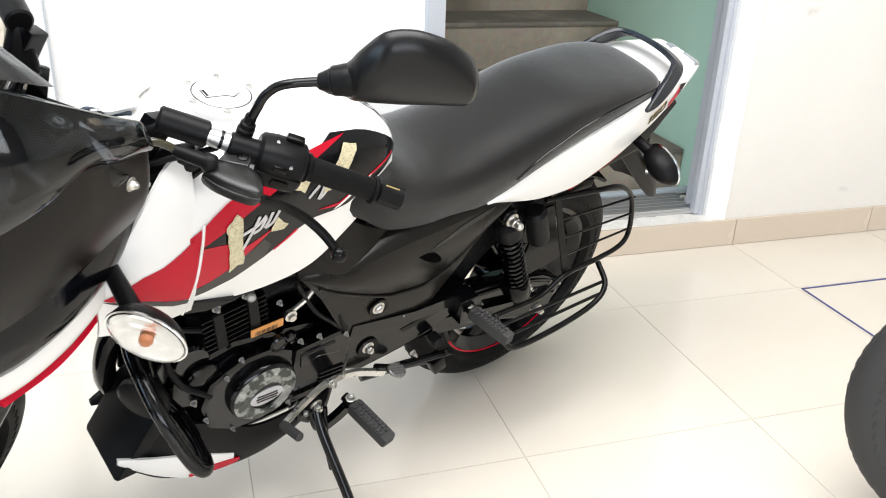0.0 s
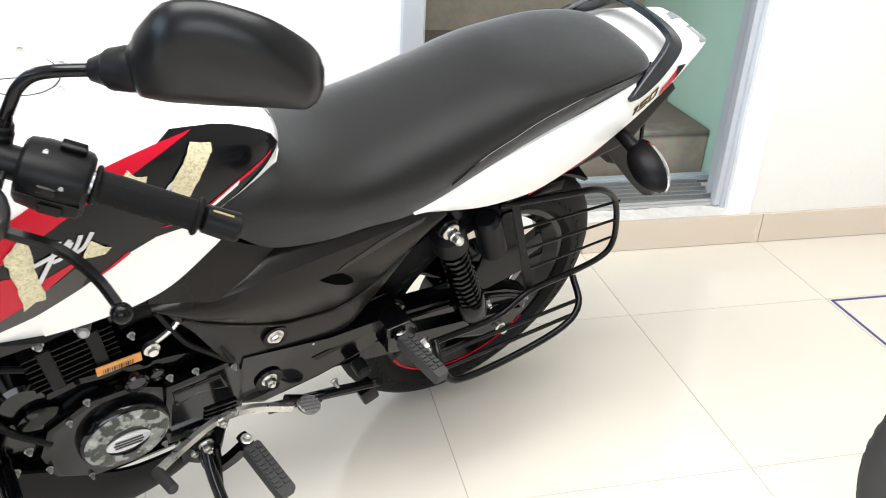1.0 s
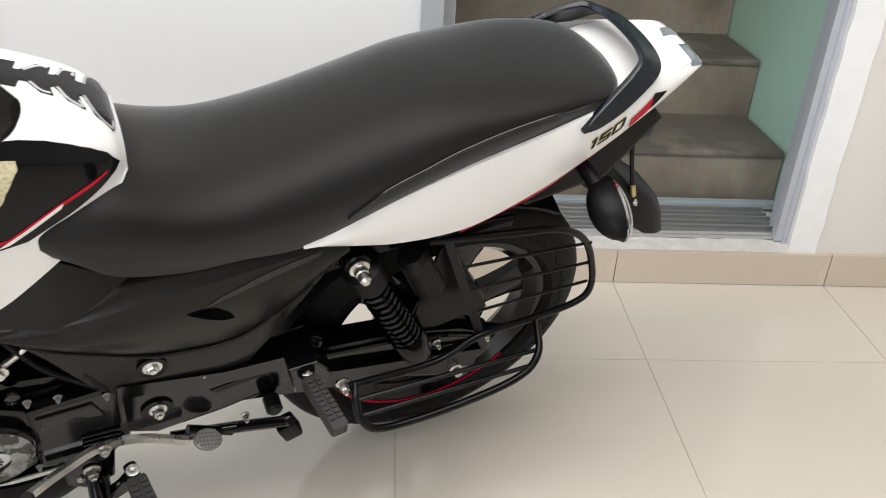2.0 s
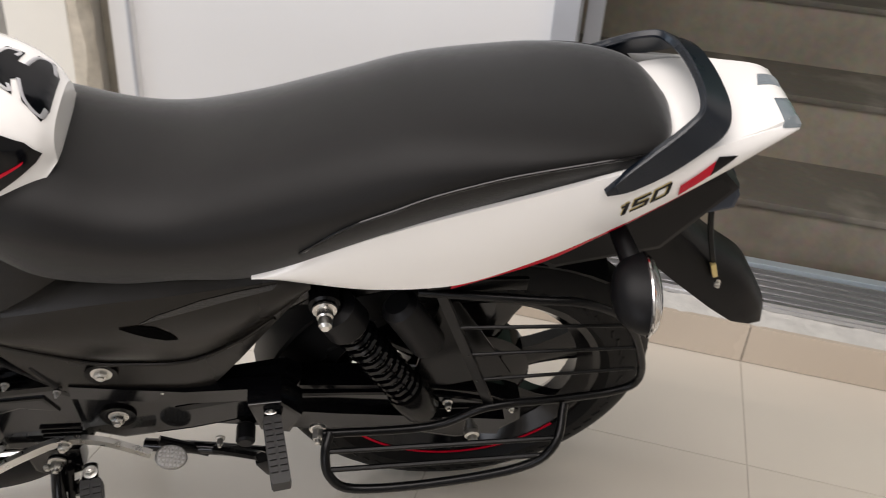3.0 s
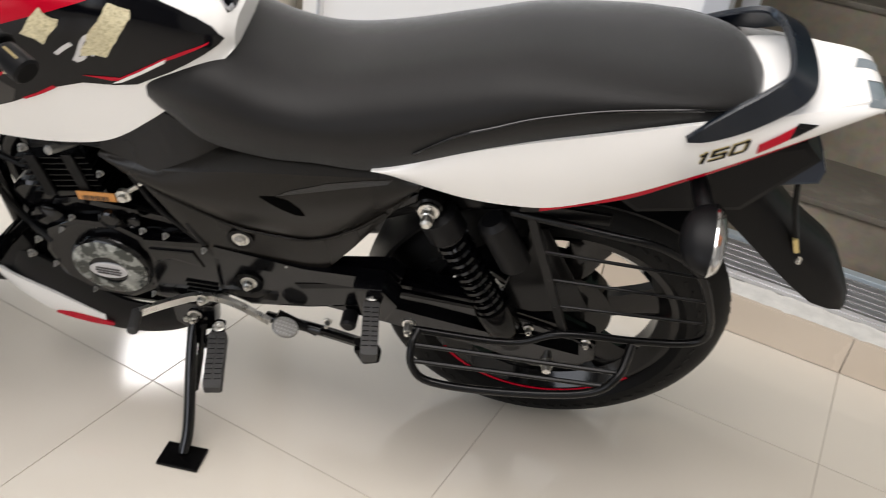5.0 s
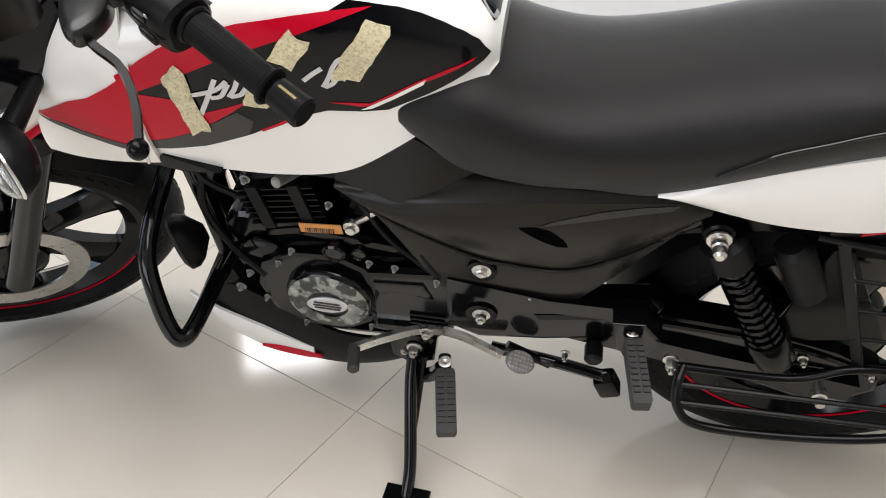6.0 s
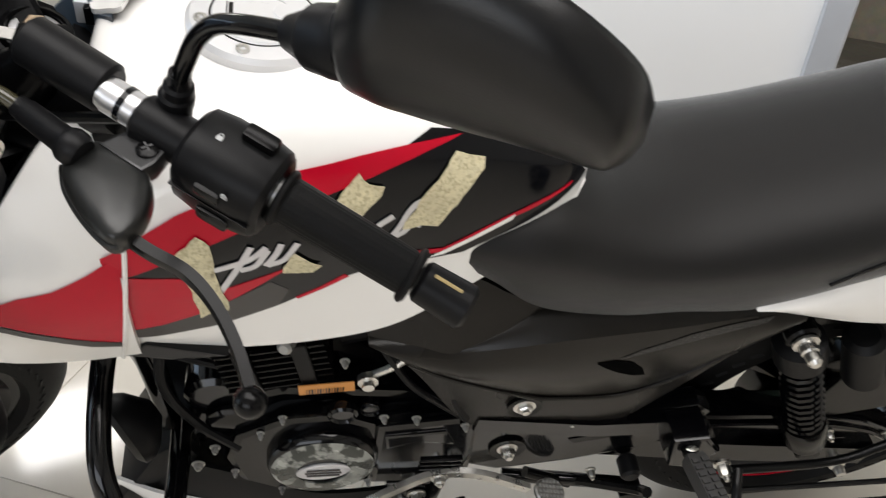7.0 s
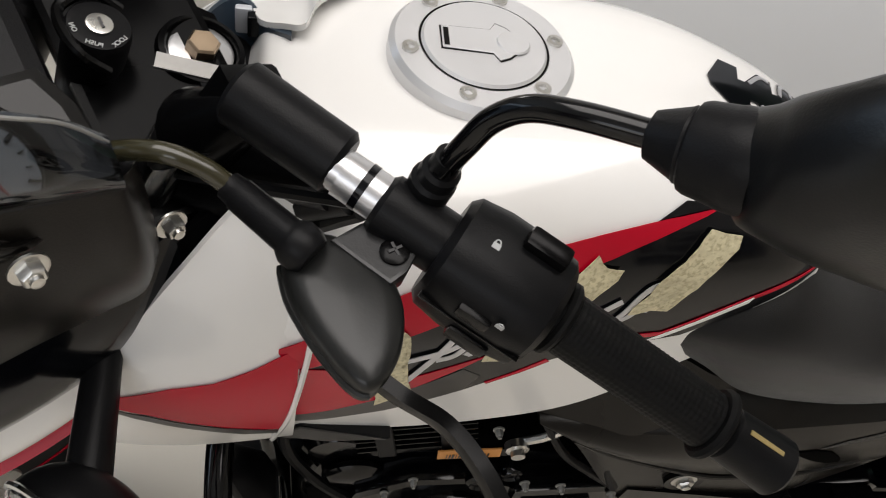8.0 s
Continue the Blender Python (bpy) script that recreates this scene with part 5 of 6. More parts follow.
def ragged(outline):
    """A torn outline: each side broken into small uneven steps."""
    out = []
    for (x0, z0), (x1, z1) in zip(outline, outline[1:] + outline[:1]):
        n = max(int(math.hypot(x1 - x0, z1 - z0) / 0.006), 1)
        for k in range(n):
            t = k / n
            out.append((x0 + (x1 - x0) * t + tear.uniform(-0.0013, 0.0013), z0 + (z1 - z0) * t + tear.uniform(-0.0013, 0.0013)))
    return out


# masking tape and the half hidden script
for o in ([(-0.662, 0.877), (-0.650, 0.875), (-0.637, 0.871), (-0.636, 0.862), (-0.652, 0.838), (-0.670, 0.809), (-0.686, 0.813), (-0.703, 0.811), (-0.690, 0.838)], [(-0.743, 0.871), (-0.733, 0.862), (-0.721, 0.857), (-0.728, 0.846), (-0.744, 0.826), (-0.752, 0.834), (-0.768, 0.840), (-0.755, 0.858)], [(-0.868, 0.836), (-0.857, 0.827), (-0.857, 0.800), (-0.862, 0.792), (-0.846, 0.752), (-0.847, 0.738), (-0.858, 0.741), (-0.870, 0.732), (-0.876, 0.780), (-0.885, 0.818)], [(-0.793, 0.804), (-0.781, 0.790), (-0.770, 0.781), (-0.778, 0.774), (-0.803, 0.781)]):
    decal("tape", ragged(o), 0.0040, TAPE, tank, "crumpled strip of masking tape", 3)


def stroke(pts, w):
    q = spline(pts, 5)
    left, right = [], []
    for i, p in enumerate(q):
        t = q[min(i + 1, len(q) - 1)] - q[max(i - 1, 0)]
        t = t / (np.linalg.norm(t) + 1e-9)
        n = np.array((-t[1], t[0])) * w * 0.5
        left.append(tuple(p + n))
        right.append(tuple(p - n))
    return left + right[::-1]


for pts in ([(-0.860, 0.796), (-0.845, 0.799), (-0.828, 0.804), (-0.815, 0.815)], [(-0.857, 0.758), (-0.838, 0.795), (-0.827, 0.818)], [(-0.836, 0.792), (-0.824, 0.795), (-0.814, 0.811)], [(-0.816, 0.793), (-0.808, 0.804), (-0.803, 0.816)], [(-0.814, 0.793), (-0.801, 0.797), (-0.790, 0.814)], [(-0.732, 0.812), (-0.722, 0.820), (-0.711, 0.827)], [(-0.711, 0.802), (-0.704, 0.815), (-0.698, 0.829), (-0.691, 0.837), (-0.680, 0.839)], [(-0.709, 0.802), (-0.699, 0.808), (-0.692, 0.822)], [(-0.696, 0.815), (-0.686, 0.820), (-0.681, 0.830), (-0.679, 0.838)], [(-0.689, 0.811), (-0.681, 0.822), (-0.675, 0.834)], [(-0.680, 0.824), (-0.673, 0.835), (-0.667, 0.847)]):
    decal("script_stroke", stroke(pts, 0.0056), 0.0030, SILVER_DECAL, tank, "silver script stroke", 1)

# filler cap: it lies on the crown of the tank
CAP = Matrix.Translation((-0.8165, 0.0, 0.9245)) @ Matrix.Rotation(radians(1.0), 4, "Y")
cap = grp("filler_cap", "round brushed silver filler cap with six screws")


def cap_part(name, bm, mat, label=""):
    bm.transform(CAP)
    return part(name, bm, mat, cap, label)


cap_part("flange", lathe([(0.0625, -0.016), (0.0625, 0.001), (0.0590, 0.005), (0.0440, 0.006), (0.0430, 0.003), (0.0, 0.003)], (0, 0, 0), (0, 0, 1), 56), CAP_ALU)
cap_part("gap_ring", lathe([(0.0436, 0.0062), (0.0424, 0.0062)], (0, 0, 0), (0, 0, 1), 56), SATIN)
cap_part("lid", lathe([(0.0422, 0.002), (0.0422, 0.0062), (0.0405, 0.0080), (0.0, 0.0085)], (0, 0, 0), (0, 0, 1), 56), CAP_ALU)
FLAP = [(-0.029, -0.0105), (0.004, -0.0115), (0.008, -0.018), (0.015, -0.0145), (0.021, -0.008), (0.021, 0.008), (0.015, 0.0145), (0.008, 0.018), (0.004, 0.0115), (-0.029, 0.0105)]
cap_part("flap_gap", plate([(x * 1.035, y * 1.07) for x, y in FLAP], 0.0080, 0.00875, 0, "xy"), SATIN)
cap_part("key_flap", plate(FLAP, 0.0082, 0.0094, 0.0004, "xy"), CAP_ALU, "hinged key flap")
cap_part("key_slot", box((-0.0262, 0, 0.0095), (0.0035, 0.017, 0.0006)), SATIN)
cap_part("key_hollow", lathe([(0.0115, 0.0094), (0.0105, 0.0104), (0.006, 0.0100), (0.0, 0.0096)], (0.0185, 0, 0), (0, 0, 1), 20), CAP_ALU)
for k in range(6):
    a = radians(12 + 60 * k)
    p = (0.0507 * math.cos(a), 0.0507 * math.sin(a), 0.0045)
    cap_part("screw", lathe([(0.0055, 0), (0.0055, 0.003), (0.003, 0.0032), (0.003, 0.0010), (0.0, 0.0010)], p, (0, 0, 1), 12), STEEL)
# knee pad sticker on the tank crown behind the cap
TOP_TREE = tree_of(tank)


def crown_decal(name, outline, lift, mat, label):
    bm = bmesh.new()
    bm.faces.new([bm.verts.new((x + 0.0122 * min(max((x + 0.72) / 0.19, 0.0), 1.0), y, 1.2)) for x, y in outline])
    bmesh.ops.triangulate(bm, faces=bm.faces)
    for _ in range(3):
        long_edges = [e for e in bm.edges if e.calc_length() > 0.010]
        if long_edges:
            bmesh.ops.subdivide_edges(bm, edges=long_edges, cuts=1)
            bmesh.ops.triangulate(bm, faces=bm.faces)
    for v in bm.verts:
        hit, _, _, _ = TOP_TREE.ray_cast(v.co, Vector((0, 0, -1)))
        v.co = (hit or Vector((v.co.x, v.co.y, 0.84))) + Vector((0, 0, lift))
    made = bmesh.ops.extrude_face_region(bm, geom=list(bm.faces))
    for v in [g for g in made["geom"] if isinstance(g, bmesh.types.BMVert)]:
        v.co.z += 0.0012
    return part(name, bm, mat, tank, label, 60)


PAD = [(-0.655, 0.008), (-0.640, 0.030), (-0.624, 0.029), (-0.628, 0.014), (-0.622, 0.014), (-0.604, 0.033), (-0.591, 0.032), (-0.595, 0.0165), (-0.589, 0.0175), (-0.581, 0.0375), (-0.566, 0.039), (-0.5690, 0.0190), (-0.562, 0.0187), (-0.556, 0.047), (-0.543, 0.052), (-0.5365, 0.031), (-0.5365, -0.028), (-0.541, -0.047), (-0.5565, -0.037), (-0.5655, -0.0075), (-0.5695, -0.0120), (-0.565, -0.034), (-0.581, -0.027), (-0.5915, -0.0055), (-0.5955, -0.0075), (-0.594, -0.024), (-0.606, -0.022), (-0.617, -0.006), (-0.624, -0.006), (-0.628, -0.020), (-0.644, -0.018), (-0.655, -0.002)]
crown_decal("tank_pad", PAD, 0.0008, DECAL_BLACK, "black arrow shaped tank pad")
for pts in ([(-0.561, 0.0185), (-0.5548, 0.0425), (-0.5440, 0.0470), (-0.5390, 0.030)], [(-0.5636, -0.0075), (-0.5550, -0.0335), (-0.5420, -0.0430), (-0.5385, -0.029)], [(-0.5865, 0.0185), (-0.5795, 0.0335), (-0.5690, 0.0355), (-0.5710, 0.0265)], [(-0.5886, -0.0065), (-0.5800, -0.0245), (-0.5675, -0.0310), (-0.5700, -0.0220)], [(-0.618, 0.0145), (-0.603, 0.0290), (-0.594, 0.0290)], [(-0.614, -0.007), (-0.605, -0.0195), (-0.596, -0.0215)]):
    crown_decal("pad_edge", stroke(pts, 0.0032), 0.0014, SILVER_DECAL, "silver edge of the tank pad")

# stripe and the number 150 on the cowl
TAIL_TREE = tree_of(tail)
decal("stripe_red", [(0.167, 0.824), (0.165, 0.839), (0.203, 0.865), (0.200, 0.848)], 0.0016, RED, tail, "red stripe", 3, TAIL_TREE)
decal("stripe_black", [(0.200, 0.848), (0.203, 0.865), (0.206, 0.869), (0.231, 0.868)], 0.0018, DECAL_BLACK, tail, "black stripe end", 3, TAIL_TREE)

DECK_TREE = tree_of(deck, tail)
for corner, way in ((((0.296, -0.045, 0.90), (0.318, -0.045, 0.90), (0.322, -0.068, 0.875), (0.286, -0.071, 0.876)), (-0.25, 0.75, -0.6)), (((0.284, -0.012, 0.90), (0.312, -0.014, 0.90), (0.3185, 0.008, 0.885), (0.290, 0.008, 0.885)), (-0.1, -0.1, -0.98))):
    corner = [Vector(p) for p in corner]
    way = Vector(way).normalized()
    bm = bmesh.new()
    rows = []
    for i in range(9):
        row = []
        for k in range(9):
            p = corner[0].lerp(corner[1], i / 8).lerp(corner[3].lerp(corner[2], i / 8), k / 8)
            hit, _, _, _ = DECK_TREE.ray_cast(p - way * 0.2, way)
            row.append(bm.verts.new(hit - way * (0.0020 if k % 2 else 0.0008)) if hit and (hit - p).length < 0.045 else None)
        rows.append(row)
    for a, b in zip(rows, rows[1:]):
        for k in range(8):
            four = (a[k], b[k], b[k + 1], a[k + 1])
            if all(four):
                bm.faces.new(four)
    made = bmesh.ops.extrude_face_region(bm, geom=list(bm.faces))
    for v in [g for g in made["geom"] if isinstance(g, bmesh.types.BMVert)]:
        v.co += way * 0.006
    part("lamp_lens", bm, SMOKE_LENS, tail, "clear grey ribbed tail lamp lens")


def digit(cells, dx, dz, lift, mat, label):
    """Block strokes: each cell is a0, a1 along the line and b0, b1 up it."""
    for a0, a1, b0, b1 in cells:
        quad = [(0.1015 + dx + 0.93 * a + 0.0015 * b, 0.802 + dz + 0.47 * a + 0.0185 * b) for a, b in ((a0, b0), (a1, b0), (a1, b1), (a0, b1))]
        decal("digit_stroke", quad, lift, mat, tail, label, 2, TAIL_TREE, 0.0004)


ONE = [(0.0, 0.005, 0.0, 1.0), (-0.004, 0.0, 0.72, 0.90)]
FIVE = [(0.010, 0.030, 0.84, 1.0), (0.010, 0.0145, 0.56, 0.84), (0.010, 0.030, 0.42, 0.57), (0.0255, 0.030, 0.15, 0.42), (0.010, 0.030, 0.0, 0.15)]
ZERO = [(0.034, 0.054, 0.85, 1.0), (0.034, 0.0385, 0.15, 0.85), (0.0505, 0.055, 0.12, 0.88), (0.034, 0.053, 0.0, 0.15)]
for cells, word in ((ONE, "1"), (FIVE, "5"), (ZERO, "0")):
    digit(cells, -0.0010, 0.0010, 0.0005, GOLD_DECAL, "gold edge of the figure " + word)
    digit(cells, 0.0, 0.0, 0.0012, DECAL_BLACK, "black block figure " + word)

# -- front end --
IGN = Vector((-1.0545, 0.0050, 0.930))
NUT = Vector((-0.9975, -0.0085, 0.898))
fork = grp("front_fork", "black telescopic front fork")


def along(s, y):
    """A point on a fork leg: s metres below the top clamp."""
    return Vector((-1.047 - s * math.sin(radians(RAKE)), y, 0.935 - s * math.cos(radians(RAKE))))


for sy in (-1, 1):
    sp("stanchion", rod(along(-0.02, sy * 0.088), along(0.34, sy * 0.088), 0.0155, 18), CHROME, fork)
    sp("slider", rod(along(0.30, sy * 0.088), along(0.73, sy * 0.088), 0.024, 20, bev=0.004), GLOSS, fork)
    sp("dust_seal", rod(along(0.285, sy * 0.088), along(0.33, sy * 0.088), 0.028, 20, bev=0.004), PLASTIC, fork)
    sp("upper_cover", rod(along(0.06, sy * 0.088), along(0.27, sy * 0.088), 0.027, 20, bev=0.005), PLASTIC, fork)
sp("top_clamp", plate([(-1.080, -0.115), (-1.080, 0.115), (-1.020, 0.115), (-0.985, 0.03), (-0.985, -0.03), (-1.020, -0.115)], 0.872, 0.902, 0.006, "xy"), CLAMP, fork)
sp("clamp_web", plate([(-1.0, -0.060), (-1.0, 0.060), (-0.972, 0.028), (-0.972, -0.028)], 0.858, 0.884, 0.004, "xy"), CLAMP, fork)
sp("lower_clamp", plate([(-1.20, -0.115), (-1.20, 0.115), (-1.13, 0.115), (-1.10, 0.0), (-1.13, -0.115)], 0.690, 0.725, 0.006, "xy"), SATIN, fork)
sp("stem_nut", lathe([(0.0108, 0.002), (0.0108, 0.010), (0.0092, 0.0115), (0.0, 0.0115)], NUT, (math.sin(radians(RAKE)) * 0.5, 0, 1), 6), ZINC, fork, "yellowish steering stem nut")
sp("boss", lathe([(0.0225, -0.012), (0.0225, 0.004), (0.0240, 0.006), (0.0275, 0.005), (0.0290, 0.0), (0.0300, -0.016)], NUT - Vector((0, 0, 0.001)), (math.sin(radians(RAKE)) * 0.5, 0, 1), 32), CLAMP, fork, "raised boss round the stem nut", 50)
for sy in (-1, 1):
    sp("web", plate([(-1.036, 0.900), (-0.998, 0.896), (-1.000, 0.948), (-1.024, 0.964)], sy * 0.070, sy * 0.078, 0.002), CLAMP, fork)
sp("stem_washer", lathe([(0.021, -0.004), (0.021, 0.002), (0.019, 0.003), (0.0, 0.003)], NUT - Vector((0, 0, 0.001)), (math.sin(radians(RAKE)) * 0.5, 0, 1), 28), ALU, fork)
ign = sp("ignition_lock", lathe([(0.0185, -0.07), (0.0195, -0.002), (0.0180, 0.002), (0.0125, 0.003), (0.0, 0.002)], IGN, (math.sin(radians(RAKE)) * 0.6, 0, 1), 28), PLASTIC, None, "black ignition lock with a silver barrel")
sp("barrel", lathe([(0.0078, 0.0), (0.0078, 0.004), (0.006, 0.0045), (0.0, 0.0040)], IGN, (math.sin(radians(RAKE)) * 0.6, 0, 1), 20), STEEL, ign)
sp("key_slot", box(IGN + Vector((0.002, 0, 0.0042)), (0.0016, 0.008, 0.0012)), DECAL_BLACK, ign)
sp("guard", tube([IGN + Vector(p) for p in ((-0.004, -0.022, -0.012), (-0.016, -0.018, 0.004), (-0.020, 0.0, 0.006), (-0.016, 0.018, 0.004), (0.004, 0.024, 0.002), (0.018, 0.016, -0.010))], 0.0036, 8), SATIN, ign)
for sy in (-1, 1):
    bar = hp("handlebar", rod((-1.026, sy * 0.106, 1.016), (-0.994, sy * 0.162, 1.012), 0.0178, 24, bev=0.003), PLASTIC, None, "black clip-on handlebar")
    hp("clamp", rod(along(-0.02, sy * 0.088), (-1.018, sy * 0.116, 1.008), 0.026, 20, 0.012, bev=0.003), CLAMP, bar)
    hp("gusset", plate([(-1.052, 0.962), (-1.010, 0.965), (-0.995, 0.998), (-1.026, 1.012)], sy * 0.086, sy * 0.112, 0.004), CLAMP, bar)
    hp("bar_tube", rod((-1.003, sy * 0.156, 1.0155), (-0.922, sy * 0.285, 1.0015), 0.0115, 16), ALU, bar, "bright aluminium bar")
    hp("ring", rod((-0.997, sy * 0.167, 1.0150), (-0.980, sy * 0.195, 1.0125), 0.0125, 20), ALU, bar)
    hp("band", rod((-0.9915, sy * 0.176, 1.0143), (-0.9895, sy * 0.1795, 1.0140), 0.0129, 20), DECAL_BLACK, bar)
    g0, g1 = Vector((-0.930, sy * 0.273, 1.0025)), Vector((-0.874, sy * 0.361, 0.990))
    grip = hp("grip", rod(g0, g1, 0.0165, 22, 0.0155, bev=0.002), RUBBER, bar, "black knurled rubber grip")
    ga, gu, gv = basis(g1 - g0)
    bm = bmesh.new()
    rings = []
    for k in range(121):
        c = g0.lerp(g1, 0.07 + 0.86 * k / 120)
        ring = []
        for i in range(112):
            a = 2 * math.pi * i / 112
            r = 0.01665 - 0.0012 * 0.5 * k / 120 + 0.00026 * math.sin(14 * a + k * 0.785) * math.sin(14 * a - k * 0.785)
            ring.append(c + gu * (r * math.cos(a)) + gv * (r * math.sin(a)))
        rings.append(ring)
    loft(bm, rings)
    hp("grip_knurl", bm, RUBBER, bar, "fine diamond knurl of the grip", 60)
    hp("flange", rod(g1 - (g1 - g0).normalized() * 0.006, g1, 0.0205, 22, bev=0.002), RUBBER, bar)
    hp("inner_flange", rod(g0, g0 + (g1 - g0).normalized() * 0.006, 0.0205, 22, bev=0.002), RUBBER, bar)
    hp("bar_end", rod(g1 + (g1 - g0).normalized() * 0.002, g1 + (g1 - g0).normalized() * 0.042, 0.0150, 22, 0.0165, bev=0.003), PLASTIC, bar, "black bar end weight")
    ex = (g1 - g0).normalized()
    ey = Vector((0, 0, 1)).cross(ex).normalized()
    em = Matrix((ex, ey, ex.cross(ey))).transposed().to_4x4()
    em.translation = g1 + ex * 0.020 + ex.cross(ey) * 0.0158
    hp("strip", box((0, 0, 0), (0.021, 0.0026, 0.0008), 0.0002, em), ORANGE_GOLD, bar, "narrow gold strip")
GD = (Vector((-0.876, -0.361, 0.996)) - Vector((-0.945, -0.247, 1.0045))).normalized()
SWM = Matrix.Translation(Vector((-0.949, -0.243, 1.002))) @ GD.to_track_quat("X", "Z").to_matrix().to_4x4()


def sw(name, bm, mat, parent=None, label=""):
    bm.transform(SWM)
    return hp(name, bm, mat, parent, label)


bm = bmesh.new()
pod = []
for x, k in ((-0.030, 0.80), (-0.026, 0.93), (-0.010, 1.0), (0.018, 1.0), (0.030, 0.94), (0.034, 0.80)):
    ring = []
    for i in range(20):
        t = 2 * math.pi * (i + 0.5) / 20
        c, s = math.cos(t), math.sin(t)
        ring.append(Vector((x, 0.031 * k * math.copysign(abs(c) ** 0.75, c), 0.034 * k * math.copysign(abs(s) ** 0.75, s) - 0.002)))
    pod.append(ring)
loft(bm, pod)
switch = sw("switch_pod", bm, PLASTIC, None, "black left switch pod with grey symbols")
sw("seam", box((0.002, 0.0, 0.001), (0.058, 0.0635, 0.0012), 0.0003), SATIN, switch)
sw("rocker", box((0.012, 0.012, 0.033), (0.024, 0.012, 0.010), 0.003), SATIN, switch)
sw("horn_button", box((0.006, -0.029, -0.012), (0.024, 0.010, 0.014), 0.004), SATIN, switch)
sw("slider", box((0.0, -0.029, 0.012), (0.018, 0.006, 0.010), 0.002), SATIN, switch)
for p, up in (((-0.010, -0.0015, 0.0318), (0, 1, 0)), ((0.012, -0.0300, 0.020), (0, 0, 1))):
    base, up = Vector(p), Vector(up)
    sw("symbol", box(base, (0.0042, 0.0032 if up.y else 0.0006, 0.0006 if up.y else 0.0032)), DIAL, switch, "pale grey lock symbol")
    sw("symbol_arc", tube([base + Vector((0.0014 * math.cos(a), 0, 0)) + up * (0.0016 + 0.0020 * math.sin(a)) for a in [math.pi * k / 6 for k in range(7)]], 0.0004, 6), DIAL, switch)
perch = hp("clutch_perch", rod((-0.986, -0.186, 1.0115), (-0.955, -0.236, 1.0065), 0.0168, 22, bev=0.003), PLASTIC, None, "black clutch perch with a rubber boot and lever")


def tilted(outline, layers, base, rise):
    """A rounded slab on an (x, y) outline; its face rises outboard. layers: size, height."""
    cx, cy = np.mean(outline, axis=0)
    bm = bmesh.new()
    return loft(bm, [[Vector((cx + (x - cx) * k, cy + (y - cy) * k, base + h + rise * (-0.19 - (cy + (y - cy) * k)))) for x, y in outline] for k, h in layers])


BRACKET = [(-1.017, -0.194), (-0.999, -0.1915), (-0.984, -0.1935), (-0.970, -0.204), (-0.976, -0.215), (-0.9926, -0.2266), (-1.003, -0.229), (-1.010, -0.212)]
hp("casting", tilted(BRACKET, ((0.94, -0.016), (1.0, -0.013), (1.0, 0.0), (0.95, 0.003), (0.86, 0.0035)), 1.004, 0.22), CAST, perch, "cast grey-black lever bracket")
SHIELD = [tuple(p) for p in spline([(-1.040, -0.192), (-1.022, -0.185), (-1.010, -0.1915), (-1.003, -0.208), (-0.998, -0.2246), (-1.002, -0.243), (-1.014, -0.260), (-1.030, -0.270), (-1.040, -0.267), (-1.0455, -0.243), (-1.0465, -0.216), (-1.043, -0.199), (-1.040, -0.192)], 4)[:-1]]
hp("boot", tilted(SHIELD, ((0.93, -0.018), (1.0, -0.013), (1.0, -0.002), (0.965, 0.0035), (0.90, 0.0062), (0.60, 0.0085), (0.02, 0.0092)), 0.9985, 0.23), BOOT, perch, "matt black rubber lever boot", 60)
hp("boot_rim", tube([(x, y, 0.9985 - 0.004 + 0.23 * (-0.19 - y)) for x, y in SHIELD[30:48]], 0.0022, 8, smooth=False), BOOT, perch)
hp("screw", lathe([(0.0075, 0), (0.0075, 0.003), (0.005, 0.0045), (0.0, 0.0048)], (-0.9925, -0.2145, 1.0110), (0, 0.22, 1), 20), SATIN, perch, "cross head screw")
hp("screw_cross", box((-0.9925, -0.2135, 1.0160), (0.0075, 0.0014, 0.0010)), DECAL_BLACK, perch)
hp("screw_cross", box((-0.9925, -0.2135, 1.0160), (0.0014, 0.0075, 0.0010)), DECAL_BLACK, perch)
hp("lever", sweep([(-1.034, -0.246, 1.003), (-1.021, -0.274, 1.003), (-1.005, -0.296, 0.996), (-0.999, -0.322, 0.994), (-0.999, -0.350, 0.990), (-1.003, -0.376, 0.984)], [(-0.0035, -0.0052), (0.0035, -0.0052), (0.0045, 0.0), (0.0035, 0.0052), (-0.0035, 0.0052), (-0.0045, 0.0)], 6), SATIN, perch, "satin black clutch lever")
bm = bmesh.new()
bmesh.ops.create_uvsphere(bm, u_segments=18, v_segments=12, radius=0.0105)
bmesh.ops.translate(bm, verts=bm.verts, vec=(-1.006, -0.384, 0.982))
hp("lever_ball", bm, SATIN, perch)
hp("cable_boot", lathe([(0.0100, -0.004), (0.0122, 0.0), (0.0124, 0.007), (0.0108, 0.010), (0.0094, 0.012), (0.0086, 0.042), (0.0078, 0.043), (0.0072, 0.049)], (-1.030, -0.196, 1.010), (-0.020, 0.046, 0.002), 16), PLASTIC, perch, "rubber cable sleeve")
hp("cable", tube([(-1.047, -0.156, 1.011), (-1.058, -0.142, 1.019), (-1.075, -0.128, 1.022), (-1.096, -0.108, 1.000), (-1.108, -0.085, 0.955), (-1.10, -0.05, 0.90)], 0.0052, 12), CABLE, perch, "olive black clutch cable")
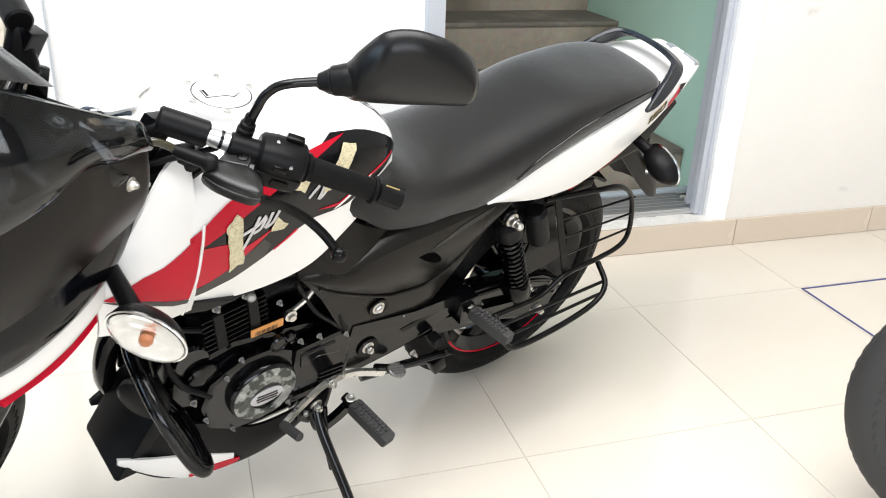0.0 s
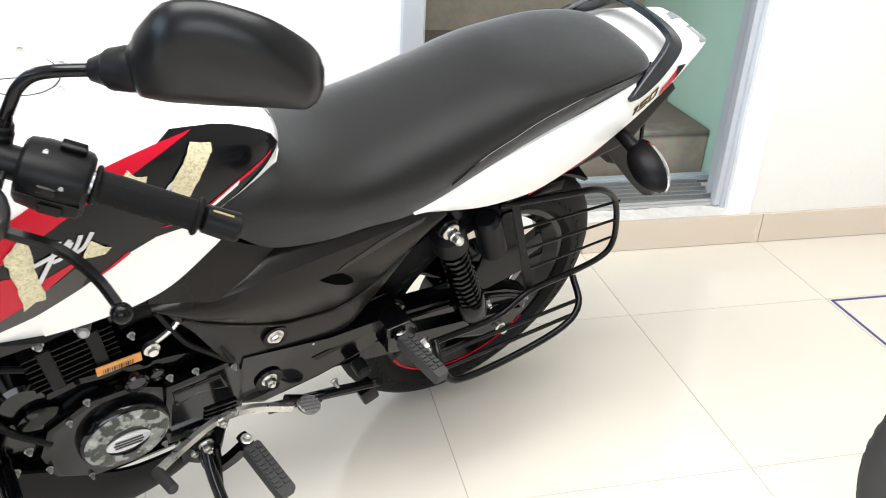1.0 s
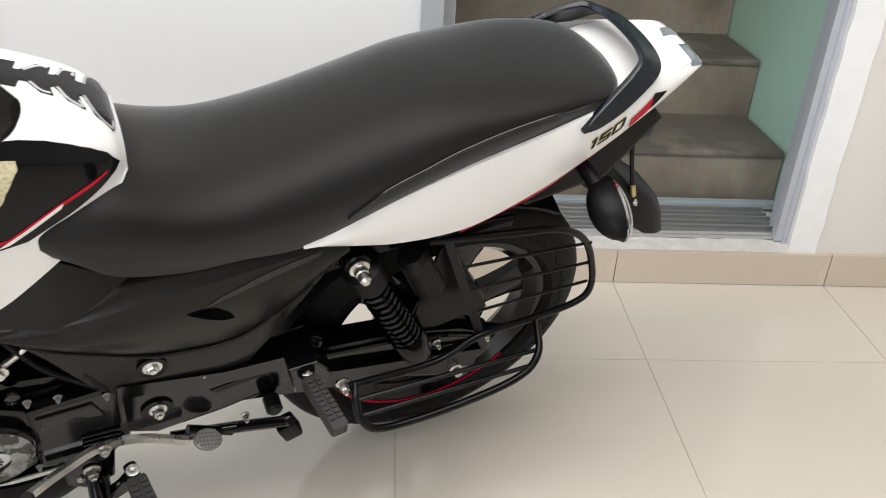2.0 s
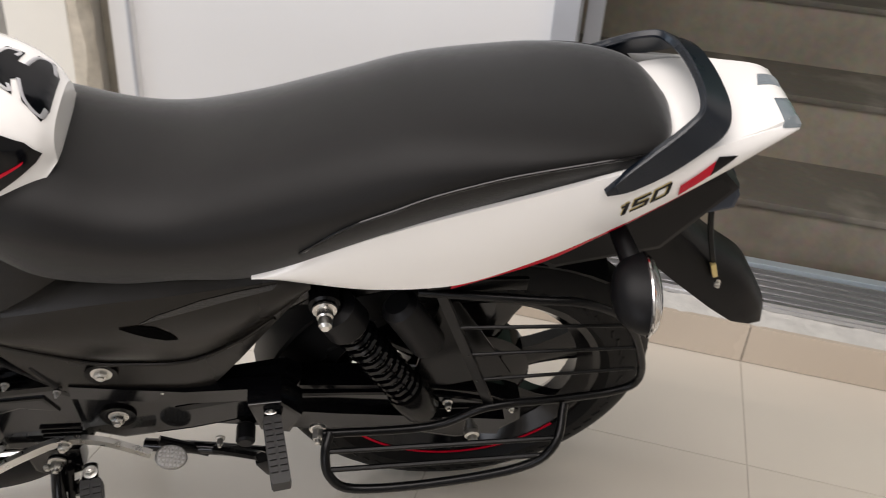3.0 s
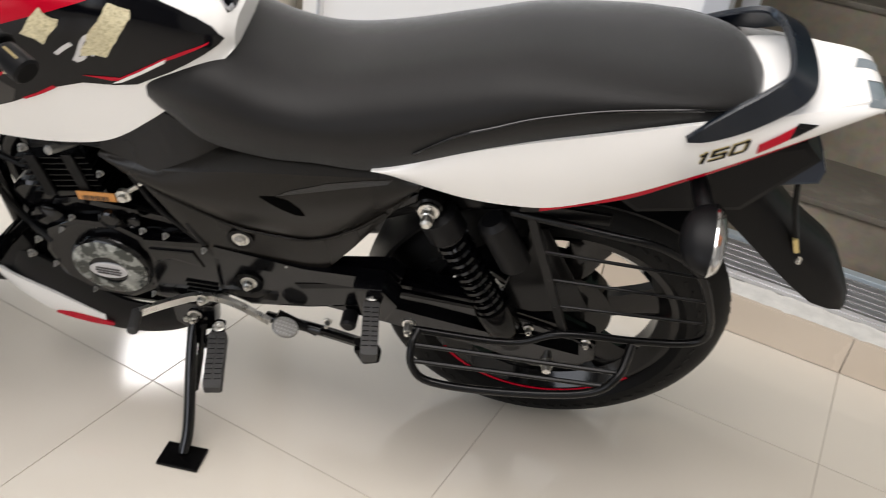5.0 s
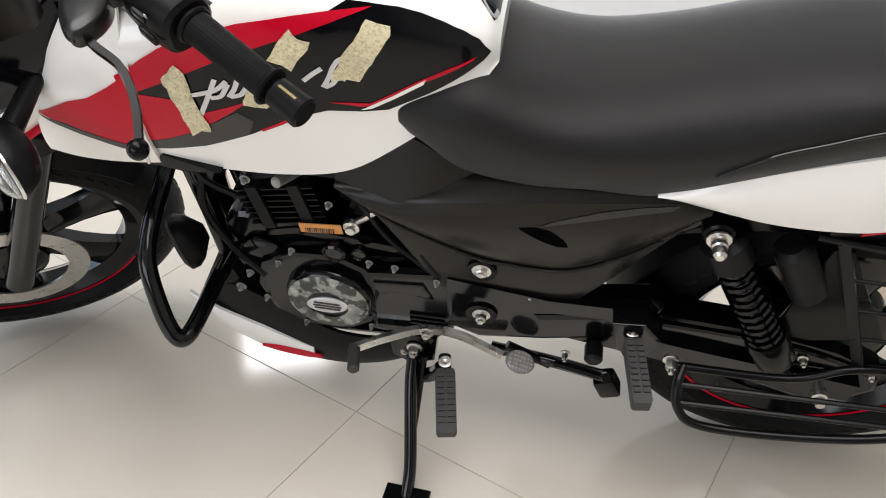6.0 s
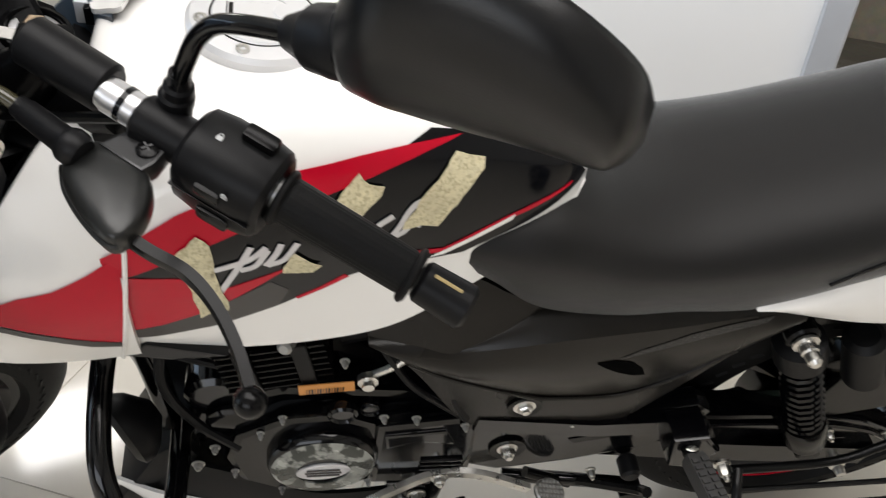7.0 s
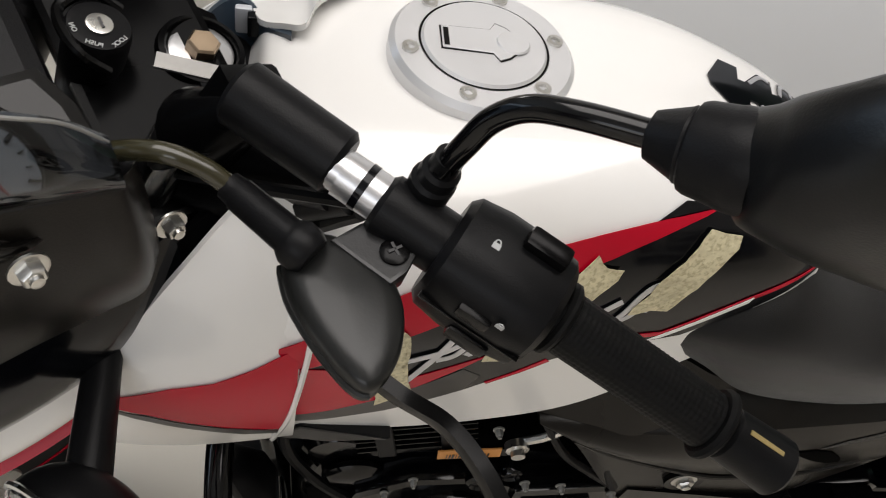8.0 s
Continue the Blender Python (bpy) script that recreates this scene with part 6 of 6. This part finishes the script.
# mirrors
MIRROR_TOP = [(0.0, 0.0205), (0.035, 0.032), (0.08, 0.050), (0.22, 0.083), (0.4, 0.090), (0.55, 0.085), (0.72, 0.073), (0.88, 0.052), (0.96, 0.034), (1.0, 0.010)]
MIRROR_LOW = [(0.0, 0.0205), (0.03, 0.024), (0.08, 0.027), (0.22, 0.028), (0.40, 0.030), (0.55, 0.029), (0.72, 0.027), (0.88, 0.024), (0.96, 0.018), (1.0, 0.008)]
for sy in (-1, 1):
    base = Vector((-0.966, sy * 0.194, 1.006))
    mirror = hp("mirror", rod(base, base + Vector((0.003, -sy * 0.001, 0.026)), 0.0115, 18, bev=0.002), PLASTIC, None, "black rear view mirror on a bent stem")
    hp("collar", lathe([(0.0100, 0), (0.0112, 0.002), (0.0112, 0.009), (0.0100, 0.011), (0.0106, 0.012), (0.0100, 0.018), (0.0078, 0.020), (0.0074, 0.030)], base + Vector((0.003, -sy * 0.001, 0.014)), (0.12, 0.0, 1), 20), PLASTIC, mirror, "stepped rubber collar", 20)
    neck = Vector((-0.916, sy * 0.242, 1.121))
    seam = Vector((-0.901, sy * 0.269, 1.136))
    tip = Vector((-0.8035, sy * 0.402, 1.1766))
    hp("stem", tube([base + Vector((0.004, 0, 0.035)), Vector((-0.956, sy * 0.195, 1.062)), Vector((-0.949, sy * 0.196, 1.080)), Vector((-0.941, sy * 0.204, 1.097)), Vector((-0.931, sy * 0.220, 1.110)), neck, neck.lerp(seam, 0.3)], 0.0062, 14), GLOSS, mirror)
    j = seam - neck
    hp("joint", lathe([(0.0075, 0), (0.0100, 0.001), (0.0150, 0.014), (0.0158, 0.015), (0.0154, 0.0162), (0.0178, 0.0175), (0.0188, 0.020), (0.0200, 0.031), (0.0206, 0.033), (0.0208, 0.040), (0.0203, 0.044)], neck, j, 24), PLASTIC, mirror, "black rubber ball joint cover")
    d = tip - seam
    ax = d.normalized()
    look_way = Vector((0.93, -sy * 0.30, 0.22))
    f = (look_way - ax * look_way.dot(ax)).normalized()
    u = ax.cross(f)
    if u.z < 0:
        u = -u
    bm = bmesh.new()
    rings = []
    tops, lows = spline(MIRROR_TOP, 3), spline(MIRROR_LOW, 3)
    for (s, hi), (_, lo) in zip(tops, lows):
        mid, half = (hi - lo) / 2, (hi + lo) / 2
        deep = 0.020 + 0.014 * min(s / 0.2, 1.0)
        ring = []
        for i in range(30):
            t = 2 * math.pi * i / 30
            ct, st = math.cos(t), math.sin(t)
            back = deep * min(1.0, half / 0.035)
            fw = (0.020 - 0.010 * min(s / 0.15, 1.0)) * ct if ct > 0 else back * ct
            ring.append(seam + d * s + u * (half * math.copysign(abs(st) ** 0.88, st) + mid) + f * fw)
        rings.append(ring)
    loft(bm, rings)
    head = hp("head", bm, MIRROR_SHELL, mirror, "smooth matt black mirror shell", 60)
    bm = bmesh.new()
    loft(bm, [[seam + d * (0.56 + 0.36 * math.cos(t)) + u * (0.036 * math.sin(t) + 0.014) + f * (0.0095 + e) for t in [2 * math.pi * i / 28 for i in range(28)]] for e in (0.0, 0.002)])
    hp("mirror_glass", bm, CHROME, mirror, "mirror glass")

def lock_word(text, a, size):
    ax, uu, vv = basis((math.sin(radians(RAKE)) * 0.6, 0, 1))
    o = IGN + ax * 0.0030 + (uu * math.cos(a) + vv * math.sin(a)) * 0.0152
    out = (uu * math.cos(a) + vv * math.sin(a))
    tangent = ax.cross(-out)
    m = Matrix((tangent, -out, ax)).transposed().to_4x4()
    m.translation = o - tangent * size * 0.6 * len(text) * 0.5 - (-out) * size * 0.35
    return figures(text, size, STEER @ m, DIAL, ign, 0.0002)


lock_word("PUSH", radians(195), 0.0042)
lock_word("LOCK", radians(255), 0.0042)
lock_word("ON", radians(140), 0.0042)

# headlamp fairing, it turns with the fork
fairing = grp("headlamp_fairing", "black headlamp fairing with smoked visor and white edge")


def fairing_shell(rows, steps=5, n=9, thick=0.006):
    """rows: x, y half width, z low, z high, and how far the flank leans in at the top."""
    bm = bmesh.new()
    for side in (-1, 1):
        grid = []
        for layer in (0, 1):
            lay = []
            for x, w, zl, zh, lean in spline(rows, steps):
                lay.append([bm.verts.new((x, side * (w - lean * (k / n) ** 1.6 + 0.010 * math.sin(math.pi * k / n) - thick * layer), zl + (zh - zl) * k / n)) for k in range(n + 1)])
            grid.append(lay)
        for lay in grid:
            for a, b in zip(lay, lay[1:]):
                for k in range(n):
                    bm.faces.new((a[k], b[k], b[k + 1], a[k + 1]))
        o, i = grid
        for k in (0, n):
            for r in range(len(o) - 1):
                bm.faces.new((o[r][k], o[r + 1][k], i[r + 1][k], i[r][k]))
        for r in (0, len(o) - 1):
            for k in range(n):
                bm.faces.new((o[r][k], o[r][k + 1], i[r][k + 1], i[r][k]))
    return bm


sp("flank", fairing_shell([(-1.078, 0.138, 0.915, 1.002, 0.006), (-1.090, 0.151, 0.908, 1.022, 0.004), (-1.112, 0.153, 0.905, 1.030, 0.005), (-1.145, 0.155, 0.902, 1.040, 0.007), (-1.180, 0.157, 0.897, 1.054, 0.010), (-1.205, 0.157, 0.892, 1.056, 0.014), (-1.258, 0.152, 0.875, 1.040, 0.022), (-1.328, 0.132, 0.855, 1.005, 0.025), (-1.383, 0.092, 0.845, 0.95, 0.025)]), FLANK, fairing, "dark grey plastic flank")
visor = sp("visor", fairing_shell([(-1.090, 0.143, 1.020, 1.050, 0.004), (-1.106, 0.145, 1.026, 1.072, 0.006), (-1.128, 0.146, 1.033, 1.088, 0.009), (-1.150, 0.145, 1.039, 1.100, 0.015), (-1.188, 0.142, 1.053, 1.118, 0.032), (-1.258, 0.142, 1.036, 1.145, 0.078), (-1.318, 0.114, 0.994, 1.105, 0.088), (-1.368, 0.074, 0.952, 1.03, 0.056)], thick=0.003), SMOKE, fairing, "smoked dark visor")
visor.visible_shadow = False
for sy in (-1, 1):
    sp("visor_edge", tube([(-1.091, sy * 0.139, 1.050), (-1.106, sy * 0.139, 1.073), (-1.128, sy * 0.138, 1.089), (-1.150, sy * 0.132, 1.101), (-1.188, sy * 0.111, 1.119), (-1.258, sy * 0.063, 1.146)], 0.0009, 8), DULL, fairing, "pale rounded visor edge")
bm = bmesh.new()
rows = []
for x, w, z in spline([(-1.198, 0.092, 1.137), (-1.258, 0.056, 1.147), (-1.328, 0.024, 1.103), (-1.368, 0.016, 1.030), (-1.390, 0.03, 0.945)], 5):
    rows.append([Vector((x, -w, z)), Vector((x + 0.002, 0, z + 0.004)), Vector((x, w, z)), Vector((x + 0.006, w, z - 0.003)), Vector((x + 0.008, 0, z)), Vector((x + 0.006, -w, z - 0.003))])
loft(bm, rows)
sp("visor_crown", bm, SMOKE, fairing)
sp("black_band", fairing_shell([(-1.065, 0.134, 0.835, 0.925, 0.004), (-1.13, 0.152, 0.805, 0.898, 0.004), (-1.21, 0.158, 0.782, 0.872, 0.006), (-1.29, 0.146, 0.765, 0.855, 0.008), (-1.36, 0.111, 0.765, 0.84, 0.01)]), DECAL_BLACK, fairing, "gloss black band")
sp("white_edge", fairing_shell([(-1.06, 0.133, 0.802, 0.842, 0), (-1.13, 0.153, 0.765, 0.812, 0), (-1.21, 0.16, 0.735, 0.788, 0), (-1.29, 0.148, 0.715, 0.77, 0), (-1.36, 0.112, 0.71, 0.768, 0)]), WHITE, fairing, "white painted lower edge")
sp("red_line", fairing_shell([(-1.062, 0.1345, 0.797, 0.805, 0), (-1.13, 0.1545, 0.759, 0.768, 0), (-1.21, 0.1615, 0.728, 0.738, 0), (-1.29, 0.1495, 0.708, 0.718, 0)], n=2), RED, fairing, "red line")
bm = bmesh.new()
loft(bm, [[Vector((x, w * math.cos(t), z + h * math.sin(t))) for t in [2 * math.pi * i / 28 for i in range(28)]] for x, w, z, h in ((-1.20, 0.115, 0.84, 0.065), (-1.33, 0.105, 0.84, 0.070), (-1.375, 0.085, 0.85, 0.060), (-1.39, 0.05, 0.86, 0.04), (-1.395, 0.01, 0.865, 0.01))])
sp("headlamp", bm, LENS, fairing, "clear headlamp lens")
sp("dash", plate([(-1.30, -0.095), (-1.30, 0.095), (-1.11, 0.112), (-1.09, 0.06), (-1.09, -0.06), (-1.11, -0.112)], 0.885, 0.940, 0.012, "xy"), PLASTIC, fairing, "black instrument housing")
sp("cowl", plate([(-1.100, -0.060), (-1.090, -0.085), (-1.087, -0.112), (-1.090, -0.134), (-1.102, -0.142), (-1.135, -0.144), (-1.20, -0.140), (-1.20, -0.06)], 0.93, 1.004, 0.008, "xy"), POD, fairing, "dark shell round the instruments")
DIAL_C, DIAL_N = Vector((-1.140, -0.126, 1.030)), Vector((0.62, -0.28, 0.73)).normalized()
DA, DU, DV = basis(DIAL_N)


def pod_ring(a, b, h, n=40):
    return [DIAL_C + DIAL_N * h + (DU * math.cos(2 * math.pi * i / n) * a + DV * math.sin(2 * math.pi * i / n) * b) for i in range(n)]


bm = bmesh.new()
loft(bm, [pod_ring(a, b, h) for a, b, h in ((0.029, 0.029, -0.004), (0.029, 0.029, 0.004), (0.031, 0.031, 0.006), (0.034, 0.033, 0.005), (0.0355, 0.034, 0.0), (0.036, 0.0345, -0.012), (0.036, 0.034, -0.045))])
sp("gauge", bm, POD, fairing, "deep black instrument shell", 60)
sp("dial", lathe([(0.0287, 0.0005), (0.0, 0.0010)], DIAL_C, DIAL_N, 40), DIAL, fairing, "pale round dial")
sp("dial_ring", tube([DIAL_C + DIAL_N * 0.0016 + (DU * math.cos(2 * math.pi * k / 40) + DV * math.sin(2 * math.pi * k / 40)) * 0.0274 for k in range(41)], 0.0010, 6, smooth=False), DARK_EDGE, fairing)
for k in range(18):
    a = radians(10 + 20 * k)
    c = DIAL_C + DIAL_N * 0.0022 + (DU * math.cos(a) + DV * math.sin(a)) * 0.0200
    sp("dial_mark", rod(c, c + (DU * math.cos(a) + DV * math.sin(a)) * (0.0050 if k % 3 == 0 else 0.0028), 0.0006 if k % 3 else 0.0011, 6), DARK_EDGE, fairing)
sp("needle", rod(DIAL_C + DIAL_N * 0.004, DIAL_C + DIAL_N * 0.004 - DU * 0.017 + DV * 0.012, 0.0007, 6), RED, fairing, "thin red needle")
for p in ((-1.068, -0.136, 0.947), (-1.137, -0.163, 1.014)):
    sp("bolt", bolt_mesh(p, 0.0062, 0.006, (0.15, -1, 0.25)), STEEL, fairing)
indicator("front_indicator", (-1.120, -0.150, 0.835), (-1.173, -0.253, 0.838), (-0.88, -0.42, 0.20), sp, (0.3, -0.9, -0.3))
indicator("front_indicator", (-1.120, 0.150, 0.835), (-1.173, 0.253, 0.838), (-0.88, 0.42, 0.20), sp, (0.3, 0.9, -0.3))
# front mudguard
bm = bmesh.new()
rings = []
for k in range(22):
    a = radians(30 + 140 * k / 21)
    r0, r1 = 0.312, 0.318
    rings.append([Vector((FRONT[0] + r * math.cos(a), y, FRONT[2] + r * math.sin(a))) for r, y in ((r0 - 0.03, -0.060), (r1 - 0.03, -0.064), (r1, -0.045), (r1 + 0.010, 0.0), (r1, 0.045), (r1 - 0.03, 0.064), (r0 - 0.03, 0.060), (r0, 0.042), (r0 + 0.008, 0), (r0, -0.042))])
loft(bm, rings)
mud = sp("front_mudguard", bm, PLASTIC, None, "black front mudguard")
sp("brake_hose", tube([(-1.16, 0.10, 0.88), (-1.24, 0.14, 0.80), (-1.26, 0.13, 0.60), (-1.29, 0.10, 0.42)], 0.0045, 8), PLASTIC, None, "black brake hose")
for pts, r in (([(-1.02, -0.12, 0.985), (-1.06, -0.09, 0.93), (-1.03, -0.04, 0.87), (-0.97, -0.03, 0.80)], 0.005), ([(-0.99, -0.18, 0.995), (-1.03, -0.13, 0.955), (-1.06, -0.07, 0.90), (-1.00, -0.03, 0.82)], 0.004)):
    sp("cable", tube(pts, r, 8), PLASTIC)
sp("lock_tab", sweep([(-1.040, -0.048, 0.962), (-1.006, -0.068, 0.957)], [(-0.005, -0.001), (0.005, -0.001), (0.005, 0.001), (-0.005, 0.001)], smooth=False), TREAD_PAD, fork, "thin dull aluminium tab")
trim = bp("shroud_trim", skin([(-1.012, 0.800, 0.860, 0.060, 0.070), (-0.998, 0.805, 0.876, 0.060, 0.079), (-0.984, 0.812, 0.884, 0.060, 0.086), (-0.970, 0.820, 0.884, 0.060, 0.082), (-0.957, 0.830, 0.893, 0.056, 0.050), (-0.940, 0.850, 0.906, 0.045, 0.026)], 5, 6, 0.0, inward=-1), TRIM, None, "dark blue plastic trim inside the shroud")
part("socket", box((-0.974, 0.068, 0.878), (0.012, 0.006, 0.022), 0.002), FRAME_GREY, trim, "pale socket edge")
part("socket_hole", box((-0.966, 0.062, 0.879), (0.010, 0.008, 0.017), 0.001), DECAL_BLACK, trim)
bp("shroud_lip", lid([(-1.016, 0.070, 0.846, 0.130, 0.822), (-1.006, 0.073, 0.864, 0.131, 0.834), (-0.985, 0.087, 0.880, 0.131, 0.848), (-0.973, 0.088, 0.880, 0.131, 0.853), (-0.962, 0.052, 0.892, 0.130, 0.858), (-0.945, 0.030, 0.908, 0.130, 0.863), (-0.931, 0.020, 0.918, 0.130, 0.870), (-0.921, 0.043, 0.922, 0.130, 0.874), (-0.888, 0.068, 0.924, 0.130, 0.886)], 0.005), WHITE, None, "white shroud lip beside the tank")
harness = bp("wiring_harness", tube([(-1.04, -0.075, 0.880), (-0.99, -0.095, 0.880), (-0.945, -0.115, 0.895), (-0.905, -0.130, 0.925)], 0.012, 12), PLASTIC, None, "black sleeved wiring loom under the handlebar")
part("loom_sleeve", tube([(-1.010, -0.085, 0.893), (-0.968, -0.095, 0.905), (-0.940, -0.112, 0.917), (-0.914, -0.128, 0.930)], 0.015, 12), PLASTIC, harness)
part("loop", tube([(-1.02, -0.060, 0.860), (-0.975, -0.095, 0.862), (-0.935, -0.120, 0.880), (-0.898, -0.136, 0.918)], 0.006, 8), SATIN, harness)

# ---- the wheel of a second motorcycle ----
other = tagged(new("parked_motorcycle"), "dusty black front wheel of another parked motorcycle", "motorcycle")


def op(name, bm, mat, parent=None, label="", angle=38.0):
    return part(name, bm, mat, parent or other, label, angle)


inner = build_wheel("front_wheel", (0, 0, 0.298), 0.298, 0.10, 0.216, other, op, spokes=5, phase=0.6, disc=0.12, tyre_mat=DUSTY_RUBBER, stripe=False)
other.matrix_world = pose(0.765, 2.30, 0, 0, 0, -42)

# ---- tiles of the floor and the skirting ----
TS = 0.6
bm = box((0, 0, -0.004), (TS - 0.0018, TS - 0.0018, 0.008), 0.0006)
tile_me = finish(bm, "tile", TILE)
bm = box((0, 0, -0.004), (TS - 0.0022, WALL_Y - 3.4 - 0.0022, 0.008), 0.0008)
tile_cut = finish(bm, "tile", TILE)
for i in range(-6, 6):
    for j in range(0, 6):
        ob = new("tile", tile_me)
        ob.parent = floor
        ob.location = (TS * (i + 0.5), 3.4 - TS * (j + 0.5), 0.0)
    ob = new("tile", tile_cut)
    ob.parent = floor
    ob.location = (TS * (i + 0.5), (3.4 + WALL_Y) / 2, 0.0)
for i in range(-7, -1):
    for j in range(0, 5):
        ob = new("tile", tile_me)
        ob.parent = floor
        ob.location = (TS * (i + 0.5) + 0.011, WALL_Y + TS * (j + 0.5), 0.0)
skirting = tagged(new("baseboard"), "low skirting of glossy beige tiles along the wall foot", "baseboard", kind="structure")
bm = box((0, 0, 0.05), (TS - 0.0025, 0.012, 0.098), 0.0012)
skirt_me = finish(bm, "skirting_tile", SKIRT)
for i in range(-1, 6):
    ob = new("skirting_tile", skirt_me)
    ob.parent = skirting
    ob.location = (TS * (i + 0.5), WALL_Y - 0.003, 0.0005)
bm = box((0, 0, 0.05), (0.50, 0.012, 0.098), 0.0012)
ob = new("skirting_tile", finish(bm, "skirting_tile", SKIRT))
ob.parent = skirting
ob.location = (-0.852, WALL_Y - 0.003, 0.0005)
